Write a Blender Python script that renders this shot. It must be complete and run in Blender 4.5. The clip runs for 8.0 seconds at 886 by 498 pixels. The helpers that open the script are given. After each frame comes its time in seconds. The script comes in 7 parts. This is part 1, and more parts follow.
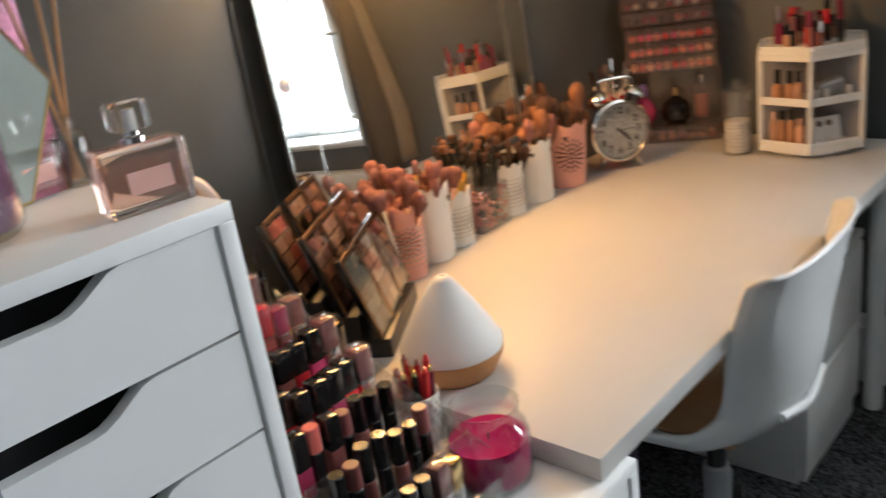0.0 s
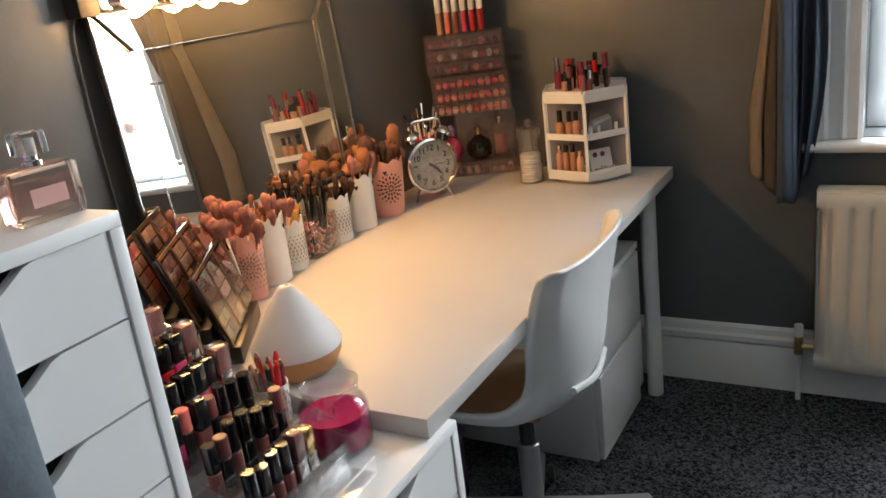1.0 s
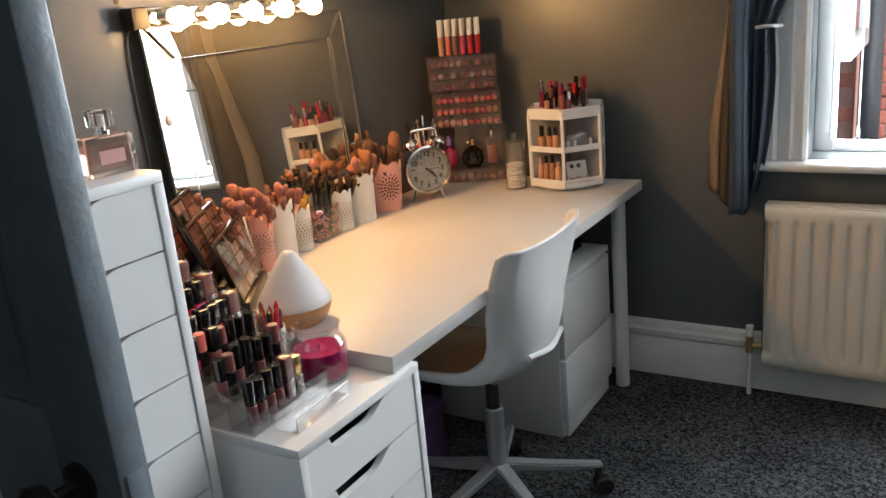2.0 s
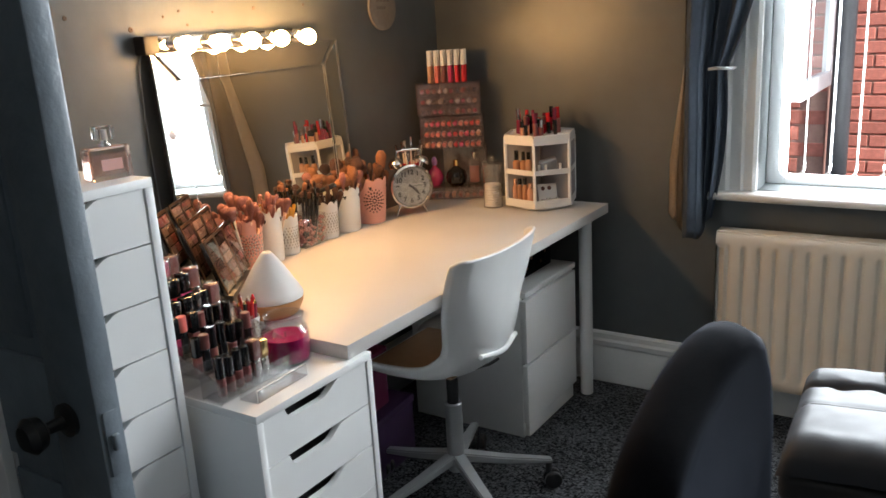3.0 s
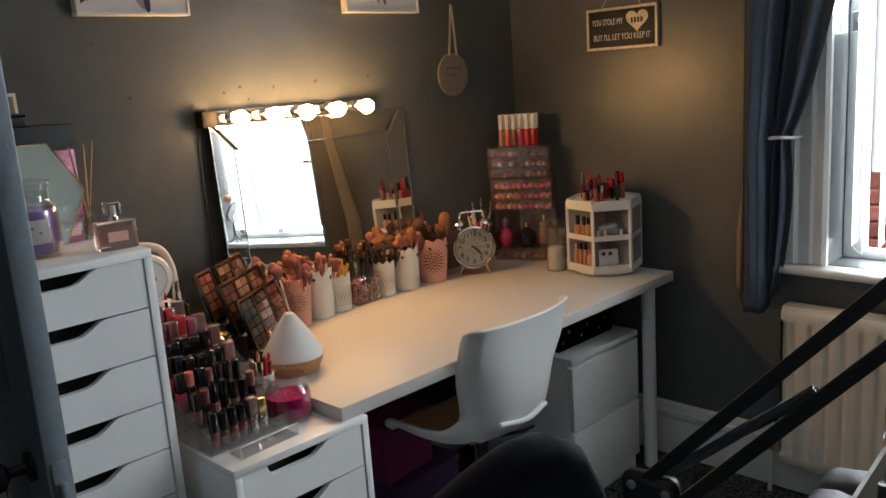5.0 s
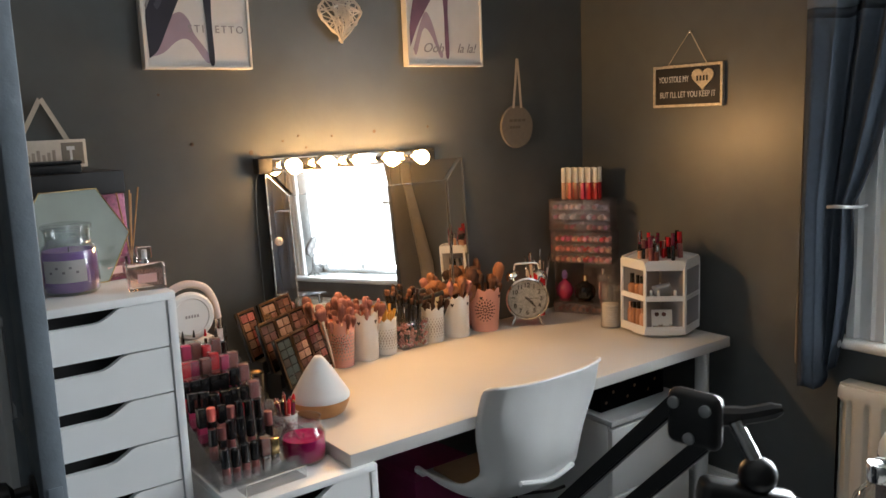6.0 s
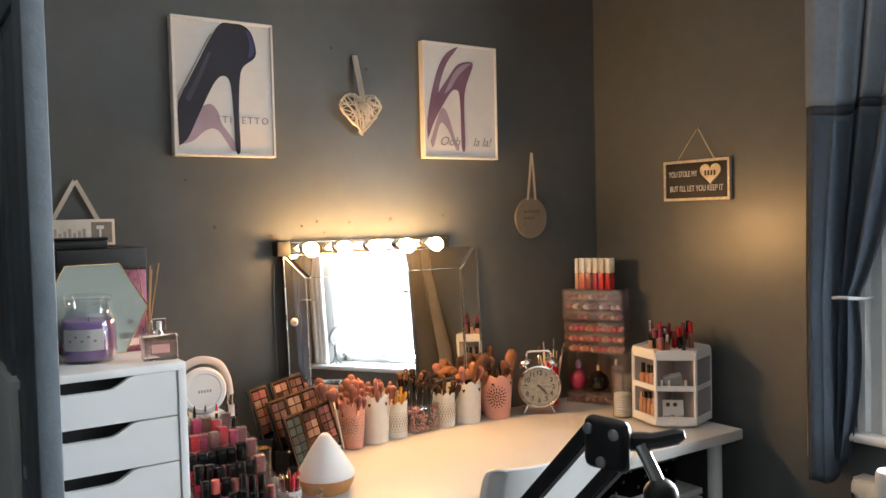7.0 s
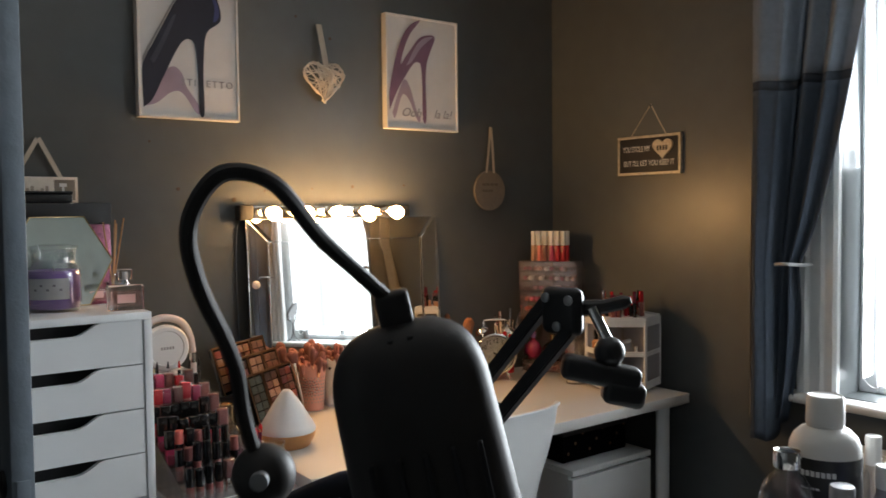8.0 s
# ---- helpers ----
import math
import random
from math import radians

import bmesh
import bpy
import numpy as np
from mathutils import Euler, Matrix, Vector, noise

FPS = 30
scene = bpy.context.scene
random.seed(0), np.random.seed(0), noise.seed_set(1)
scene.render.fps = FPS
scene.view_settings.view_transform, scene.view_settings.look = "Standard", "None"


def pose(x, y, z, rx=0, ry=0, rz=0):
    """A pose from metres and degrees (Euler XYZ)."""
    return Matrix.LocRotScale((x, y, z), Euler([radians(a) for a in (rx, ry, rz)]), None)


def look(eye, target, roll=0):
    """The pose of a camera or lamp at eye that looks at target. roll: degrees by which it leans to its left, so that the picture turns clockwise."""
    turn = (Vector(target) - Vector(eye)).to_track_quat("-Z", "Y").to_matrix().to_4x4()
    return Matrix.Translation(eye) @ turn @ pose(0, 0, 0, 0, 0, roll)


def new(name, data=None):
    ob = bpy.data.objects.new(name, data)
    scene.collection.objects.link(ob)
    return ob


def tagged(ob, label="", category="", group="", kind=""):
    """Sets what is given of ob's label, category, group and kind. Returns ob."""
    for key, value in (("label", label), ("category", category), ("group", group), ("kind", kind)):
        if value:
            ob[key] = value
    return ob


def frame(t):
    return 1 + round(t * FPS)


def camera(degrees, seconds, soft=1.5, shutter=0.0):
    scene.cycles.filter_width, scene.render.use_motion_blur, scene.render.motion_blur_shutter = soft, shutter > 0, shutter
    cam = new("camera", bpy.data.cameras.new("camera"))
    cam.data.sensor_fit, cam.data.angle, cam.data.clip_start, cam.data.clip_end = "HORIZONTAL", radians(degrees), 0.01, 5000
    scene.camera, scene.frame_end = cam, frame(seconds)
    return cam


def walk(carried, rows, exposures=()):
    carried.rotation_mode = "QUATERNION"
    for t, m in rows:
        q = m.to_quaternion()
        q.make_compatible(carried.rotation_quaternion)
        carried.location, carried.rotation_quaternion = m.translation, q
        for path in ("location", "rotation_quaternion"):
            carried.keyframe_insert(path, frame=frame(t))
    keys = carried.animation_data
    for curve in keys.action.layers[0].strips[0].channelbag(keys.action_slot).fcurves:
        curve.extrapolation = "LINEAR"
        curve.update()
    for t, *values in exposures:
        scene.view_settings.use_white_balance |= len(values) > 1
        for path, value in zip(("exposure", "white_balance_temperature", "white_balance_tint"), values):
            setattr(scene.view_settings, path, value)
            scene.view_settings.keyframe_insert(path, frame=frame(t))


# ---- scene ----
cam = camera(56.3, 8.0, shutter=0.25)
PATH = [
    (0, (1.258, -0.72, 1.349), (-0.045, 0.633, 0.662), -8.7),
    (0.1, (1.275, -0.741, 1.359), (0.053, 0.682, 0.665), -9.6),
    (0.2, (1.287, -0.766, 1.364), (0.129, 0.708, 0.667), -8.9),
    (0.3, (1.29, -0.79, 1.361), (0.215, 0.747, 0.667), -8.5),
    (0.5, (1.296, -0.823, 1.351), (0.295, 0.777, 0.689), -8.1),
    (1, (1.389, -0.917, 1.368), (0.417, 0.712, 0.735), -7.4),
    (1.2, (1.45, -0.962, 1.369), (0.444, 0.651, 0.749), -6.7),
    (2.3, (1.684, -1.192, 1.373), (0.661, 0.431, 0.808), -5.2),
    (2.5, (1.711, -1.199, 1.375), (0.662, 0.413, 0.825), -6.0),
    (2.9, (1.853, -1.269, 1.39), (0.794, 0.342, 0.855), -3.3),
    (3, (1.902, -1.287, 1.407), (0.831, 0.316, 0.878), -3.4),
    (3.5, (1.978, -1.212, 1.414), (0.887, 0.39, 0.923), -3.0),
    (4, (2.069, -1.141, 1.454), (0.962, 0.462, 1.003), -2.6),
    (4.3, (2.143, -1.124, 1.466), (0.972, 0.433, 1.013), -2.0),
    (4.5, (2.176, -1.126, 1.462), (0.932, 0.378, 1.026), -2.4),
    (4.7, (2.2, -1.11, 1.461), (0.869, 0.321, 1.038), -3.5),
    (5.8, (2.378, -0.944, 1.512), (0.854, 0.299, 1.15), -2.4),
    (6, (2.417, -0.907, 1.518), (0.824, 0.26, 1.202), -2.3),
    (6.2, (2.422, -0.892, 1.531), (0.839, 0.29, 1.22), -1.6),
    (6.5, (2.503, -0.877, 1.518), (0.851, 0.241, 1.375), -2.1),
    (7, (2.52, -0.894, 1.479), (0.865, 0.227, 1.402), -1.4),
    (7.5, (2.561, -0.91, 1.433), (0.902, 0.211, 1.353), -0.7),
    (7.7, (2.554, -0.911, 1.414), (0.896, 0.22, 1.326), -0.2),
    (8, (2.568, -0.946, 1.392), (0.975, 0.26, 1.298), -0.6),
]
walk(cam, [(t, look(eye, target, roll)) for t, eye, target, roll in PATH], ((0.0, 0.36), (1.0, 0.38), (2.5, 0.52), (3.0, 0.52), (3.5, 0.18), (4.0, -0.13), (4.5, -0.28), (6.0, 0.15), (6.5, 0.52), (7.0, 0.64), (7.5, 0.24), (8.0, -0.22)))

# ---- world and light ----
world = bpy.data.worlds.new("sky")
scene.world = world
world.use_nodes = True
wn = world.node_tree
sky = wn.nodes.new("ShaderNodeTexSky")
sky.sky_type = "NISHITA"
sky.sun_disc = False
sky.sun_elevation = radians(46)
sky.sun_rotation = radians(120)
wn.links.new(sky.outputs[0], wn.nodes["Background"].inputs[0])
wn.nodes["Background"].inputs[1].default_value = 0.15

sun = new("sun", bpy.data.lights.new("sun", "SUN"))
sun.data.energy = 5.0
sun.data.angle = radians(3)
sun.data.color = (1.0, 0.96, 0.9)
sun.matrix_world = look((6.6, -1.2, 6.56), (1.8, 1.6, 0.8))

window_light = new("window_daylight", bpy.data.lights.new("window_daylight", "AREA"))
window_light.data.shape = "RECTANGLE"
window_light.data.size, window_light.data.size_y = 0.98, 1.3
window_light.data.energy = 142
window_light.data.color = (0.87, 0.935, 0.99)
window_light.matrix_world = look((1.772, 1.70, 1.46), (1.772, 0.0, 1.3))

scene.view_settings.exposure = 0.0


# ---- materials ----
def mat(name, col, rough=0.5, metal=0.0, var=0.08, scale=30.0, bump=0.0, bscale=200.0, spec=0.5, coat=0.0, rnd=0.0):
    """Principled material with two scales of tone variation and fine relief."""
    m = bpy.data.materials.new(name)
    m.use_nodes = True
    nt = m.node_tree
    b = nt.nodes["Principled BSDF"]
    b.inputs["Roughness"].default_value = rough
    b.inputs["Metallic"].default_value = metal
    b.inputs["Specular IOR Level"].default_value = spec
    b.inputs["Coat Weight"].default_value = coat
    b.inputs["Base Color"].default_value = (*col, 1)
    tc = nt.nodes.new("ShaderNodeTexCoord")
    if var > 0:
        n1 = nt.nodes.new("ShaderNodeTexNoise")
        n1.inputs["Scale"].default_value = scale
        n1.inputs["Detail"].default_value = 4
        n2 = nt.nodes.new("ShaderNodeTexNoise")
        n2.inputs["Scale"].default_value = scale * 0.12
        n2.inputs["Detail"].default_value = 3
        add = nt.nodes.new("ShaderNodeMath")
        add.operation = "ADD"
        for n in (n1, n2):
            nt.links.new(tc.outputs["Object"], n.inputs["Vector"])
        nt.links.new(n1.outputs[0], add.inputs[0])
        nt.links.new(n2.outputs[0], add.inputs[1])
        mr = nt.nodes.new("ShaderNodeMapRange")
        mr.inputs[1].default_value, mr.inputs[2].default_value = 0.6, 1.4
        mr.inputs[3].default_value, mr.inputs[4].default_value = 1 - var, 1 + var
        nt.links.new(add.outputs[0], mr.inputs[0])
        last = mr.outputs[0]
        if rnd > 0:
            oi = nt.nodes.new("ShaderNodeObjectInfo")
            r2 = nt.nodes.new("ShaderNodeMapRange")
            r2.inputs[3].default_value, r2.inputs[4].default_value = 1 - rnd, 1 + rnd
            nt.links.new(oi.outputs["Random"], r2.inputs[0])
            mm = nt.nodes.new("ShaderNodeMath")
            mm.operation = "MULTIPLY"
            nt.links.new(last, mm.inputs[0])
            nt.links.new(r2.outputs[0], mm.inputs[1])
            last = mm.outputs[0]
        mul = nt.nodes.new("ShaderNodeVectorMath")
        mul.operation = "SCALE"
        mul.inputs[0].default_value = col
        nt.links.new(last, mul.inputs["Scale"])
        nt.links.new(mul.outputs[0], b.inputs["Base Color"])
        rr = nt.nodes.new("ShaderNodeMapRange")
        rr.inputs[1].default_value, rr.inputs[2].default_value = 0.3, 0.7
        rr.inputs[3].default_value, rr.inputs[4].default_value = max(rough - 0.06, 0.01), min(rough + 0.06, 1)
        nt.links.new(n2.outputs[0], rr.inputs[0])
        nt.links.new(rr.outputs[0], b.inputs["Roughness"])
    if bump > 0:
        nb = nt.nodes.new("ShaderNodeTexNoise")
        nb.inputs["Scale"].default_value = bscale
        nb.inputs["Detail"].default_value = 5
        bp = nt.nodes.new("ShaderNodeBump")
        bp.inputs["Strength"].default_value = bump
        bp.inputs["Distance"].default_value = 0.004
        nt.links.new(tc.outputs["Object"], nb.inputs["Vector"])
        nt.links.new(nb.outputs[0], bp.inputs["Height"])
        nt.links.new(bp.outputs[0], b.inputs["Normal"])
    return m


def glassy(name, col=(0.95, 0.96, 0.96), rough=0.02, gloss=0.75, haze=0.0, tint=(0.8, 0.8, 0.8)):
    """Thin clear glass or acrylic: see-through, with a gloss that grows at a slant."""
    m = bpy.data.materials.new(name)
    m.use_nodes = True
    nt = m.node_tree
    nt.nodes.remove(nt.nodes["Principled BSDF"])
    out = nt.nodes["Material Output"]
    tr = nt.nodes.new("ShaderNodeBsdfTransparent")
    tr.inputs[0].default_value = (*col, 1)
    gl = nt.nodes.new("ShaderNodeBsdfGlossy")
    gl.inputs["Roughness"].default_value = rough
    lw = nt.nodes.new("ShaderNodeLayerWeight")
    lw.inputs[0].default_value = 0.5
    pw = nt.nodes.new("ShaderNodeMath")
    pw.operation = "POWER"
    pw.inputs[1].default_value = 2.4
    mr = nt.nodes.new("ShaderNodeMapRange")
    mr.inputs[3].default_value, mr.inputs[4].default_value = 0.06, gloss
    mx = nt.nodes.new("ShaderNodeMixShader")
    nt.links.new(lw.outputs["Facing"], pw.inputs[0])
    nt.links.new(pw.outputs[0], mr.inputs[0])
    nt.links.new(mr.outputs[0], mx.inputs[0])
    body = tr
    if haze > 0:
        df = nt.nodes.new("ShaderNodeBsdfDiffuse")
        df.inputs[0].default_value = (*tint, 1)
        body = nt.nodes.new("ShaderNodeMixShader")
        body.inputs[0].default_value = haze
        nt.links.new(tr.outputs[0], body.inputs[1])
        nt.links.new(df.outputs[0], body.inputs[2])
    nt.links.new(body.outputs[0], mx.inputs[1])
    nt.links.new(gl.outputs[0], mx.inputs[2])
    nt.links.new(mx.outputs[0], out.inputs[0])
    return m


def glow(name, col, strength):
    m = bpy.data.materials.new(name)
    m.use_nodes = True
    b = m.node_tree.nodes["Principled BSDF"]
    b.inputs["Base Color"].default_value = (0.9, 0.9, 0.88, 1)
    b.inputs["Emission Color"].default_value = (*col, 1)
    b.inputs["Emission Strength"].default_value = strength
    return m


def speckle(name, a, b_, scale, rough=0.95, bump=1.0):
    """Tufted carpet: pale and dark yarns mixed, with deep relief."""
    m = bpy.data.materials.new(name)
    m.use_nodes = True
    nt = m.node_tree
    b = nt.nodes["Principled BSDF"]
    b.inputs["Roughness"].default_value = rough
    b.inputs["Specular IOR Level"].default_value = 0.1
    tc = nt.nodes.new("ShaderNodeTexCoord")
    v = nt.nodes.new("ShaderNodeTexVoronoi")
    v.inputs["Scale"].default_value = scale
    n = nt.nodes.new("ShaderNodeTexNoise")
    n.inputs["Scale"].default_value = scale * 0.35
    n.inputs["Detail"].default_value = 6
    n.inputs["Roughness"].default_value = 0.75
    big = nt.nodes.new("ShaderNodeTexNoise")
    big.inputs["Scale"].default_value = 5
    for k in (v, n, big):
        nt.links.new(tc.outputs["Object"], k.inputs["Vector"])
    sep = nt.nodes.new("ShaderNodeSeparateColor")
    nt.links.new(v.outputs["Color"], sep.inputs[0])
    ad = nt.nodes.new("ShaderNodeMath")
    ad.operation = "MULTIPLY_ADD"
    ad.inputs[1].default_value = 0.35
    nt.links.new(sep.outputs[0], ad.inputs[0])
    nt.links.new(n.outputs[0], ad.inputs[2])
    ad2 = nt.nodes.new("ShaderNodeMath")
    ad2.operation = "MULTIPLY_ADD"
    ad2.inputs[1].default_value = 0.25
    nt.links.new(big.outputs[0], ad2.inputs[0])
    nt.links.new(ad.outputs[0], ad2.inputs[2])
    cr = nt.nodes.new("ShaderNodeValToRGB")
    cr.color_ramp.elements[0].position, cr.color_ramp.elements[1].position = 0.66, 1.02
    cr.color_ramp.elements[0].color, cr.color_ramp.elements[1].color = (*a, 1), (*b_, 1)
    nt.links.new(ad2.outputs[0], cr.inputs[0])
    nt.links.new(cr.outputs[0], b.inputs["Base Color"])
    bp = nt.nodes.new("ShaderNodeBump")
    bp.inputs["Strength"].default_value = bump
    bp.inputs["Distance"].default_value = 0.01
    nt.links.new(ad.outputs[0], bp.inputs["Height"])
    nt.links.new(bp.outputs[0], b.inputs["Normal"])
    return m


M = {
    "wall": mat("grey_wall_paint", (0.096, 0.105, 0.107), 0.34, var=0.10, scale=14, bump=0.20, bscale=20, spec=0.5),
    "ceiling": mat("ceiling_paint", (0.62, 0.62, 0.60), 0.9, var=0.03),
    "carpet": speckle("grey_carpet", (0.008, 0.009, 0.0105), (0.135, 0.14, 0.15), 170),
    "trim": mat("white_gloss_paint", (0.68, 0.69, 0.68), 0.35, var=0.05, scale=25, bump=0.1, bscale=90),
    "door": mat("grey_door_paint", (0.15, 0.18, 0.21), 0.38, var=0.15, scale=30, bump=0.25, bscale=70),
    "white": mat("white_foil", (0.80, 0.81, 0.81), 0.36, var=0.025, scale=8),
    "desk": mat("white_desk_foil", (0.62, 0.605, 0.585), 0.42, var=0.03, scale=6, bump=0.02, bscale=300),
    # near-black for black parts; behind drawers it stands in for shade
    "dark": mat("matt_black_gap_shade", (0.02, 0.02, 0.022), 0.7, var=0.1),
    "plastic_white": mat("white_plastic", (0.74, 0.75, 0.75), 0.33, var=0.02),
    "beige_seat": mat("tan_seat_pad", (0.42, 0.27, 0.16), 0.7, var=0.1),
    "grey_metal": mat("silver_paint", (0.42, 0.43, 0.44), 0.4, 0.6, var=0.05),
    "chrome": mat("chrome", (0.75, 0.74, 0.72), 0.12, 1.0, var=0.05),
    "gold": mat("gold_metal", (0.80, 0.60, 0.30), 0.22, 1.0, var=0.08),
    "black": mat("black_plastic", (0.018, 0.018, 0.019), 0.38, var=0.15),
    "black_gloss": mat("black_gloss", (0.01, 0.01, 0.011), 0.15, var=0.1, coat=0.3),
    "black_cloth": mat("black_velvet", (0.0024, 0.0026, 0.0036), 0.9, var=0.4, scale=60, bump=0.10, bscale=500, spec=0.05),
    "radiator": mat("cream_radiator", (0.68, 0.64, 0.56), 0.4, var=0.03, scale=10),
    "curtain": mat("slate_curtain", (0.056, 0.070, 0.092), 0.85, var=0.15, scale=60, bump=0.3, bscale=900, spec=0.15),
    "curtain_band": mat("pale_curtain_band", (0.16, 0.185, 0.22), 0.8, var=0.12, scale=60, bump=0.3, bscale=900, spec=0.15),
    "lining": mat("beige_lining", (0.46, 0.40, 0.335), 0.9, var=0.1, scale=60),
    "mirror": mat("mirror_silver", (0.86, 0.87, 0.86), 0.01, 1.0, var=0.0),
    "glass": glassy("clear_glass", (0.93, 0.945, 0.95), 0.02, 0.6),
    "lamp_grey": mat("charcoal_plastic", (0.030, 0.027, 0.026), 0.5, var=0.2),
    "pale_mirror": mat("clouded_mirror", (0.46, 0.52, 0.48), 0.22, 0.35, var=0.12, scale=12),
    "acrylic": glassy("clear_acrylic", (0.94, 0.935, 0.935), 0.08, 0.80, 0.05),
    "smoke": glassy("pink_acrylic", (0.985, 0.962, 0.962), 0.12, 0.80, 0.06, (0.60, 0.42, 0.40)),
    "pink_glass": glassy("pink_perfume_glass", (0.985, 0.955, 0.945), 0.03, 0.85, 0.035, (0.85, 0.76, 0.72)),
    "bulb": glow("lit_bulb", (1.0, 0.54, 0.20), 158.0),
    "wood": mat("light_wood", (0.52, 0.26, 0.10), 0.5, var=0.2, scale=40),
    "diffuser_white": mat("frosted_white", (0.78, 0.78, 0.78), 0.5, var=0.02),
    "pink_wax": mat("magenta_wax", (0.44, 0.005, 0.115), 0.75, var=0.06, spec=0.15),
    "purple_wax": mat("lilac_wax", (0.30, 0.16, 0.42), 0.4, var=0.06),
    "pot_white": mat("white_enamel", (0.74, 0.73, 0.70), 0.4, var=0.04),
    "pot_pink": mat("pink_enamel", (0.74, 0.36, 0.29), 0.45, var=0.05),
    "brush_pink": mat("pink_bristle", (0.30, 0.125, 0.11), 0.9, var=0.3, scale=150, bump=0.6, bscale=500, rnd=0.35),
    "brush_brown": mat("brown_bristle", (0.07, 0.032, 0.022), 0.9, var=0.3, scale=150, bump=0.6, bscale=500, rnd=0.5),
    "brush_tan": mat("tan_bristle", (0.24, 0.10, 0.05), 0.9, var=0.3, scale=150, bump=0.6, bscale=500, rnd=0.4),
    "handle_yellow": mat("gold_handle", (0.65, 0.34, 0.05), 0.35, var=0.1),
    "handle_white": mat("cream_handle", (0.72, 0.62, 0.55), 0.4, var=0.05),
    "rose_gold": mat("rose_gold", (0.85, 0.52, 0.40), 0.25, 1.0, var=0.05),
    "red": mat("red_gloss", (0.50, 0.02, 0.03), 0.25, var=0.1, rnd=0.3),
    "magenta": mat("magenta_gloss", (0.48, 0.045, 0.13), 0.25, var=0.1, rnd=0.3),
    "coral": mat("coral_gloss", (0.55, 0.13, 0.11), 0.3, var=0.1, rnd=0.25),
    "nude": mat("nude_gloss", (0.21, 0.07, 0.064), 0.3, var=0.1, rnd=0.25),
    "plum": mat("plum_gloss", (0.16, 0.02, 0.05), 0.25, var=0.1, rnd=0.3),
    "peach": mat("peach_gloss", (0.55, 0.30, 0.20), 0.3, var=0.1, rnd=0.2),
    "amber": mat("amber_liquid", (0.40, 0.20, 0.11), 0.2, var=0.1, rnd=0.3),
    "paper": mat("white_paper", (0.72, 0.71, 0.70), 0.8, var=0.04),
    "print_dark": mat("print_navy", (0.012, 0.012, 0.028), 0.5, var=0.3, scale=12),
    "print_blue": mat("print_violet_blue", (0.05, 0.06, 0.19), 0.5, var=0.3, scale=12),
    "print_purple": mat("print_purple", (0.19, 0.095, 0.155), 0.5, var=0.4, scale=12),
    "print_glint": mat("print_grey_violet", (0.045, 0.042, 0.065), 0.5, var=0.3, scale=12),
    "print_shadow": mat("print_mauve", (0.38, 0.30, 0.38), 0.8, var=0.15, scale=14),
    "print_text": mat("print_grey", (0.30, 0.29, 0.30), 0.8, var=0.05),
    "frame_white": mat("white_frame", (0.72, 0.71, 0.68), 0.45, var=0.04),
    "wicker": mat("white_wicker", (0.66, 0.60, 0.52), 0.7, var=0.12, scale=80),
    "ribbon": mat("cream_ribbon", (0.52, 0.46, 0.38), 0.7, var=0.08, scale=120),
    "plaque": mat("grey_wood_plaque", (0.22, 0.19, 0.155), 0.7, var=0.12, scale=60),
    "slate": mat("black_slate", (0.018, 0.018, 0.02), 0.6, var=0.15),
    "glitter": mat("silver_glitter", (0.52, 0.47, 0.38), 0.4, 0.3, var=0.4, scale=600),
    "sequin": mat("pink_sequin", (0.26, 0.07, 0.12), 0.3, 0.3, var=0.9, scale=110),
    "clockface": mat("silver_glitter_dial", (0.36, 0.37, 0.36), 0.5, 0.1, var=0.45, scale=900),
    "lace_gap": mat("lace_gap", (0.42, 0.38, 0.33), 0.8, var=0.1),
    "leather": mat("grey_leather", (0.019, 0.022, 0.028), 0.58, var=0.08, scale=50, bump=0.06, bscale=350, spec=0.35),
    "leather_dark": mat("dark_leather_side", (0.022, 0.020, 0.020), 0.5, var=0.1, scale=50, bump=0.25, bscale=350),
    "blind": mat("white_blind_fabric", (0.80, 0.81, 0.80), 0.8, var=0.03, scale=60),
    "upvc": mat("white_upvc", (0.80, 0.81, 0.82), 0.3, var=0.02),
    "brick": mat("red_brick", (0.50, 0.175, 0.135), 0.9, var=0.25, scale=40, bump=0.6, bscale=120, rnd=0.25),
    "mortar": mat("mortar", (0.40, 0.24, 0.20), 0.95, var=0.15, scale=60),
    "pipe": mat("grey_pipe", (0.06, 0.065, 0.075), 0.4, var=0.1),
    "brass": mat("brass", (0.55, 0.42, 0.2), 0.35, 1.0, var=0.1),
    "purple_box": mat("purple_box", (0.034, 0.011, 0.055), 0.6, var=0.15),
    "pink_box": mat("magenta_box", (0.17, 0.008, 0.065), 0.6, var=0.15),
    "cotton": mat("cotton", (0.80, 0.78, 0.75), 0.95, var=0.06, scale=90, bump=0.8, bscale=150),
    "blue_label": mat("navy_label", (0.03, 0.05, 0.16), 0.4, var=0.1),
    "pink_liquid": mat("pink_liquid", (0.62, 0.10, 0.14), 0.2, var=0.08, coat=0.4),
    "grass": mat("outdoor_paving", (0.25, 0.24, 0.23), 0.9, var=0.2),
    "bronze": mat("bronze_edge", (0.22, 0.13, 0.075), 0.3, 1.0, var=0.15),
    "plug": mat("brown_plug", (0.10, 0.07, 0.05), 0.8, var=0.2),
    "pale_pink": mat("pale_pink_perfume", (0.74, 0.43, 0.38), 0.25, var=0.06),
    "faded_ink": mat("faded_ink", (0.36, 0.31, 0.26), 0.8, var=0.1),
    "hose": mat("blush_white_hose", (0.66, 0.58, 0.57), 0.4, var=0.04),
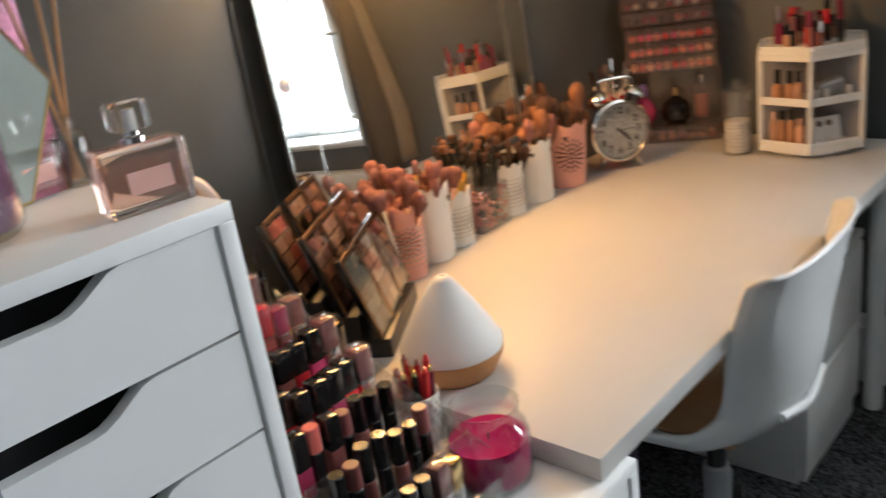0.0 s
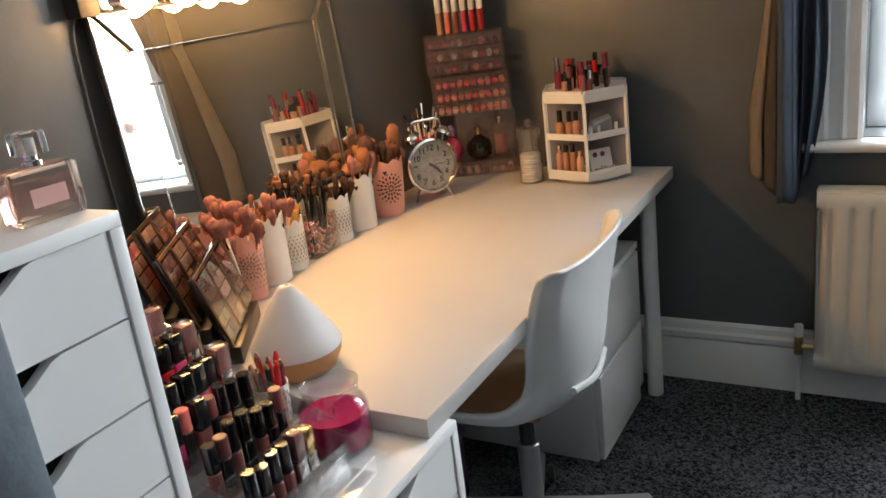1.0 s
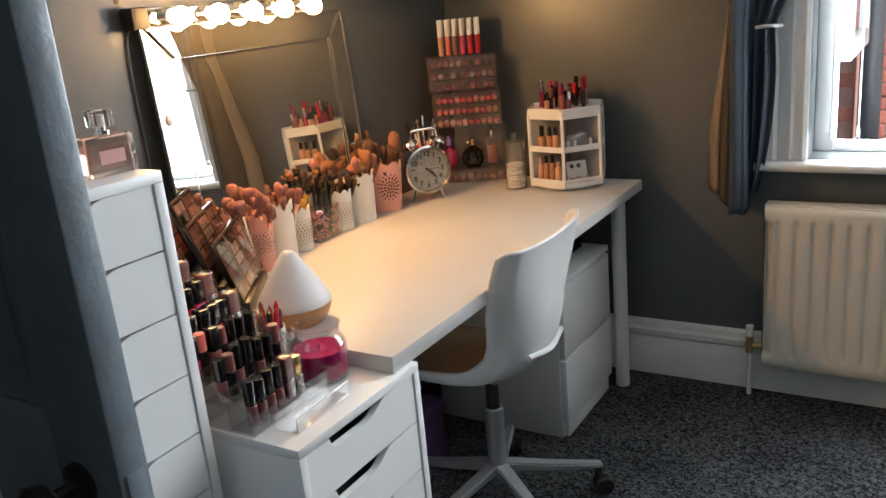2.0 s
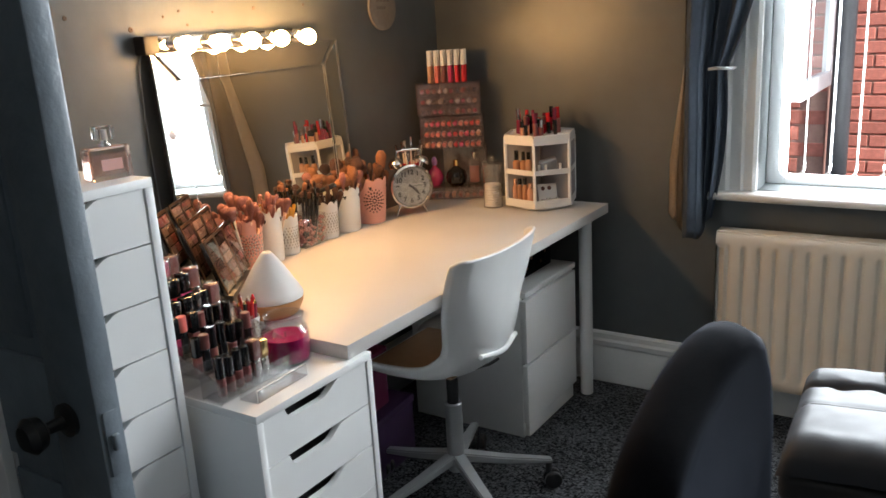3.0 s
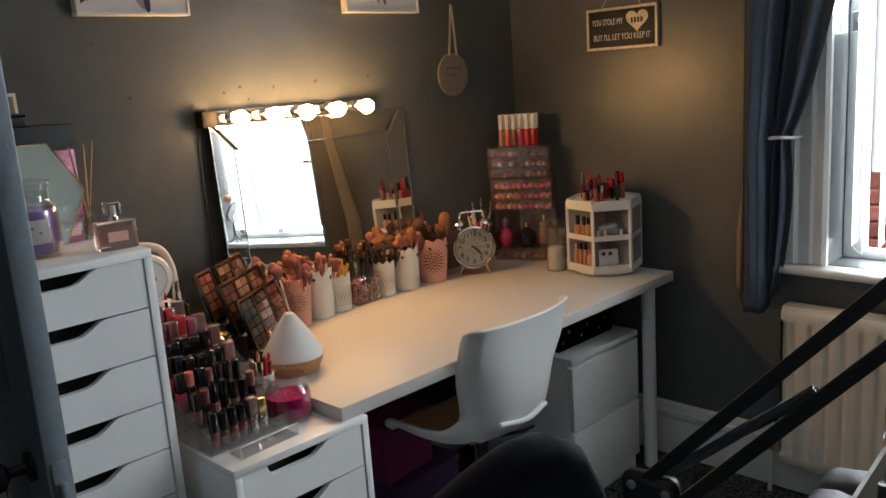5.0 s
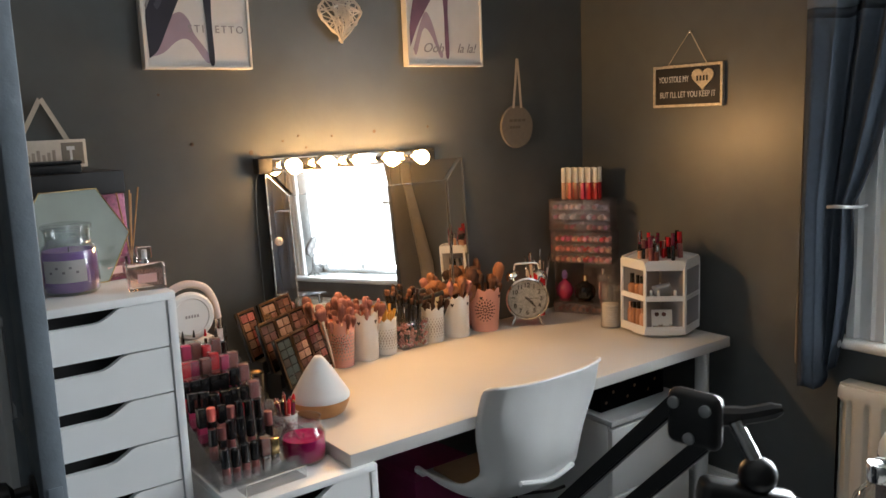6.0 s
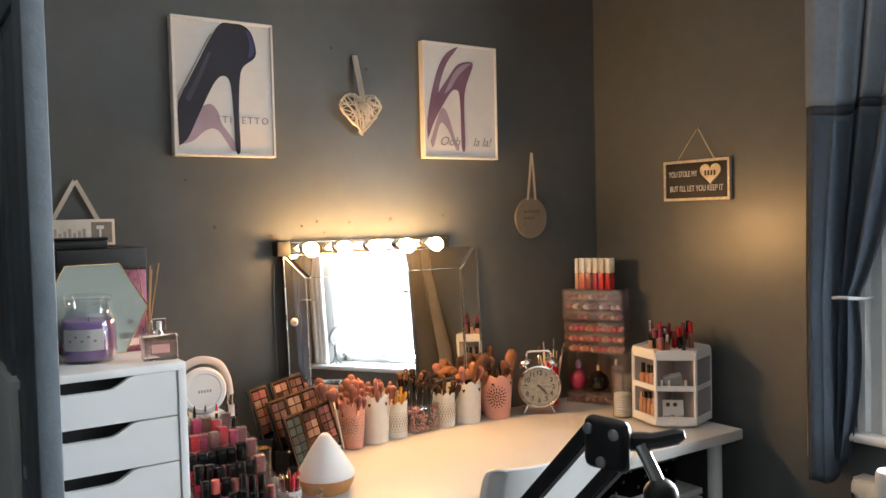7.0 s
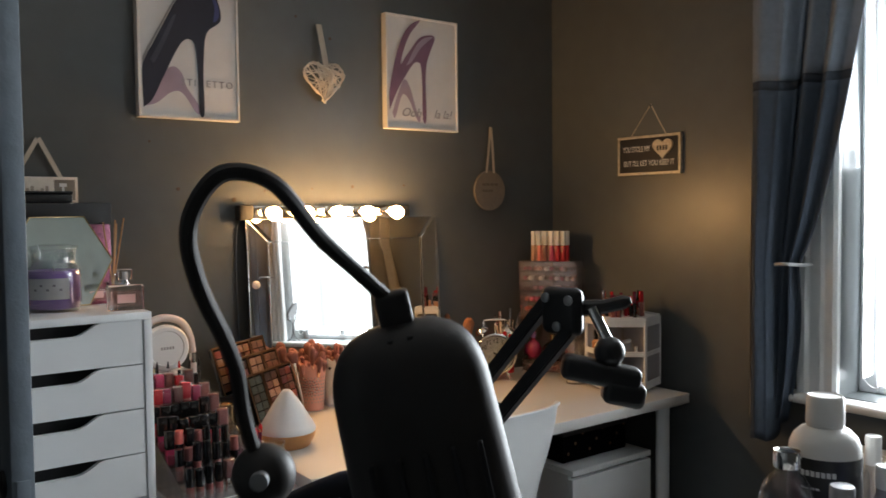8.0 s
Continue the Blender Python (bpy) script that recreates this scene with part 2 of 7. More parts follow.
    "milky_pink": mat("milky_pink_plastic", (0.36, 0.33, 0.33), 0.2, var=0.05, coat=0.3),
    "watch_glass": glassy("watch_glass", (0.97, 0.97, 0.97), 0.02, 0.25),
    # pale metal for the bevel lines, standing in for lamplight they reflect
    "bevel": mat("mirror_bevel_glint", (0.62, 0.63, 0.62), 0.25, 0.95, var=0.04),
    "bead_pink": mat("pink_bead", (0.56, 0.24, 0.23), 0.12, var=0.15, coat=0.5),
    "plaque_ink": mat("plaque_ink", (0.145, 0.12, 0.098), 0.75, var=0.1),
    "perfume": glassy("rose_perfume", (0.98, 0.86, 0.82), 0.05, 0.35, 0.12, (0.90, 0.60, 0.54)),
    "frosted": glassy("frosted_acrylic", (0.80, 0.79, 0.82), 0.30, 0.35, 0.34, (0.72, 0.70, 0.72)),
    "rose_liquid": glassy("rose_liquid", (0.82, 0.33, 0.36), 0.06, 0.45, 0.40, (0.62, 0.16, 0.20)),
    # back of the blue-grey curtain; warm lamplight is mixed into this colour
    "curtain_back_lit": mat("curtain_back_warm_lit", (0.17, 0.155, 0.14), 0.9, var=0.12, scale=60, bump=0.2, bscale=900, spec=0.1),
    "curtain_trim": mat("dark_curtain_trim", (0.040, 0.048, 0.060), 0.85, var=0.12, scale=60, bump=0.3, bscale=900, spec=0.15),
    # pale haze in the casement glass paints the sky's reflection
    "sky_haze_glass": glassy("sky_haze_glass", (0.90, 0.93, 0.93), 0.03, 0.95, 0.50, (0.74, 0.80, 0.80)),
    "grey_board": mat("pale_grey_board", (0.52, 0.51, 0.49), 0.6, var=0.06, scale=20),
    "pan_dark": mat("eyeshadow_dark", (0.10, 0.045, 0.035), 0.7, var=0.25, scale=150, rnd=0.6),
    "pan_warm": mat("eyeshadow_warm", (0.25, 0.10, 0.065), 0.65, var=0.25, scale=150, rnd=0.5),
    "pan_teal": mat("eyeshadow_teal", (0.06, 0.09, 0.085), 0.6, var=0.25, scale=150, rnd=0.5),
}
# thin pale diffuse layer on the mirror glass, imitating glare from the bulbs
_m = M["mirror"].node_tree
_d = _m.nodes.new("ShaderNodeBsdfDiffuse")
_d.inputs[0].default_value = (0.75, 0.74, 0.72, 1)
_y = _m.nodes.new("ShaderNodeMixShader")
_y.inputs[0].default_value = 0.03
_m.links.new(_m.nodes["Principled BSDF"].outputs[0], _y.inputs[1])
_m.links.new(_d.outputs[0], _y.inputs[2])
_m.links.new(_y.outputs[0], _m.nodes["Material Output"].inputs[0])
# thick pressed glass
M["cut_glass"] = mat("cut_glass", (1.0, 0.975, 0.965), 0.02, var=0.0)
_g = M["cut_glass"].node_tree.nodes["Principled BSDF"]
_g.inputs["Transmission Weight"].default_value = 1.0
_g.inputs["IOR"].default_value = 1.42
# short pile catches light at a slant
_v = M["black_cloth"].node_tree.nodes["Principled BSDF"]
_v.inputs["Sheen Weight"].default_value = 0.05
_v.inputs["Sheen Roughness"].default_value = 0.4
_v.inputs["Sheen Tint"].default_value = (0.55, 0.68, 1.0, 1)
# slats glow through a little with the daylight behind them
_b = M["blind"].node_tree
_t = _b.nodes.new("ShaderNodeBsdfTranslucent")
_t.inputs[0].default_value = (0.30, 0.315, 0.32, 1)
_x = _b.nodes.new("ShaderNodeMixShader")
_x.inputs[0].default_value = 0.45
_b.links.new(_b.nodes["Principled BSDF"].outputs[0], _x.inputs[1])
_b.links.new(_t.outputs[0], _x.inputs[2])
_b.links.new(_x.outputs[0], _b.nodes["Material Output"].inputs[0])


# ---- building helpers ----
def obj(name, bm, material, smooth=False, auto=True):
    me = bpy.data.meshes.new(name)
    bmesh.ops.recalc_face_normals(bm, faces=bm.faces)
    if smooth or auto:
        for f in bm.faces:
            f.smooth = True
        if not smooth:
            for e in bm.edges:
                if len(e.link_faces) == 2 and e.calc_face_angle(0) > radians(32):
                    e.smooth = False
    bm.to_mesh(me)
    bm.free()
    me.materials.append(material)
    return new(name, me)


def part(name, bm, material, parent, label="", smooth=False):
    ob = obj(name, bm, material, smooth)
    ob.parent = parent
    if label:
        tagged(ob, label)
    return ob


def thing(name, x, y, z, rz, label, category, group="", kind=""):
    e = new(name)
    e.empty_display_size = 0.05
    e.matrix_world = pose(x, y, z, 0, 0, rz)
    return tagged(e, label, category, group, kind)


def box(bm, x0, x1, y0, y1, z0, z1, bevel=0.0, seg=2, m=None):
    r = bmesh.ops.create_cube(bm, size=1.0)
    vs = r["verts"]
    bmesh.ops.transform(bm, verts=vs, matrix=Matrix.LocRotScale(((x0 + x1) / 2, (y0 + y1) / 2, (z0 + z1) / 2), None, (x1 - x0, y1 - y0, z1 - z0)))
    if bevel > 0:
        es = list({e for v in vs for e in v.link_edges})
        r = bmesh.ops.bevel(bm, geom=es, offset=bevel, segments=seg, affect="EDGES", profile=0.5)
        vs = list({v for f in r["faces"] for v in f.verts} | {v for v in vs if v.is_valid})
    if m is not None:
        bmesh.ops.transform(bm, verts=vs, matrix=m)
    return bm


def lathe(bm, prof, seg=24, m=None):
    """Turns a profile of (radius, height) round z."""
    rings = []
    for r, z in prof:
        if r < 1e-5:
            rings.append([bm.verts.new((0, 0, z))])
        else:
            rings.append([bm.verts.new((r * math.cos(2 * math.pi * k / seg), r * math.sin(2 * math.pi * k / seg), z)) for k in range(seg)])
    for a, b in zip(rings, rings[1:]):
        for k in range(seg):
            j = (k + 1) % seg
            if len(a) == 1 and len(b) == 1:
                continue
            if len(a) == 1:
                bm.faces.new((a[0], b[j], b[k]))
            elif len(b) == 1:
                bm.faces.new((a[k], a[j], b[0]))
            else:
                bm.faces.new((a[k], a[j], b[j], b[k]))
    if m is not None:
        bmesh.ops.transform(bm, verts=[v for r in rings for v in r], matrix=m)
    return bm


def cyl(bm, r, z0, z1, seg=16, m=None, ch=0.0):
    c = ch or min(r * 0.12, (z1 - z0) * 0.2)
    return lathe(bm, [(0, z0), (r - c, z0), (r, z0 + c), (r, z1 - c), (r - c, z1), (0, z1)], seg, m)


def tube(bm, pts, r, seg=10):
    """A round bar along a chain of points; r may be one radius or one per point."""
    pts = [Vector(p) for p in pts]
    rs = r if isinstance(r, (list, tuple)) else [r] * len(pts)
    rings = []
    side = None
    for i, p in enumerate(pts):
        d = (pts[min(i + 1, len(pts) - 1)] - pts[max(i - 1, 0)]).normalized()
        if side is None:
            side = d.orthogonal().normalized()
        side = (side - d * side.dot(d)).normalized()
        up = d.cross(side)
        rings.append([bm.verts.new(p + rs[i] * (math.cos(2 * math.pi * k / seg) * side + math.sin(2 * math.pi * k / seg) * up)) for k in range(seg)])
    for a, b in zip(rings, rings[1:]):
        for k in range(seg):
            j = (k + 1) % seg
            bm.faces.new((a[k], a[j], b[j], b[k]))
    bm.faces.new(list(reversed(rings[0])))
    bm.faces.new(rings[-1])
    return bm


def curve_pts(ctrl, n=10):
    """Catmull-Rom points through the control points."""
    c = [Vector(p) for p in ctrl]
    c = [2 * c[0] - c[1]] + c + [2 * c[-1] - c[-2]]
    out = []
    for i in range(1, len(c) - 2):
        for k in range(n):
            t = k / n
            p0, p1, p2, p3 = c[i - 1], c[i], c[i + 1], c[i + 2]
            out.append(0.5 * (2 * p1 + (p2 - p0) * t + (2 * p0 - 5 * p1 + 4 * p2 - p3) * t * t + (3 * p1 - p0 - 3 * p2 + p3) * t ** 3))
    out.append(c[-2])
    return out


def prism(bm, outline, z0, z1, m=None):
    """A closed outline of (x, y) pulled from z0 to z1."""
    a = [bm.verts.new((x, y, z0)) for x, y in outline]
    b = [bm.verts.new((x, y, z1)) for x, y in outline]
    bm.faces.new(list(reversed(a)))
    bm.faces.new(b)
    n = len(a)
    for k in range(n):
        j = (k + 1) % n
        bm.faces.new((a[k], a[j], b[j], b[k]))
    if m is not None:
        bmesh.ops.transform(bm, verts=a + b, matrix=m)
    return bm


B = bmesh.new
FACE_X = Matrix(((0, 0, 1, 0), (1, 0, 0, 0), (0, 1, 0, 0), (0, 0, 0, 1)))       # drawing plane (u, v) -> (y, z), depth along +x
FACE_S = Matrix(((1, 0, 0, 0), (0, 0, -1, 0), (0, 1, 0, 0), (0, 0, 0, 1)))      # drawing plane (u, v) -> (x, z), depth along -y


def lettering(name, text, size, material, parent, m, depth=0.0008, spacing=1.0, shear=0.0, width=None, bold=0.0):
    cu = bpy.data.curves.new(name, "FONT")
    cu.body, cu.size, cu.extrude, cu.align_x, cu.space_character, cu.shear, cu.offset = text, size, depth, "CENTER", spacing, shear, bold
    tmp = new(name + "_tmp", cu)
    dg = bpy.context.evaluated_depsgraph_get()
    me = bpy.data.meshes.new_from_object(tmp.evaluated_get(dg))
    bpy.data.objects.remove(tmp)
    bpy.data.curves.remove(cu)
    if width:
        xs = [v.co.x for v in me.vertices]
        s = width / (max(xs) - min(xs))
        me.transform(Matrix.Diagonal((s, 1, 1, 1)))
    me.transform(m)
    me.materials.clear()
    me.materials.append(material)
    ob = new(name, me)
    ob.parent = parent
    return ob


# ---- structure ----
W, N, E, S, H = 0.02, 1.575, 3.6, -2.3, 2.5
WX0, WX1, WZ0, WZ1 = 1.275, 2.27, 0.80, 2.12

bm = B()
box(bm, W - 0.12, E + 0.12, S - 0.12, N + 0.3, -0.06, 0)
floor = tagged(obj("floor", bm, M["carpet"]), "dark grey speckled tufted carpet", "floor", kind="structure")
bm = B()
box(bm, W - 0.12, E + 0.12, S - 0.12, N + 0.3, H, H + 0.08)
tagged(obj("ceiling", bm, M["ceiling"]), "plain white painted ceiling", "ceiling", kind="structure")
bm = B()
box(bm, W - 0.12, W, S, N, 0, H)
tagged(obj("wall_west", bm, M["wall"]), "dark grey satin painted wall with old screw holes", "wall", kind="structure")
bm = B()
box(bm, E, E + 0.12, S, N, 0, H)
tagged(obj("wall_east", bm, M["wall"]), "dark grey painted wall", "wall", kind="structure")
bm = B()
box(bm, W - 0.12, E + 0.12, S - 0.12, S, 0, H)
tagged(obj("wall_south", bm, M["wall"]), "dark grey painted wall", "wall", kind="structure")
bm = B()
box(bm, W - 0.12, WX0, N, N + 0.2, 0, H)
box(bm, WX1, E + 0.12, N, N + 0.2, 0, H)
box(bm, WX0, WX1, N, N + 0.2, 0, WZ0)
box(bm, WX0, WX1, N, N + 0.2, WZ1, H)
tagged(obj("wall_north", bm, M["wall"]), "dark grey satin painted wall around the window", "wall", kind="structure")

# two-step moulded skirting board
prof = [(0, 0), (0.022, 0), (0.022, 0.135), (0.018, 0.142), (0.018, 0.148), (0.026, 0.155), (0.026, 0.172), (0.017, 0.180), (0.014, 0.198), (0.006, 0.206), (0, 0.206)]
bm = B()
prism(bm, [(-d, z) for d, z in prof], W, E, Matrix(((0, 0, 1, 0), (1, 0, 0, N), (0, 1, 0, 0), (0, 0, 0, 1))))
tagged(obj("baseboard", bm, M["trim"]), "tall white moulded skirting board", "skirting", kind="structure")
bm = B()
prism(bm, [(d, z) for d, z in prof], S, N - 0.03, Matrix(((1, 0, 0, W), (0, 0, 1, 0), (0, 1, 0, 0), (0, 0, 0, 1))))
tagged(obj("baseboard", bm, M["trim"]), "tall white moulded skirting board", "skirting", kind="structure")

# window
win = tagged(new("window_1"), "white sash window with moulded casing and open casement", "window", kind="structure")
win.matrix_world = pose(0, 0, 0)
cas = [(0, 0), (0, 0.018), (0.012, 0.026), (0.022, 0.020), (0.040, 0.020), (0.048, 0.030), (0.060, 0.024), (0.085, 0.024), (0.095, 0.038), (0.118, 0.040), (0.120, 0.0)]
bm = B()
prism(bm, [(WX0 - u, N - v - 0.001) for u, v in cas], WZ0, WZ1 + 0.12)
part("casing", bm, M["trim"], win)
bm = B()
prism(bm, [(WX1 + u, N - v - 0.001) for u, v in cas], WZ0, WZ1 + 0.12)
part("casing", bm, M["trim"], win)
bm = B()
box(bm, WX0 - 0.001, WX1 + 0.001, N - 0.035, N - 0.001, WZ1, WZ1 + 0.119, 0.006)
part("casing", bm, M["trim"], win)
bm = B()
box(bm, WX0 - 0.185, WX1 + 0.185, N - 0.075, N + 0.12, WZ0 - 0.03, WZ0 - 0.002, 0.012, 3)
part("window_sill", bm, M["trim"], win)
bm = B()
for x0, x1, z0, z1 in ((WX0, WX0 + 0.06, WZ0, WZ1), (WX1 - 0.06, WX1, WZ0, WZ1), (WX0 + 0.06, WX1 - 0.06, WZ0, WZ0 + 0.028), (WX0 + 0.06, WX1 - 0.06, WZ1 - 0.06, WZ1), (1.80, 1.86, WZ0 + 0.028, WZ1 - 0.06)):
    box(bm, x0, x1, N + 0.12, N + 0.18, z0, z1, 0.006)
part("window_frame", bm, M["upvc"], win)
# casement swung out on its hinges at the near jamb
sash = part("casement", B(), M["upvc"], win)
bm = B()
cw, ch0, ch1 = 0.64, 1.07, WZ1 - 0.07
for u0, u1, z0, z1 in ((0, 0.055, ch0, ch1), (cw - 0.055, cw, ch0, ch1), (0.055, cw - 0.055, ch0, ch0 + 0.06), (0.055, cw - 0.055, ch1 - 0.06, ch1)):
    box(bm, u0, u1, -0.02, 0.02, z0, z1, 0.005)
bmesh.ops.transform(bm, verts=bm.verts, matrix=pose(WX0 + 0.072, N + 0.20, 0, 0, 0, 90.5))
part("casement_frame", bm, M["upvc"], sash)
bm = B()
box(bm, 0.055, cw - 0.055, -0.004, 0.004, ch0 + 0.06, ch1 - 0.06)
bmesh.ops.transform(bm, verts=bm.verts, matrix=pose(WX0 + 0.072, N + 0.20, 0, 0, 0, 90.5))
g = part("pane", bm, M["sky_haze_glass"], sash)
g.visible_shadow = False
for x0, x1 in ((1.86, WX1 - 0.06),):
    bm = B()
    box(bm, x0, x1, N + 0.146, N + 0.154, WZ0 + 0.028, WZ1 - 0.06)
    g = part("pane", bm, M["glass"], win)
    g.visible_shadow = False
bm = B()
box(bm, WX0 + 0.012, WX0 + 0.040, N + 0.108, N + 0.1195, 1.515, 1.575, 0.003)
lathe(bm, [(0, 0.0), (0.007, 0.0), (0.006, 0.010), (0, 0.012)], 12, Matrix.Translation((WX0 + 0.026, N + 0.108, 1.548)) @ pose(0, 0, 0, 90))
part("sash_stop", bm, M["grey_metal"], win)

# vertical blind: slats turned half open, weighted and chained at the foot
blind = tagged(new("vertical_blind"), "white fabric vertical blind, slats half turned", "blind")
blind.matrix_world = pose(0, N + 0.06, 0)
bm = B()
box(bm, WX0 + 0.01, WX1 - 0.01, -0.02, 0.02, WZ1 - 0.05, WZ1 - 0.012, 0.004)
part("head_rail", bm, M["upvc"], blind)
bm = B()
box(bm, -0.0445, 0.0445, -0.0007, 0.0007, 0.885, WZ1 - 0.06)
slat_me = obj("slat", bm, M["blind"])
bm = B()
box(bm, -0.043, 0.043, -0.0025, 0.0025, 0.862, 0.884, 0.001)
weight_me = obj("slat_weight", bm, M["plastic_white"])
for k in range(12):
    s = slat_me if k == 0 else new("slat", slat_me.data)
    w = weight_me if k == 0 else new("slat_weight", weight_me.data)
    s.parent = w.parent = blind
    s.matrix_basis = w.matrix_basis = pose(WX0 + 0.055 + 0.0785 * k, 0, 0, 0, 0, 95 + random.uniform(-4, 4))
for k in range(11):
    x = WX0 + 0.055 + 0.0785 * k
    bm = B()
    tube(bm, [(x + 0.0785 * u, -0.03 + 0.0 * u, 0.866 - 0.03 * 4 * u * (1 - u)) for u in (0, 0.2, 0.4, 0.6, 0.8, 1)], 0.0014, 5)
    part("bead_chain", bm, M["plastic_white"], blind)

# panelled door standing open beside the tall drawers
door = tagged(new("door_1"), "dark grey painted panelled door standing open", "door", kind="structure")
door.matrix_world = pose(0, 0, 0)
DX0, DX1, DY0, DY1 = 0.135, 0.892, -0.677, -0.637
bm = B()
for x0, x1, z0, z1 in ((DX0, DX0 + 0.11, 0.01, 2.02), (DX1 - 0.11, DX1, 0.01, 2.02), (DX0 + 0.11, DX1 - 0.11, 0.01, 0.22), (DX0 + 0.11, DX1 - 0.11, 0.78, 0.96), (DX0 + 0.11, DX1 - 0.11, 1.9, 2.02), (0.46, 0.56, 0.22, 0.78), (0.46, 0.56, 0.96, 1.9)):
    box(bm, x0, x1, DY0, DY1, z0, z1, 0.003)
part("door_leaf", bm, M["door"], door)
for x0, x1 in ((DX0 + 0.11, 0.46), (0.56, DX1 - 0.11)):
    for z0, z1 in ((0.22, 0.78), (0.96, 1.9)):
        bm = B()
        box(bm, x0 + 0.001, x1 - 0.001, DY0 + 0.010, DY1 - 0.010, z0 + 0.001, z1 - 0.001)
        box(bm, x0 + 0.03, x1 - 0.03, DY0 + 0.005, DY1 - 0.005, z0 + 0.03, z1 - 0.03, 0.004)
        part("door_panel", bm, M["door"], door)
bm = B()
box(bm, DX1 + 0.0002, DX1 + 0.0025, -0.669, -0.645, 0.80, 0.90, 0.001)
box(bm, DX1 + 0.002, DX1 + 0.011, -0.663, -0.651, 0.84, 0.865, 0.003)
part("latch_plate", bm, M["door"], door)
bm = B()
lathe(bm, [(0, 0), (0.026, 0), (0.026, 0.006), (0.010, 0.010), (0.009, 0.035), (0.024, 0.045), (0.028, 0.060), (0.018, 0.070), (0, 0.072)], 20, Matrix.Translation((DX1 - 0.07, DY0 - 0.0005, 0.88)) @ pose(0, 0, 0, 90))
part("door_knob", bm, M["black"], door)


# ---- outside ----
bm = B()
box(bm, -30, 30, N + 0.32, 60, -3.1, -3.0)
tagged(obj("ground", bm, M["grass"]), "grey paved ground outside the window", "ground", kind="structure")

# ---- furniture ----
def drawer_front(bm, y0, y1, z0, z1, x0, x1):
    """A drawer front whose top edge dips into a wide slanted hand hold at one end."""
    w = y1 - y0
    d = 0.026
    pts = [(y0, z0), (y1, z0), (y1, z1), (y0 + w * 0.72, z1), (y0 + w * 0.68, z1 - 0.003), (y0 + w * 0.60, z1 - d * 0.72), (y0 + w * 0.56, z1 - d * 0.94), (y0 + w * 0.52, z1 - d),
           (y0 + w * 0.26, z1 - d), (y0 + w * 0.225, z1 - d * 0.9), (y0 + w * 0.20, z1 - d * 0.45), (y0 + w * 0.185, z1), (y0, z1)]
    prism(bm, pts, x0, x1, FACE_X)
    return bm


def drawer_unit(x_front, y0, w, depth, h, fronts, label):
    """White drawer unit on the floor; it faces +x, with side panels a little proud of the drawers."""
    t = thing("drawer_unit", x_front, y0, 0, 0, label, "drawer unit")
    p = 0.018
    for a, b in ((0, p), (w - p, w)):
        bm = B()
        box(bm, -depth, 0, a, b, 0, h - 0.018, 0.0015)
        part("side_panel", bm, M["white"], t)
    bm = B()
    box(bm, -depth, 0.0, 0, w, h - 0.0178, h, 0.0015)
    part("top", bm, M["white"], t)
    bm = B()
    box(bm, -depth, -depth + 0.006, p, w - p, 0.03, h - 0.02)
    part("back_panel", bm, M["white"], t)
    bm = B()
    box(bm, -0.03, -0.012, p, w - p, 0.0, 0.05, 0.001)
    part("plinth", bm, M["white"], t)
    # near-black sheet standing in for the shade inside, behind fronts and hand holds
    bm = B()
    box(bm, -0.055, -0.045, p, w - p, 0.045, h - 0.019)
    part("gap_shade_sheet", bm, M["dark"], t)
    z = h - 0.0185
    for f in fronts:
        bm = B()
        drawer_front(bm, p + 0.002, w - p - 0.002, z - f + 0.003, z, -0.018, -0.003)
        d = part("drawer", bm, M["white"], t)
        z -= f
    return t


tall = drawer_unit(0.637, -0.693, 0.36, 0.48, 1.165, [0.1035] * 10, "tall white many-drawer unit with dipped hand holds")
low = drawer_unit(0.787, -0.295, 0.36, 0.58, 0.70, [0.104] * 6, "low white drawer unit under the end of the desk")

# desk
desk = thing("desk", 0.775, 0, 0, 0, "long white desk with warm lamplight on its top", "desk")
bm = B()
box(bm, -0.75, 0, 0, 1.5, 0.7005, 0.735, 0.002)
part("tabletop", bm, M["desk"], desk)
for x, y in ((-0.062, 1.43), (-0.69, 1.43)):
    bm = B()
    cyl(bm, 0.024, 0.0, 0.70, 20, Matrix.Translation((x, y, 0)))
    leg = part("leg", bm, M["plastic_white"], desk)
    bm = B()
    box(bm, x - 0.05, x + 0.05, y - 0.05, y + 0.05, 0.694, 0.7003, 0.002)
    part("leg_plate", bm, M["plastic_white"], leg)

# two-drawer chest under the desk
chest = thing("chest_of_drawers", 0.685, 1.005, 0, 0, "white two-drawer chest standing under the desk", "chest")
cw, cd, chh = 0.395, 0.47, 0.53
bm = B()
box(bm, -cd, -0.022, 0, 0.016, 0, chh - 0.0205, 0.001)
part("side_panel", bm, M["white"], chest)
bm = B()
box(bm, -cd, -0.022, cw - 0.016, cw, 0, chh - 0.0205, 0.001)
part("side_panel", bm, M["white"], chest)
bm = B()
box(bm, -cd, 0.0, 0, cw, chh - 0.02, chh, 0.0015)
part("top", bm, M["white"], chest)
# near-black sheet gives the gaps round the drawers their shade
bm = B()
box(bm, -0.045, -0.03, 0.016, cw - 0.016, 0.0, chh - 0.02)
part("chest_shade_sheet", bm, M["dark"], chest)
bm = B()
box(bm, -0.024, -0.008, 0.016, cw - 0.016, 0, 0.05, 0.001)
part("plinth", bm, M["white"], chest)
for z0, z1 in ((0.055, 0.268), (0.276, 0.500)):
    bm = B()
    box(bm, -0.0215, 0.0, 0.0, cw, z0, z1, 0.0025)
    part("drawer", bm, M["white"], chest)

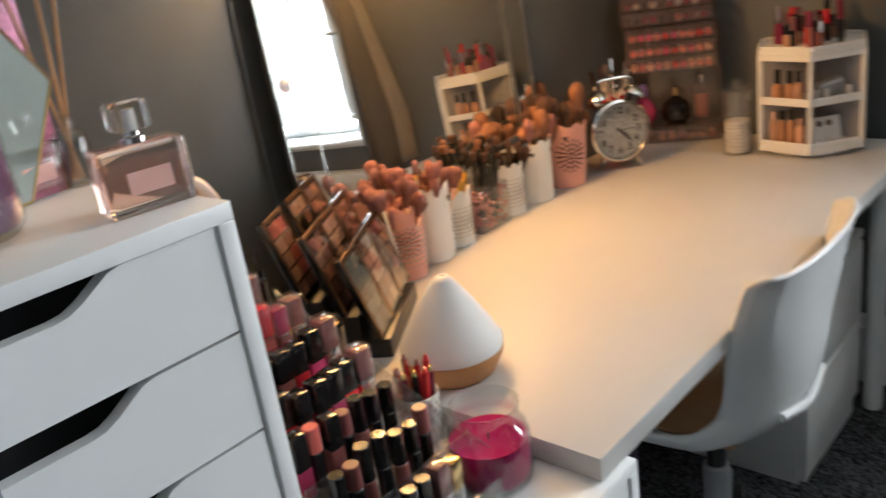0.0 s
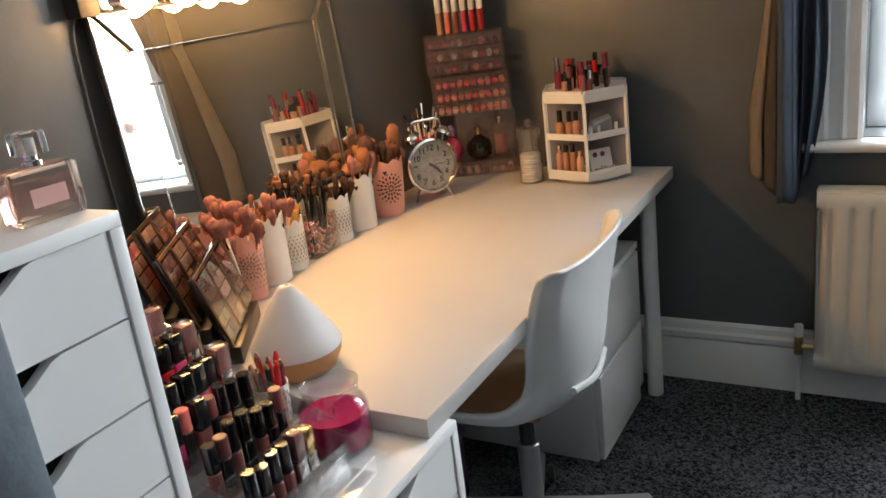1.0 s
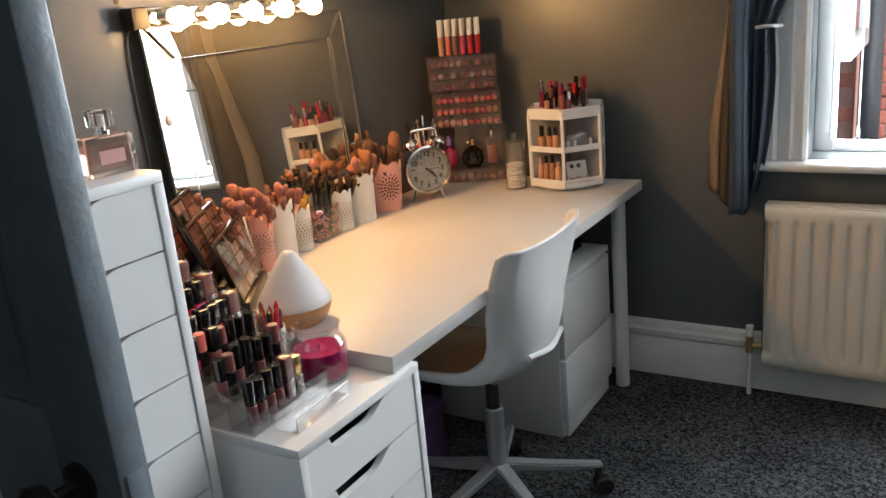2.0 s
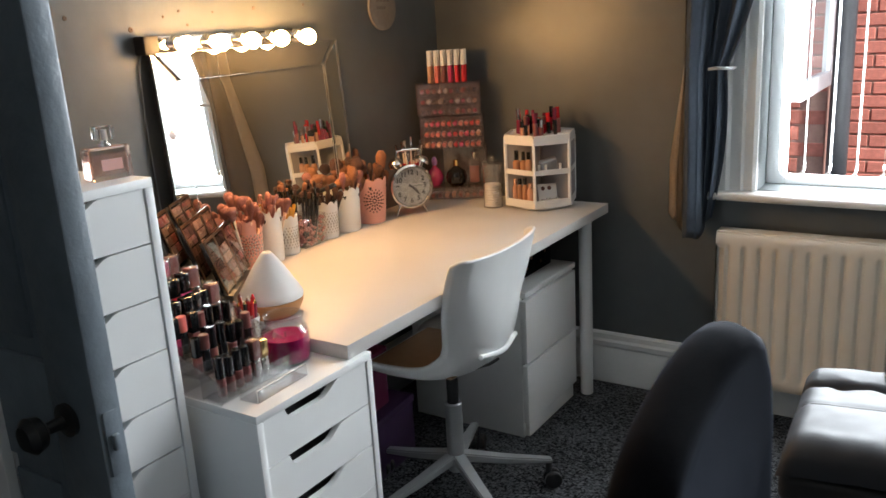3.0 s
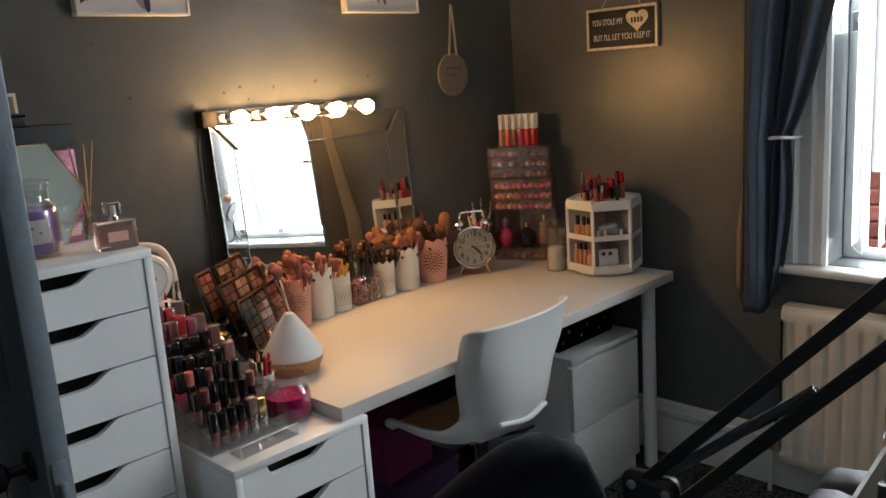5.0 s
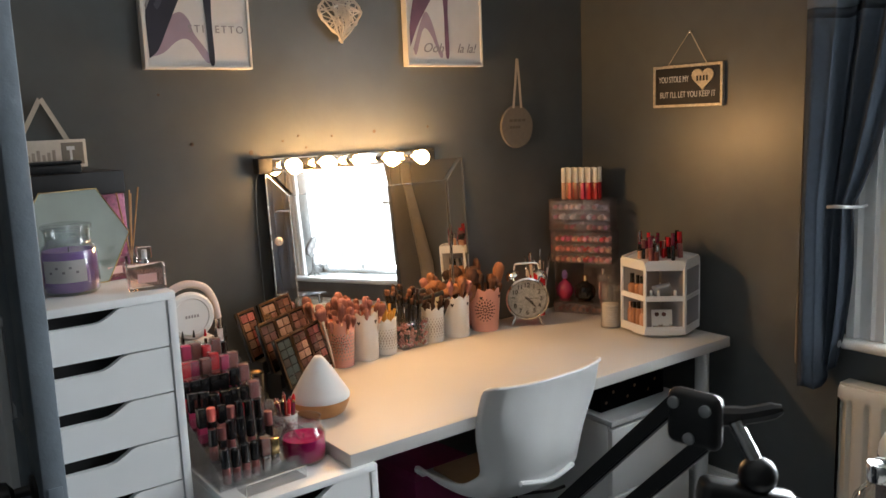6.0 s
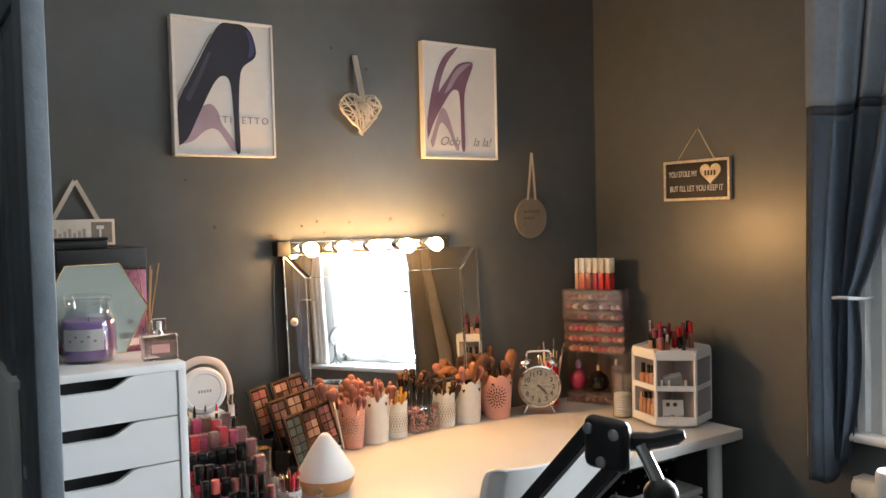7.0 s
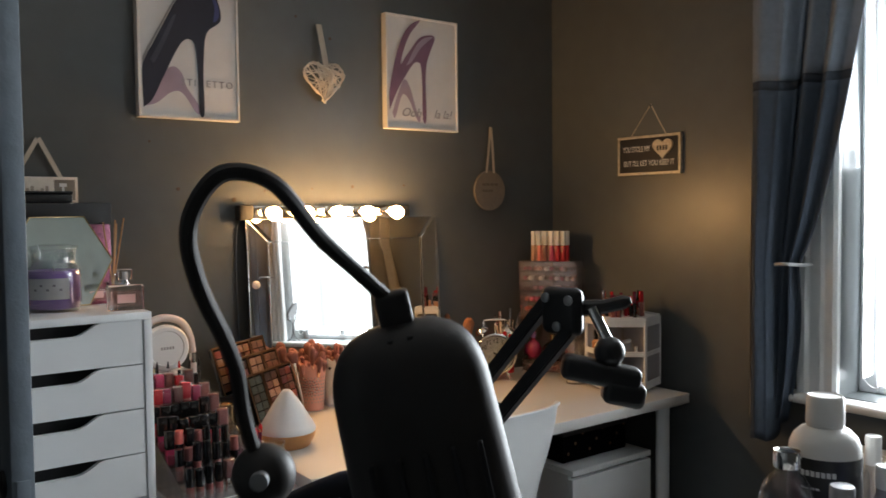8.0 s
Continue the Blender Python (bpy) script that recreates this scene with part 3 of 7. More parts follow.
bx = thing("storage_box", 0.44, 1.20, 0.531, 0, "black patterned storage box on the chest", "box")
bm = B()
box(bm, -0.17, 0.17, -0.165, 0.155, 0, 0.125, 0.004)
part("body", bm, M["black_cloth"], bx)
bm = B()
box(bm, -0.174, 0.174, -0.169, 0.159, 0.09, 0.135, 0.004)
part("lid", bm, M["slate"], bx)
for k in range(9):
    bm = B()
    c = (0.1745, -0.14 + 0.035 * k, 0.03 + 0.03 * (k % 3))
    lathe(bm, [(0, 0), (0.006, 0), (0.004, 0.002), (0, 0.002)], 8, Matrix.Translation((0.1702, c[1], c[2])) @ pose(0, 0, 0, 0, 90))
    part("pattern_flower", bm, M["bronze"], bx)

# swivel chair with a bent plastic shell
chair = thing("swivel_chair", 0.645, 0.60, 0, 0, "white plastic swivel chair pushed under the desk", "chair")
bm = B()
NV = 44
# side view of the shell from the seat's front lip to the top of the back: (x, z, half width, cup)
sec = [(-0.235, 0.425, 0.150, 0.0), (-0.215, 0.446, 0.180, 0.004), (-0.15, 0.452, 0.210, 0.016), (-0.06, 0.446, 0.218, 0.024), (0.04, 0.444, 0.208, 0.030), (0.10, 0.456, 0.190, 0.036),
       (0.145, 0.49, 0.174, 0.038), (0.168, 0.54, 0.172, 0.038), (0.180, 0.60, 0.190, 0.034), (0.186, 0.68, 0.208, 0.028), (0.196, 0.76, 0.206, 0.022), (0.205, 0.802, 0.198, 0.018), (0.209, 0.816, 0.188, 0.015)]
rows = curve_pts([Vector((x, z, 0)) for x, z, w, c in sec], 4)
ws = curve_pts([Vector((w, c, 0)) for x, z, w, c in sec], 4)
grid = []
for i, (p, q) in enumerate(zip(rows, ws)):
    a, b2 = rows[max(i - 1, 0)], rows[min(i + 1, len(rows) - 1)]
    tdir = Vector((b2.x - a.x, b2.y - a.y)).normalized()
    nrm = Vector((-tdir.y, tdir.x))
    line = []
    for k in range(NV + 1):
        u = -1 + 2 * k / NV
        wing = max(0.0, (abs(u) - 0.86) / 0.14)
        fold = 0.86 * q.x - 0.030 * math.exp(-((p.y - 0.63) / 0.075) ** 2)
        side = fold * abs(u) / 0.86 if wing == 0 else fold + (q.x + 0.006 - fold) * wing
        lift = q.y * (abs(u) ** 2.6) * 1.3 + 0.030 * wing ** 1.15 * min(1.0, i / 8) * min(1.0, (len(rows) - 1 - i) / 5)
        line.append(bm.verts.new((p.x + nrm.x * lift, side if u > 0 else -side, p.y + nrm.y * lift)))
    grid.append(line)
for r0, r1 in zip(grid, grid[1:]):
    for k in range(NV):
        bm.faces.new((r0[k], r0[k + 1], r1[k + 1], r1[k]))
bmesh.ops.recalc_face_normals(bm, faces=bm.faces)
bmesh.ops.solidify(bm, geom=list(bm.faces), thickness=0.009)
shell = part("shell", bm, M["plastic_white"], chair, smooth=True)
bm = B()
box(bm, -0.18, 0.10, -0.15, 0.15, 0.458, 0.470, 0.006)
part("seat_pad", bm, M["beige_seat"], chair, "tan seat pad")
bm = B()
tube(bm, curve_pts([(0.165, -0.10, 0.520), (0.178, 0.0, 0.508), (0.165, 0.10, 0.520)], 6), 0.008, 8)
part("back_rail", bm, M["plastic_white"], chair)
bm = B()
box(bm, -0.09, 0.05, -0.06, 0.06, 0.415, 0.437, 0.006)
part("seat_plate", bm, M["grey_metal"], chair)
bm = B()
cyl(bm, 0.018, 0.30, 0.42, 16)
part("gas_lift", bm, M["black"], chair)
bm = B()
cyl(bm, 0.026, 0.085, 0.31, 18)
part("column", bm, M["grey_metal"], chair)
bm = B()
tube(bm, [(0.02, 0.02, 0.40), (0.06, 0.12, 0.395), (0.07, 0.16, 0.40)], 0.005, 8)
part("height_lever", bm, M["black"], chair)
for k in range(5):
    a = radians(38 + 72 * k)
    d = Vector((math.cos(a), math.sin(a), 0))
    bm = B()
    m = Matrix.Rotation(a, 4, "Z")
    lathe_pts = [(0.02, 0.13, 0.020, 0.028), (0.15, 0.105, 0.017, 0.022), (0.295, 0.085, 0.013, 0.014)]
    ring = []
    for x, z, hw, ht in lathe_pts:
        ring.append([bm.verts.new((x, sy * hw, z + sz * ht / 2)) for sy, sz in ((-1, -1), (1, -1), (1, 1), (-1, 1))])
    for r0, r1 in zip(ring, ring[1:]):
        for j in range(4):
            bm.faces.new((r0[j], r0[(j + 1) % 4], r1[(j + 1) % 4], r1[j]))
    bm.faces.new(ring[0][::-1])
    bm.faces.new(ring[-1])
    bmesh.ops.bevel(bm, geom=list(bm.edges), offset=0.004, segments=2, affect="EDGES")
    bmesh.ops.transform(bm, verts=bm.verts, matrix=m)
    leg = part("base_leg", bm, M["grey_metal"], chair)
    bm = B()
    c = d * 0.285
    side = Vector((-d.y, d.x, 0))
    for s in (-1, 1):
        cyl(bm, 0.027, -0.009, 0.009, 18, Matrix.Translation(c + side * 0.014 * s + Vector((0.012, 0, 0.027))) @ Matrix.Rotation(a, 4, "Z") @ pose(0, 0, 0, 90))
    tube(bm, [c + Vector((0, 0, 0.08)), c + Vector((0, 0, 0.045))], 0.010, 8)
    part("caster", bm, M["black"], leg)

# radiator
rad = thing("radiator", 1.172, N, 0, 0, "cream pressed-steel panel radiator under the window", "radiator")
RW, RZ0, RZ1 = 1.20, 0.125, 0.665
bm = B()
prof = [(0.0, -0.094), (0.012, -0.100)]
nrib = 23
step = (RW - 0.03) / nrib
for k in range(nrib):
    x = 0.015 + step * k
    for q in (0.26, 0.32, 0.38, 0.44, 0.5, 0.56, 0.62, 0.68, 0.74):
        prof.append((x + step * q, -0.106 + 0.0056 * 0.5 * (1 + math.cos((q - 0.5) / 0.24 * math.pi))))
prof += [(RW - 0.012, -0.100), (RW, -0.094)]


def rib_depth(x, y, z):
    """Grooves fade out towards the top and bottom edge of the panel."""
    f = min(1, max(0, (z - RZ0 - 0.035) / 0.02), max(0, (RZ1 - 0.035 - z) / 0.02))
    return -0.106 + (y + 0.106) * 2.1 * f


zs = [RZ0, RZ0 + 0.012, RZ0 + 0.035, RZ0 + 0.042, RZ0 + 0.049, RZ0 + 0.055, RZ1 - 0.055, RZ1 - 0.049, RZ1 - 0.042, RZ1 - 0.035, RZ1 - 0.012, RZ1]
g = []
for z in zs:
    g.append([bm.verts.new((x, (rib_depth(x, y, z) if RZ0 < z < RZ1 else -0.099), z)) for x, y in prof])
for r0, r1 in zip(g, g[1:]):
    for a in range(len(prof) - 1):
        bm.faces.new((r0[a], r0[a + 1], r1[a + 1], r1[a]))
lo = [bm.verts.new((x, -0.0885, RZ0)) for x in (0.0, RW)]
hi = [bm.verts.new((x, -0.0885, RZ1)) for x in (0.0, RW)]
bm.faces.new((lo[0], lo[1], hi[1], hi[0]))
bm.faces.new([lo[0]] + [r[0] for r in g] + [hi[0]])
bm.faces.new([lo[1]] + [r[-1] for r in g] + [hi[1]])
bm.faces.new(g[0] + [lo[1], lo[0]])
bm.faces.new(g[-1] + [hi[1], hi[0]])
part("front_panel", bm, M["radiator"], rad)
bm = B()
box(bm, 0.004, RW - 0.004, -0.088, -0.045, RZ0 + 0.008, RZ1 - 0.006, 0.004)
part("rear_panel", bm, M["radiator"], rad)
bm = B()
box(bm, -0.002, RW + 0.002, -0.094, -0.035, RZ1 - 0.002, RZ1 + 0.008, 0.003)
part("top_grille", bm, M["radiator"], rad)
for x in (0.15, 1.05):
    bm = B()
    box(bm, x, x + 0.03, -0.046, -0.002, 0.25, 0.60, 0.002)
    part("wall_bracket", bm, M["radiator"], rad)
bm = B()
tube(bm, [(-0.045, -0.065, 0.0), (-0.045, -0.065, 0.17)], 0.0075, 10)
pipe = part("supply_pipe", bm, M["plastic_white"], rad)
bm = B()
tube(bm, [(-0.045, -0.065, 0.155), (-0.045, -0.065, 0.20), (-0.045, -0.065, 0.235)], [0.013, 0.013, 0.011], 12)
tube(bm, [(-0.045, -0.065, 0.18), (0.004, -0.065, 0.18)], 0.010, 10)
part("valve", bm, M["brass"], rad, "dull brass radiator valve")
bm = B()
cyl(bm, 0.013, 0.212, 0.250, 12, Matrix.Translation((-0.045, -0.065, 0)))
part("valve_cap", bm, M["plastic_white"], rad)


# curtains, gathered in a holdback
FOLD_U = [0.0, 0.10, 0.30, 0.37, 0.46, 0.58, 0.68, 0.80, 0.90, 1.0]
FOLD_Y = [-0.088, -0.095, -0.068, 0.000, 0.024, -0.020, 0.022, -0.018, 0.016, 0.012]


def fold_depth(u):
    """Depth of the pleats across the width, eased from ridge to valley."""
    u = min(max(u, 0.0), 1.0)
    for k in range(len(FOLD_U) - 1):
        if u <= FOLD_U[k + 1]:
            f = (u - FOLD_U[k]) / (FOLD_U[k + 1] - FOLD_U[k])
            f = f * f * (3 - 2 * f)
            return FOLD_Y[k] + (FOLD_Y[k + 1] - FOLD_Y[k]) * f
    return FOLD_Y[-1]


def curtain(x_out, sgn, label):
    """Outer panel hangs straight from the pole; the inner half is drawn back at the tie."""
    t = thing("curtain", 0, N - 0.085, 0, 0, label, "curtain")
    zt, ztie = 2.34, 1.215
    nz, nu = 60, 110
    cols = []
    for i in range(nz + 1):
        row = []
        for k in range(nu + 1):
            u = k / nu
            hem = 0.655 + 0.050 * min(1, max(0, (u - 0.34) / 0.10)) + 0.006 * math.sin(14 * u)
            z = hem + (zt - hem) * i / nz
            if z > ztie:
                f = (z - ztie) / (zt - ztie)
                width = 0.105 + 0.25 * f ** 0.75
            else:
                f = (ztie - z) / (ztie - 0.66)
                width = 0.105 + 0.012 * math.sin(f * math.pi) - 0.045 * f * f
            pinch = math.exp(-((z - ztie) / 0.10) ** 2)
            panel = 0.050 + 0.10 * max(0, (z - ztie) / (zt - ztie)) ** 0.9
            edge = 0.40
            if u < edge:
                x = panel * u / edge
            else:
                x = panel * 0.72 + (width - panel * 0.72) * (u - edge) / (1 - edge)
            x += 0.005 * math.sin(2.3 * z + 4 * u) * min(1, 6 * u)
            wob = 0.020 * math.sin(2.6 * z + 1.7) * u * (1 - u)
            y = fold_depth(u + wob)
            if u > edge:
                y = y * (1 - 0.45 * pinch) + 0.010 * math.sin(40 * u + 3 * z) * (0.15 + 0.6 * pinch)
            row.append((x_out + sgn * x, y, z))
        cols.append(row)
    for name, lo, hi, key in (("drape", 0, 39, "curtain"), ("trim_strip", 39, 40, "curtain_trim"), ("band", 40, nz, "curtain_band")):
        bm = B()
        vs = [[bm.verts.new(p) for p in r] for r in cols[lo:hi + 1]]
        for r0, r1 in zip(vs, vs[1:]):
            for k in range(nu):
                bm.faces.new((r0[k], r0[k + 1], r1[k + 1], r1[k]))
        bmesh.ops.recalc_face_normals(bm, faces=bm.faces)
        bmesh.ops.solidify(bm, geom=list(bm.faces), thickness=0.002)
        part(name, bm, M[key], t, smooth=True)
    # lining turned back from the outer edge towards the wall, with one soft crease
    vs = []
    for r in cols:
        x, y, z = r[0]
        low = min(1.0, max(0.0, (1.30 - z) / 0.45))
        flare = 0.25 + 0.75 * low
        line = []
        for u in (0, 0.2, 0.4, 0.5, 0.58, 0.7, 0.85, 1):
            crease = 0.045 * math.exp(-((u - 0.5) / 0.06) ** 2) * low ** 0.5
            line.append(((x - sgn * (0.003 + 0.092 * u * flare), y + 0.003 + 0.145 * u * (0.6 + 0.4 * flare) + crease + 0.004 * math.sin(4 * z + 3 * u), z + 0.02 + 0.05 * u * low * (1.25 - z if z < 1.25 else 0.0))))
        vs.append(line)
    for name, lo, hi, key, words in (("back_cloth", 0, 3, "curtain_back_lit", "blue-grey back of the cloth, coloured grey-brown for warm lamplight"), ("lining", 3, 7, "lining", "beige curtain lining")):
        bm = B()
        wv_ = [[bm.verts.new(p) for p in r[lo:hi + 1]] for r in vs]
        for r0, r1 in zip(wv_, wv_[1:]):
            for k in range(hi - lo):
                bm.faces.new((r0[k], r0[k + 1], r1[k + 1], r1[k]))
        bmesh.ops.solidify(bm, geom=list(bm.faces), thickness=0.002)
        part(name, bm, M[key], t, words, smooth=True)
    return t


curtain(1.078, 1, "slate blue curtain with pale band, tied back")
curtain(2.467, -1, "slate blue curtain with pale band, tied back")
for xa, sg in ((1.078, 1), (2.467, -1)):
    hb = thing("curtain_holdback", xa, N, 1.212, 0, "chrome curtain holdback hooked round the drape", "holdback")
    bm = B()
    tube(bm, curve_pts([(sg * 0.118, -0.028, -0.004), (sg * 0.122, -0.09, -0.002), (sg * 0.114, -0.142, 0.002), (sg * 0.092, -0.152, 0.003), (sg * 0.066, -0.150, 0.0)], 6), 0.0055, 8)
    part("hook", bm, M["grey_metal"], hb)
    bm = B()
    lathe(bm, [(0, 0), (0.022, 0), (0.022, 0.004), (0, 0.006)], 16, Matrix.Translation((sg * 0.068, -0.0005, 0)) @ pose(0, 0, 0, 90))
    tube(bm, curve_pts([(sg * 0.068, -0.004, 0), (sg * 0.080, -0.016, -0.003), (sg * 0.118, -0.028, -0.004)], 4), 0.0055, 8)
    part("wall_plate", bm, M["chrome"], hb)
pole = thing("curtain_pole", 1.772, N - 0.09, 2.36, 0, "dark metal curtain pole above the window", "curtain pole")
bm = B()
tube(bm, [(-0.88, 0, 0), (0.88, 0, 0)], 0.012, 14)
part("rod", bm, M["grey_metal"], pole)
for x in (-0.85, 0.85):
    bm = B()
    tube(bm, [(x, 0.088, 0), (x, 0.0, 0)], 0.008, 8)
    part("bracket", bm, M["grey_metal"], pole)

# black chair at the nail table, seen from behind its back
bc = thing("armchair", 1.648, -0.500, 0, 0, "black velvet armchair with a wide padded back", "chair")
bm = B()
nu, nv = 40, 14
for side in (1,):
    rings = []
    for j in range(nv + 1):
        ang = math.pi * j / nv
        xo = 0.034 * math.cos(ang)
        inset = 1 - 0.10 * (1 - math.sin(ang) ** 0.7)
        ring = []
        for k in range(nu):
            a = 2 * math.pi * k / nu
            cy, sz = math.cos(a), math.sin(a)
            q = 5.0
            r = (abs(cy) ** q + abs(sz) ** q) ** (-1 / q)
            zz = 0.338 * r * sz * inset
            yy = (0.262 - 0.060 * zz / 0.338) * r * cy * inset
            ring.append(bm.verts.new((xo + 0.60 * yy * yy + 0.02 * (zz / 0.33), yy - 0.030, 0.704 + zz + 0.24 * yy)))
        rings.append(ring)
    for r0, r1 in zip(rings, rings[1:]):
        for k in range(nu):
            bm.faces.new((r0[k], r0[(k + 1) % nu], r1[(k + 1) % nu], r1[k]))
    bm.faces.new(rings[0])
    bm.faces.new(rings[-1][::-1])
part("backrest", bm, M["black_cloth"], bc, smooth=True)
bm = B()
box(bm, 0.05, 0.26, -0.29, 0.22, 0.40, 0.48, 0.03, 4)
part("seat", bm, M["black_cloth"], bc)
bm = B()
tube(bm, curve_pts([(0.20, 0, 0.41), (0.05, 0, 0.40), (-0.015, 0, 0.45), (-0.02, 0, 0.60)], 6), 0.018, 10)
part("back_bracket", bm, M["black"], bc)
bm = B()
cyl(bm, 0.025, 0.06, 0.42, 16, Matrix.Translation((0.24, 0, 0)))
part("column", bm, M["black"], bc)
for k in range(5):
    a = radians(36 + 72 * k)
    bm = B()
    tube(bm, [(0.24, 0, 0.09), (0.24 + 0.27 * math.cos(a), 0.27 * math.sin(a), 0.06)], [0.022, 0.014], 8)
    tube(bm, [(0.24 + 0.27 * math.cos(a), 0.27 * math.sin(a), 0.07), (0.24 + 0.27 * math.cos(a), 0.27 * math.sin(a), 0.0)], [0.012, 0.022], 10)
    part("base_leg", bm, M["black"], bc)

# leather footstool on a pedestal
fs = thing("footstool", 1.800, 0.525, -0.03, 3, "grey leather footstool with curved padded top", "footstool")
FSX, FSY, SEAM = 0.198, 0.222, 0.42


def cushion_z(u, v):
    """Padded top: a rear bolster, a rolled front edge and two stitched dips."""
    side = max(0.0, 1 - ((abs(u) - 0.80) / 0.20) ** 2) ** 0.5 if abs(u) > 0.80 else 1.0
    front = max(0.0, 1 - ((-v - 0.70) / 0.30) ** 2) ** 0.5 if v < -0.70 else 1.0
    back = max(0.0, 1 - ((v - 0.72) / 0.28) ** 2) ** 0.5 if v > 0.72 else 1.0
    dip = 0.020 * math.exp(-((v - SEAM) / 0.040) ** 2) + 0.0035 * math.exp(-((v + 0.10) / 0.03) ** 2) + 0.006 * math.exp(-((u - 0.45) / 0.03) ** 2)
    bulge = 0.014 * math.cos((v - 0.70) / 0.28 * math.pi / 2) if v > SEAM else 0.010 * math.cos((v + 0.28) / 0.72 * math.pi / 2)
    pucker = 0.0022 * noise.noise(Vector((u * 6, v * 5, 1.3))) * (1 + 3 * math.exp(-((v - SEAM) / 0.12) ** 2))
    return 0.520 + 0.065 * side * front * back + bulge * side + 0.014 * (1 - u * u) - dip + pucker


bm = B()
nu, nv = 44, 56
top = [[bm.verts.new((FSX * (-1 + 2 * i / nu), FSY * (-1 + 2 * j / nv), cushion_z(-1 + 2 * i / nu, -1 + 2 * j / nv))) for j in range(nv + 1)] for i in range(nu + 1)]
for r0, r1 in zip(top, top[1:]):
    for k in range(nv):
        bm.faces.new((r0[k], r0[k + 1], r1[k + 1], r1[k]))
part("cushion_top", bm, M["leather"], fs, "pale grey leather cushion top", smooth=True)
for axis_, at in (("u", SEAM), ("u", -0.10), ("v", 0.45)):
    bm = B()
    pts_ = []
    for i in range(25):
        s_ = -0.95 + 1.90 * i / 24
        u, v = (s_, at) if axis_ == "u" else (at, s_)
        pts_.append((FSX * u, FSY * v, cushion_z(u, v) + 0.0006))
    tube(bm, pts_, 0.0034 if at == SEAM else 0.0010, 6)
    part("seam", bm, M["leather_dark"], fs)
bm = B()
box(bm, -FSX + 0.004, FSX - 0.004, -FSY + 0.004, FSY - 0.004, 0.455, 0.528, 0.022, 4)
part("cushion_side", bm, M["leather_dark"], fs, "dark leather cushion side")
bm = B()
cyl(bm, 0.03, 0.05, 0.458, 16)
part("pedestal", bm, M["black"], fs)
bm = B()
lathe(bm, [(0, 0.03), (0.19, 0.03), (0.19, 0.042), (0.05, 0.062), (0, 0.062)], 28)
part("foot_plate", bm, M["black"], fs)

# nail table
nt_ = thing("side_table", 2.27, -0.17, 0, 0, "white work table crowded with bottles", "table")
bm = B()
box(bm, -0.37, 0.37, -0.60, 0.62, 0.745, 0.775, 0.003)
part("tabletop", bm, M["white"], nt_)
for x in (-0.33, 0.33):
    for y in (-0.55, 0.57):
        bm = B()
        box(bm, x - 0.02, x + 0.02, y - 0.02, y + 0.02, 0, 0.745, 0.003)
        part("leg", bm, M["white"], nt_)

# glass table and black cabinet by the far side of the window
gt = thing("glass_table", 2.04, 1.22, 0, 0, "small glass-topped table by the window", "table")
bm = B()
box(bm, -0.26, 0.26, -0.18, 0.18, 0.732, 0.740, 0.002)
part("glass_top", bm, M["glass"], gt)
for x in (-0.23, 0.23):
    for y in (-0.15, 0.15):
        bm = B()
        cyl(bm, 0.012, 0, 0.7318, 14, Matrix.Translation((x, y, 0)))
        part("leg", bm, M["chrome"], gt)
tm = thing("table_mirror", 2.14, 1.545, 0.7985, -35, "small round black mirror on a wire stand on the sill", "mirror")
bm = B()
lathe(bm, [(0, -0.006), (0.055, -0.006), (0.062, 0.0), (0.055, 0.006), (0, 0.006)], 32, Matrix.Translation((0, 0, 0.187)) @ pose(0, 0, 0, 0, 62, 0))
part("mirror_head", bm, M["dark"], tm)
bm = B()
tube(bm, curve_pts([(0.0, -0.065, 0.187), (0.0, -0.045, 0.137), (0, 0, 0.120), (0.0, 0.045, 0.137), (0.0, 0.065, 0.187)], 5), 0.003, 8)
part("fork", bm, M["dark"], tm)
for a in (0, 120, 240):
    bm = B()
    tube(bm, curve_pts([(0, 0, 0.120), (0.010 * math.cos(radians(a)), 0.010 * math.sin(radians(a)), 0.035), (0.042 * math.cos(radians(a)), 0.042 * math.sin(radians(a)), 0.003)], 5), 0.003, 8)
    part("wire_leg", bm, M["dark"], tm)
cb = thing("black_cabinet", 2.80, 1.20, 0, 0, "tall plain black cabinet beside the window", "cabinet")
bm = B()
box(bm, -0.20, 0.20, -0.18, 0.18, 0.0, 1.02, 0.008)
part("body", bm, M["black"], cb)
# ---- vanity mirror and its lamp bar ----
MY0, MY1, MZ0, MZ1 = 0.163, 0.947, 0.738, 1.368
vm = tagged(new("vanity_mirror"), "large wall mirror with narrow mirrored border strips", "mirror")
vm.matrix_world = pose(0.0645, (MY0 + MY1) / 2, MZ0, 0, -2.9, 2.0)
hw, hh, bw = (MY1 - MY0) / 2, MZ1 - MZ0, 0.075
bm = B()
box(bm, -0.009, -0.006, -hw, hw, 0, hh, 0.001)
part("backing", bm, M["dark"], vm)
bm = B()
box(bm, -0.005, 0.0, -hw + bw, hw - bw, bw, hh - bw, 0.0015, 1)
part("centre_glass", bm, M["mirror"], vm)
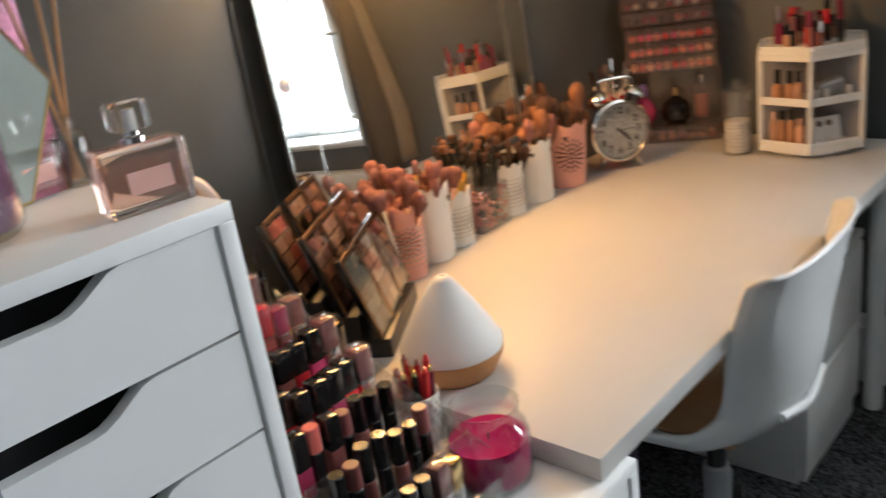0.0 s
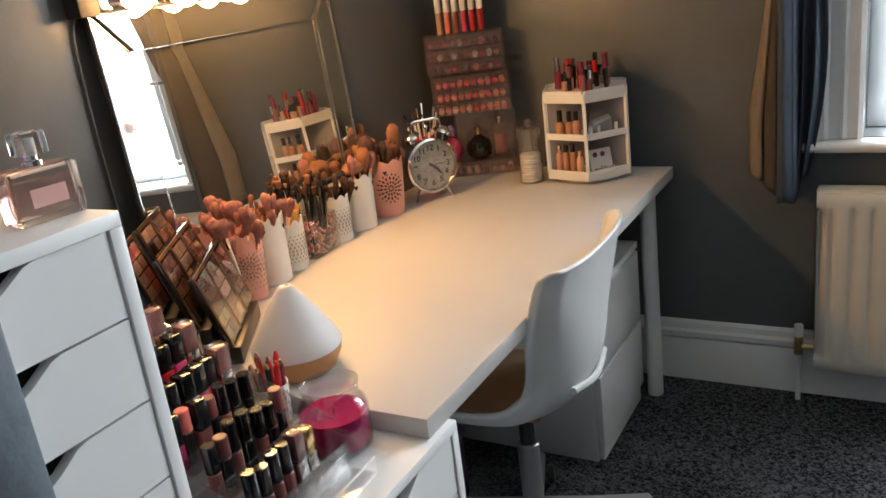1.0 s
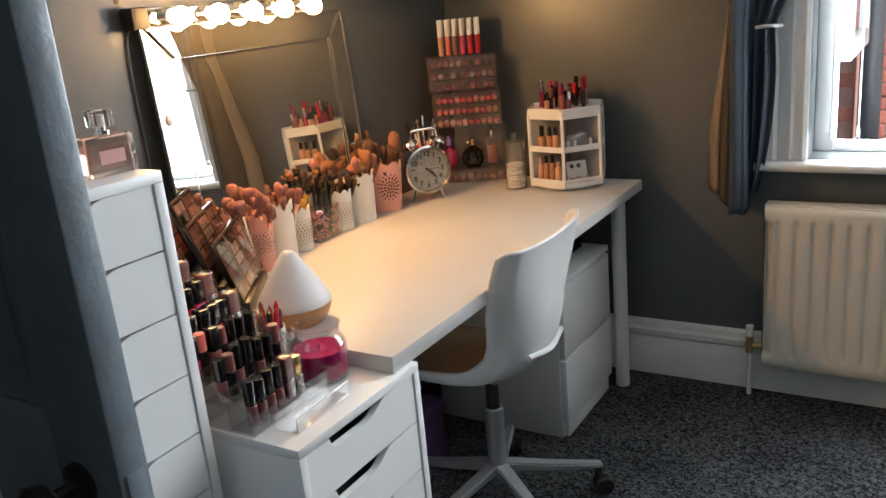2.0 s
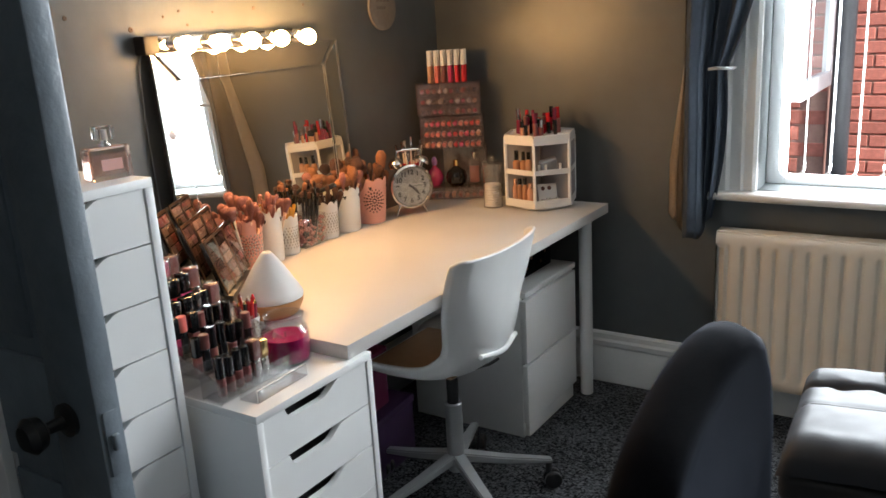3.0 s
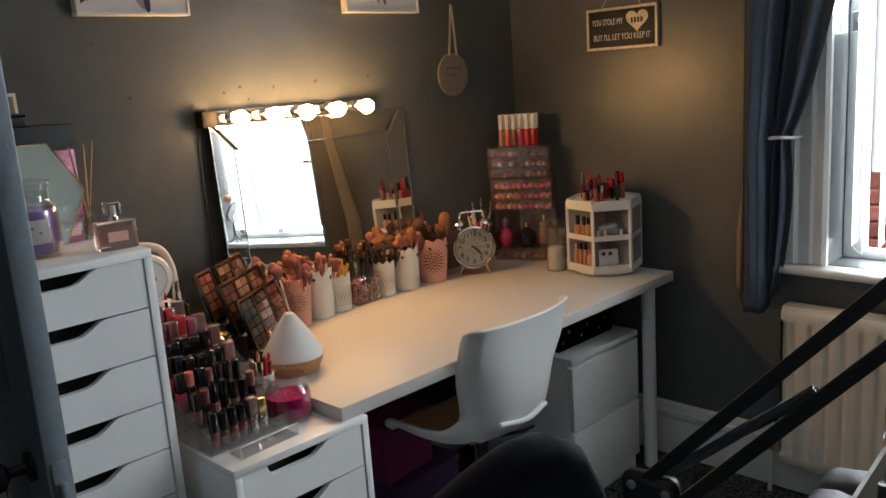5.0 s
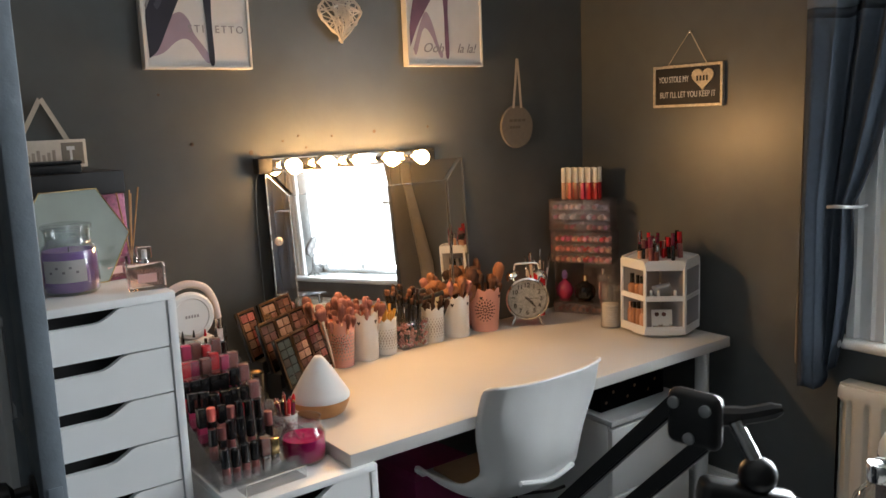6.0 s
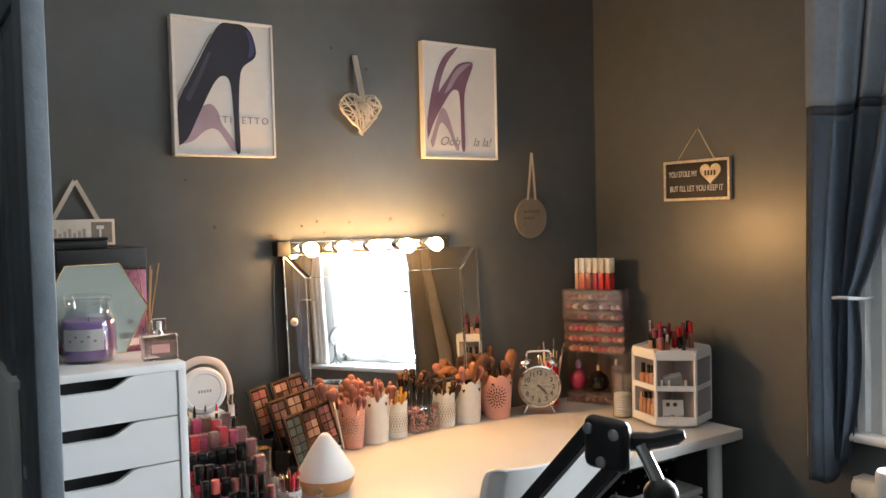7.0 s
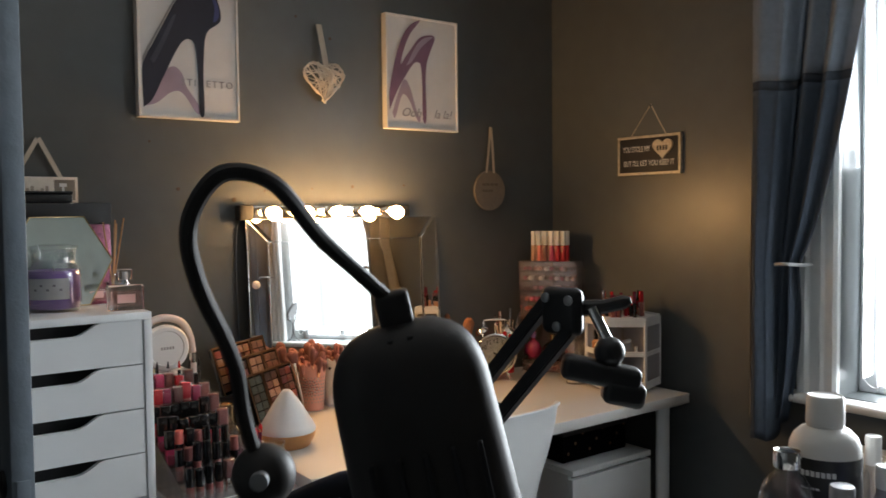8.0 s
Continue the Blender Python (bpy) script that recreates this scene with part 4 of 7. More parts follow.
for name, c in (("side_glass", [(-hw, 0), (-hw + bw, bw), (-hw + bw, hh - bw), (-hw, hh)]), ("side_glass", [(hw, 0), (hw, hh), (hw - bw, hh - bw), (hw - bw, bw)]),
                ("top_glass", [(-hw, hh), (-hw + bw, hh - bw), (hw - bw, hh - bw), (hw, hh)]), ("bottom_glass", [(-hw, 0), (hw, 0), (hw - bw, bw), (-hw + bw, bw)])):
    cy = sum(p[0] for p in c) / 4
    cz = sum(p[1] for p in c) / 4
    q = [(cy + (y - cy) * (1 - 0.004 / abs(bw)), cz + (z - cz) * 0.998) for y, z in c]
    bm = B()
    vs = []
    for y, z in q:
        out = max(abs(y) - (hw - bw), abs(z - hh / 2) - (hh / 2 - bw)) / bw
        vs.append((bm.verts.new((0.0048 - 0.0006 * max(0.0, out), y, z)), bm.verts.new((-0.0055, y, z))))
    bm.faces.new([v[0] for v in vs])
    bm.faces.new([v[1] for v in vs][::-1])
    for k in range(4):
        j = (k + 1) % 4
        bm.faces.new((vs[k][0], vs[k][1], vs[j][1], vs[j][0]))
    bmesh.ops.recalc_face_normals(bm, faces=bm.faces)
    bmesh.ops.bevel(bm, geom=[e for e in bm.edges if all(v.co.x > 0 for v in e.verts)], offset=0.0022, segments=2, affect="EDGES")
    part(name, bm, M["mirror"], vm)

inner = [(-hw + bw, bw), (hw - bw, bw), (hw - bw, hh - bw), (-hw + bw, hh - bw)]
outer_ = [(-hw, 0), (hw, 0), (hw, hh), (-hw, hh)]
# thin pale bars along the bevels draw their bright reflected lines
for loop, rr in ((inner, 0.0012), (outer_, 0.0018)):
    for k in range(4):
        bm = B()
        (ya, za), (yb, zb) = loop[k], loop[(k + 1) % 4]
        tube(bm, [(0.0046 if loop is inner else 0.0058, ya, za), (0.0046 if loop is inner else 0.0058, yb, zb)], rr, 4)
        part("bevel_edge_glint", bm, M["bevel"], vm)
for k in range(4):
    bm = B()
    (ya, za), (yb, zb) = inner[k], outer_[k]
    tube(bm, [(0.0046, ya, za), (0.0058, yb, zb)], 0.0013, 4)
    part("bevel_edge_glint", bm, M["bevel"], vm)

hk_ = tagged(new("suction_hook"), "small clear suction hook stuck on the mirror", "hook")
hk_.matrix_world = vm.matrix_world @ pose(0.0055, -0.366, 0.417, 0, 90, 0)
bm = B()
lathe(bm, [(0, 0), (0.012, 0), (0.0135, 0.002), (0.011, 0.005), (0.005, 0.008), (0.004, 0.010), (0, 0.010)], 24)
part("cup", bm, M["frosted"], hk_)
bm = B()
lathe(bm, [(0, 0.0102), (0.006, 0.0102), (0.007, 0.013), (0.005, 0.016), (0, 0.0165)], 18)
part("knob", bm, M["acrylic"], hk_)

bar = thing("mirror_light_bar", 0.0215, 0.49, 1.39, 0, "chrome light bar with five lit round bulbs", "wall lamp")
bm = B()
box(bm, 0, 0.040, -0.305, 0.310, -0.020, 0.022, 0.004)
part("bar_body", bm, M["chrome"], bar)
# end of the bar, coloured near-black for the shadow it lies in
bm = B()
box(bm, 0, 0.042, -0.352, -0.3052, -0.024, 0.024, 0.004)
part("shadowed_end_cap", bm, M["dark"], bar, "end cap with its shadow in the colour")
for k in range(5):
    y = -0.258 + 0.1185 * k
    bm = B()
    lathe(bm, [(0, 0.040), (0.021, 0.040), (0.021, 0.060), (0.017, 0.066), (0, 0.066)], 18, Matrix.Translation((0, y, 0)) @ pose(0, 0, 0, 0, 90))
    sock = part("lamp_socket", bm, M["chrome"], bar)
    bm = B()
    lathe(bm, [(0, 0), (0.011, 0.0), (0.013, 0.005), (0.020, 0.015), (0.0235, 0.026), (0.0235, 0.033), (0.019, 0.044), (0.010, 0.0505), (0, 0.052)], 20, Matrix.Translation((0.0665, y, -0.004)) @ pose(0, 0, 0, 0, 90))
    part("bulb", bm, M["bulb"], bar, "glowing round bulb", smooth=True)

# ---- things hung on the walls ----
def canvas(y0, y1, z0, z1, label, edge):
    t = thing("framed_print", W + 0.0015, (y0 + y1) / 2, z0, 0, label, "picture")
    w, h, d = (y1 - y0) / 2, z1 - z0, 0.030
    for a in ((-w, w, 0, 0.008), (-w, w, h - 0.008, h), (-w, -w + 0.008, 0.008, h - 0.008), (w - 0.008, w, 0.008, h - 0.008)):
        bm = B()
        box(bm, 0, d, *a, 0.0012, 1)
        part("frame_bar", bm, M[edge], t)
    bm = B()
    box(bm, 0.004, d - 0.005, -w + 0.0082, w - 0.0082, 0.0082, h - 0.0082)
    part("print_sheet", bm, M["paper"], t)
    return t, d - 0.005


def shape(parent, name, pts, depth0, material, w, h, th=0.0008, smooth_n=5):
    """A flat printed shape; pts in shares of the sheet, smoothed into a curve."""
    ring = curve_pts([Vector(((u - 0.5) * w, v * h, 0)) for u, v in pts + [pts[0]]], smooth_n)[:-1]
    bm = B()
    vs = [bm.verts.new(p) for p in ring]
    bmesh.ops.triangle_fill(bm, use_beauty=True, use_dissolve=False, edges=[bm.edges.new((vs[k], vs[(k + 1) % len(vs)])) for k in range(len(vs))])
    r = bmesh.ops.extrude_face_region(bm, geom=list(bm.faces))
    bmesh.ops.translate(bm, verts=[v for v in r["geom"] if isinstance(v, bmesh.types.BMVert)], vec=(0, 0, th))
    bmesh.ops.transform(bm, verts=bm.verts, matrix=Matrix.Translation((depth0, 0, 0)) @ FACE_X)
    return part(name, bm, material, parent)


p1, d1 = canvas(-0.168, 0.150, 1.680, 2.095, "framed print of a black stiletto shoe", "frame_white")
pw, ph = 0.300, 0.415
shape(p1, "shoe_shadow", [(0.04, 0.08), (0.16, 0.22), (0.24, 0.34), (0.34, 0.38), (0.42, 0.33), (0.46, 0.24), (0.56, 0.14), (0.62, 0.06), (0.56, 0.05), (0.42, 0.19), (0.30, 0.19), (0.16, 0.11)], d1 + 0.0002, M["print_shadow"], pw, ph)
shape(p1, "shoe", [(0.02, 0.07), (0.02, 0.38), (0.11, 0.51), (0.22, 0.66), (0.36, 0.85), (0.47, 0.965), (0.58, 0.985), (0.71, 0.975), (0.80, 0.92), (0.845, 0.80), (0.82, 0.735), (0.70, 0.665), (0.66, 0.56), (0.642, 0.32), (0.645, 0.05), (0.595, 0.05), (0.585, 0.30), (0.565, 0.52), (0.52, 0.585), (0.44, 0.575), (0.35, 0.48), (0.22, 0.29), (0.11, 0.13)], d1 + 0.0014, M["print_dark"], pw, ph)
shape(p1, "shoe_heel_sheen", [(0.735, 0.945), (0.785, 0.915), (0.825, 0.82), (0.81, 0.765), (0.76, 0.74), (0.775, 0.84)], d1 + 0.0026, M["print_blue"], pw, ph)
shape(p1, "shoe_vamp_sheen", [(0.10, 0.42), (0.22, 0.58), (0.33, 0.74), (0.36, 0.74), (0.26, 0.57), (0.14, 0.40)], d1 + 0.0026, M["print_glint"], pw, ph)
shape(p1, "shoe_lining", [(0.025, 0.39), (0.11, 0.52), (0.26, 0.73), (0.38, 0.885), (0.34, 0.86), (0.22, 0.70), (0.09, 0.53), (0.022, 0.43)], d1 + 0.0026, M["print_text"], pw, ph)
lettering("print_title", "STI  ETTO", 0.030, M["print_text"], p1, Matrix.Translation((d1 + 0.0012, 0.055, 0.103)) @ FACE_X, spacing=1.35, width=0.165)

p2, d2 = canvas(0.712, 1.040, 1.690, 2.105, "framed print of a purple high-heeled sandal", "frame_white")
pw2 = 0.312
shape(p2, "sandal_shadow", [(0.06, 0.14), (0.16, 0.34), (0.24, 0.44), (0.32, 0.36), (0.40, 0.18), (0.46, 0.10), (0.42, 0.08), (0.30, 0.26), (0.20, 0.30), (0.10, 0.10)], d2 + 0.0002, M["print_shadow"], pw2, ph)
shape(p2, "sandal", [(0.02, 0.16), (0.03, 0.36), (0.16, 0.54), (0.32, 0.70), (0.46, 0.82), (0.62, 0.855), (0.68, 0.83), (0.62, 0.72), (0.56, 0.60), (0.54, 0.44), (0.545, 0.10), (0.495, 0.10), (0.49, 0.40), (0.475, 0.56), (0.44, 0.60), (0.36, 0.58), (0.24, 0.46), (0.12, 0.32)], d2 + 0.0014, M["print_purple"], pw2, ph)
shape(p2, "insole", [(0.26, 0.56), (0.40, 0.74), (0.52, 0.82), (0.65, 0.842), (0.58, 0.80), (0.46, 0.72), (0.34, 0.60)], d2 + 0.0026, M["print_shadow"], pw2, ph)
shape(p2, "sandal_strap", [(0.03, 0.38), (0.10, 0.60), (0.20, 0.80), (0.32, 0.92), (0.46, 0.975), (0.42, 0.93), (0.30, 0.82), (0.20, 0.64), (0.16, 0.48), (0.10, 0.40)], d2 + 0.0026, M["print_purple"], pw2, ph)
lettering("print_title", "Ooh", 0.045, M["print_text"], p2, Matrix.Translation((d2 + 0.0012, -0.055, 0.048)) @ FACE_X, shear=0.35, width=0.085)
lettering("print_title", "la la!", 0.045, M["print_text"], p2, Matrix.Translation((d2 + 0.0012, 0.090, 0.048)) @ FACE_X, shear=0.35, width=0.085)


def strap(bm, a, b, w, th, axis):
    """A flat ribbon between two points; axis is its width direction."""
    a, b, ax = Vector(a), Vector(b), Vector(axis).normalized()
    n = (b - a).cross(ax).normalized()
    vs = []
    for p in (a, a.lerp(b, 0.5) + n * 0.0015, b):
        vs.append([bm.verts.new(p + s * ax * w / 2 + q * n * th / 2) for s, q in ((-1, -1), (1, -1), (1, 1), (-1, 1))])
    for r0, r1 in zip(vs, vs[1:]):
        for j in range(4):
            bm.faces.new((r0[j], r0[(j + 1) % 4], r1[(j + 1) % 4], r1[j]))
    bm.faces.new(vs[0][::-1])
    bm.faces.new(vs[-1])


def nail(parent, x, y, z):
    bm = B()
    lathe(bm, [(0, 0), (0.003, 0), (0.003, 0.010), (0.005, 0.011), (0.004, 0.013), (0, 0.0135)], 10, Matrix.Translation((x, y, z)) @ pose(0, 0, 0, 0, 90))
    part("nail", bm, M["chrome"], parent)


# wicker heart
ht = thing("wicker_heart", W, 0.460, 1.765, 0, "white woven wicker heart hanging from a ribbon", "ornament")
R_ = random.Random(5)
outline = []
for k in range(40):
    a = 2 * math.pi * k / 40
    hx = 16 * math.sin(a) ** 3
    hy = 13 * math.cos(a) - 5 * math.cos(2 * a) - 2 * math.cos(3 * a) - math.cos(4 * a)
    outline.append(Vector((0.026, hx * 0.0046, 0.078 + hy * 0.0046)))
for j in range(4):
    bm = B()
    tube(bm, [p + Vector((R_.uniform(-0.006, 0.010), R_.uniform(-0.003, 0.003), R_.uniform(-0.003, 0.003))) for p in outline] + [outline[0]], 0.0026, 6)
    part("rim_cane", bm, M["wicker"], ht)
for j in range(46):
    a, b2 = R_.sample(range(40), 2)
    if abs(a - b2) < 7 or abs(a - b2) > 33:
        b2 = (a + 20 + R_.randint(-8, 8)) % 40
    pa, pb = outline[a], outline[b2]
    mid = (pa + pb) / 2
    mid.x += R_.uniform(0.006, 0.020)
    if mid.z > 0.118 and abs(mid.y) < 0.02:
        continue
    bm = B()
    tube(bm, curve_pts([pa, mid, pb], 4), R_.uniform(0.0016, 0.0028), 5)
    part("cane", bm, M["wicker"], ht)
bm = B()
strap(bm, (0.014, -0.014, 0.265), (0.030, 0.004, 0.115), 0.013, 0.0012, (0, 1, 0.05))
strap(bm, (0.016, -0.008, 0.265), (0.034, 0.010, 0.115), 0.013, 0.0012, (0, 1, 0.05))
part("ribbon", bm, M["ribbon"], ht)
nail(ht, 0.0, -0.011, 0.262)

# round wooden plaque
dk = thing("round_plaque", W, 1.212, 1.388, 0, "round grey wooden plaque on a ribbon", "plaque")
bm = B()
lathe(bm, [(0, 0.004), (0.078, 0.004), (0.080, 0.006), (0.080, 0.012), (0.078, 0.014), (0, 0.014)], 40, Matrix.Translation((0, 0, 0.080)) @ pose(0, 0, 0, 0, 90))
part("disc", bm, M["plaque"], dk)
for dy, dz, w in ((0.0, 0.105, 0.085), (-0.012, 0.080, 0.055)):
    for s in range(4):
        bm = B()
        y = dy - w / 2 + w * (s + 0.5) / 4
        box(bm, 0.0142, 0.0152, y - w * 0.10, y + w * 0.10, dz - 0.006, dz + 0.004, 0.0003, 1)
        part("writing_bar", bm, M["plaque_ink"], dk)
bm = B()
strap(bm, (0.012, 0.006, 0.333), (0.014, -0.018, 0.150), 0.010, 0.001, (0, 1, 0))
strap(bm, (0.013, 0.008, 0.333), (0.015, 0.020, 0.150), 0.010, 0.001, (0, 1, 0))
part("ribbon", bm, M["ribbon"], dk)
nail(dk, 0, 0.007, 0.330)

# black sign with glitter edge
sg = thing("hanging_sign", 0.543, N, 1.517, 0, "small black slate sign with glittery frame and heart", "sign")
bm = B()
box(bm, -0.140, 0.140, -0.014, -0.003, 0.006, 0.142, 0.001)
part("board", bm, M["slate"], sg)
for a in ((-0.147, 0.147, 0.0, 0.010), (-0.147, 0.147, 0.138, 0.148), (-0.147, -0.137, 0.0102, 0.1378), (0.137, 0.147, 0.0102, 0.1378)):
    bm = B()
    box(bm, a[0], a[1], -0.0175, -0.002, a[2], a[3], 0.001, 1)
    part("frame_bar", bm, M["glitter"], sg)
lettering("sign_writing", "YOU STOLE MY", 0.030, M["paper"], sg, Matrix.Translation((-0.058, -0.0143, 0.088)) @ FACE_S, width=0.130)
lettering("sign_writing", "BUT I'LL LET YOU KEEP IT", 0.030, M["paper"], sg, Matrix.Translation((0.0, -0.0143, 0.034)) @ FACE_S, width=0.235)
bm = B()
prism(bm, [(16 * math.sin(a) ** 3 * 0.0028, (13 * math.cos(a) - 5 * math.cos(2 * a) - 2 * math.cos(3 * a) - math.cos(4 * a)) * 0.0026) for a in [2 * math.pi * k / 28 for k in range(28)]], 0, 0.006, Matrix.Translation((0.068, -0.0142, 0.098)) @ FACE_S)
hrt = part("heart", bm, M["glitter"], sg)
for k in range(4):
    bm = B()
    box(bm, 0.044 + 0.013 * k, 0.052 + 0.013 * k, -0.0215, -0.0203, 0.088, 0.106, 0.0003, 1)
    part("heart_mark", bm, M["slate"], hrt)
bm = B()
strap(bm, (0.010, -0.012, 0.262), (-0.090, -0.012, 0.140), 0.010, 0.001, (1, 0, 0.8))
strap(bm, (0.010, -0.013, 0.262), (0.085, -0.013, 0.140), 0.010, 0.001, (1, 0, -0.8))
part("ribbon", bm, M["ribbon"], sg)
bm = B()
lathe(bm, [(0, 0), (0.003, 0), (0.003, 0.014), (0.005, 0.015), (0, 0.017)], 10, Matrix.Translation((0.010, 0, 0.259)) @ pose(0, 0, 0, 90))
part("nail", bm, M["chrome"], sg)

# pale wooden plaque above the tall drawers
pq = thing("wooden_plaque", W, -0.440, 1.423, 0, "weathered white wooden plaque hung on a ribbon", "plaque")
bm = B()
box(bm, 0.003, 0.018, -0.10, 0.098, 0.0, 0.074, 0.0015)
part("board", bm, M["wicker"], pq)
bm = B()
box(bm, 0.0182, 0.0195, 0.035, 0.090, 0.008, 0.066, 0.0004, 1)
part("grey_panel", bm, M["plaque"], pq)
for k in range(9):
    bm = B()
    y = -0.088 + 0.0125 * k
    box(bm, 0.0182, 0.0192, y, y + 0.008, 0.018, 0.018 + 0.018 + 0.006 * (k % 3), 0.0003, 1)
    part("writing_bar", bm, M["faded_ink"], pq)
bm = B()
box(bm, 0.0197, 0.0207, 0.055, 0.061, 0.016, 0.050, 0.0003, 1)
box(bm, 0.0197, 0.0207, 0.048, 0.068, 0.046, 0.056, 0.0003, 1)
part("painted_motif", bm, M["paper"], pq)
bm = B()
strap(bm, (0.012, -0.003, 0.182), (0.012, -0.065, 0.070), 0.012, 0.001, (0, 1, -0.6))
strap(bm, (0.013, -0.001, 0.182), (0.013, 0.055, 0.070), 0.012, 0.001, (0, 1, 0.6))
part("ribbon", bm, M["ribbon"], pq)
nail(pq, 0, -0.002, 0.180)

# filler plugs and screw stubs left in the wall
for y, z, r in ((-0.045, 1.466, 0.006), (0.137, 1.432, 0.0075), (0.325, 1.438, 0.004), (0.582, 1.478, 0.006), (0.803, 1.485, 0.0045), (0.245, 1.462, 0.004), (0.30, 1.476, 0.004), (0.42, 1.470, 0.0035), (-0.13, 1.61, 0.004), (0.37, 2.05, 0.005), (0.50, 1.99, 0.006)):
    t = thing("screw_plug", W, y, z, 0, "old screw plug in the grey painted wall", "screw plug", "screw plugs in the wall")
    bm = B()
    lathe(bm, [(0, 0), (r, 0), (r * 0.9, 0.0015), (r * 0.4, 0.002), (r * 0.3, 0.0008), (0, 0.0008)], 10, Matrix.Translation((0.0002, 0, 0)) @ pose(0, 0, 0, 0, 90))
    part("plug", bm, M["plug"], t)
# lamp cord down the wall
cd_ = thing("power_cord", W, 0.15, 0.0, 0, "grey power cord of the mirror lights on the wall", "cord")
bm = B()
tube(bm, curve_pts([(0.008, 0.035, 1.378), (0.006, -0.004, 1.35), (0.006, -0.012, 1.22), (0.006, -0.010, 1.05), (0.006, -0.005, 0.90), (0.006, 0.0, 0.76)], 8), 0.002, 8)
part("cord", bm, M["door"], cd_)

# ---- things on the desk ----
DZ = 0.7355
RB = random.Random(11)


def pot(x, y, r, h, material, label, flare=1.0, lace=False, scallop=True):
    """Metal planter-style pot with a scalloped rim and pierced lace holes."""
    t = thing("brush_pot", x, y, DZ, 0, label, "pot", "pots along the desk")
    seg, nz = 48, 10
    bm = B()
    outer = []
    for i in range(nz + 1):
        f = i / nz
        ring = []
        for k in range(seg):
            a = 2 * math.pi * k / seg
            rr = r * (0.80 + 0.20 * f) if flare > 1 else r * (0.94 + 0.06 * f)
            z = h * f
            if scallop and f > 0.85:
                z += (f - 0.85) / 0.15 * 0.012 * abs(math.sin(a * 4.5))
            ring.append(bm.verts.new((rr * math.cos(a), rr * math.sin(a), z)))
        outer.append(ring)
    faces = []
    for i in range(nz):
        for k in range(seg):
            faces.append(bm.faces.new((outer[i][k], outer[i][(k + 1) % seg], outer[i + 1][(k + 1) % seg], outer[i + 1][k])))
    bmesh.ops.recalc_face_normals(bm, faces=bm.faces)
    bmesh.ops.solidify(bm, geom=list(bm.faces), thickness=0.0022)
    lathe(bm, [(0, 0.001), (r * 0.79, 0.001), (r * 0.79, 0.003), (0, 0.003)], 24)
    part("cup", bm, M[material], t)
    rim = r
    if lace:
        # pierced pattern: dark openings in rings round the wall, seen as a lace
        bm = B()
        for ring_z, n, s in ((0.20, 24, 0.0020), (0.28, 24, 0.0025), (0.36, 24, 0.0030), (0.44, 24, 0.0034), (0.52, 24, 0.0034), (0.60, 24, 0.0030), (0.68, 24, 0.0025), (0.76, 24, 0.0020)):
            for k in range(n):
                a = 2 * math.pi * (k + 0.5 * (round(ring_z * 10) % 2)) / n
                rr = (r * (0.80 + 0.20 * ring_z) if flare > 1 else r * (0.94 + 0.06 * ring_z)) + 0.0003
                prism(bm, [(0, -s * 1.5), (s, 0), (0, s * 1.5), (-s, 0)], 0, 0.0010, Matrix.Rotation(a, 4, "Z") @ Matrix.Translation((rr, 0, h * ring_z)) @ FACE_X)
        tagged(part("lace_cutwork", bm, M["lace_gap"], t), kind="stuff")
    else:
        for k in range(5):
            bm = B()
            a = 2 * math.pi * (k + 0.3) / 5
            prism(bm, [(0, -0.008), (0.006, 0.002), (0.004, 0.006), (0, 0.003), (-0.004, 0.006), (-0.006, 0.002)], 0, 0.001, Matrix.Rotation(a, 4, "Z") @ Matrix.Translation((rim * 0.992 + 0.0008, 0, h * 0.86)) @ FACE_X)
            part("heart_opening", bm, M["dark"], t)
    return t


def medallion(t, ang, r, h, size, key="plaque"):
    """Pierced flower: rings of petal-shaped openings on the pot's wall."""
    bm = B()
    for ring, n, s in ((0.18, 8, 0.10), (0.42, 12, 0.13), (0.70, 16, 0.14), (0.95, 18, 0.10)):
        for k in range(n):
            a = 2 * math.pi * k / n
            u, v = ring * size * math.cos(a), ring * size * math.sin(a)
            aa = radians(ang) + u / r
            s2 = s * size
            rr = r * (0.80 + 0.20 * min(1, (h + v) / 0.16)) + 0.0006
            ca, sa = math.cos(a), math.sin(a)
            prism(bm, [(p * ca - q * sa, p * sa + q * ca) for p, q in ((-s2, 0), (0, -s2 * 0.6), (s2, 0), (0, s2 * 0.6))], 0, 0.001, Matrix.Rotation(aa, 4, "Z") @ Matrix.Translation((rr, 0, h + v)) @ FACE_X)
    tagged(part("pierced_flower", bm, M[key], t), kind="stuff")


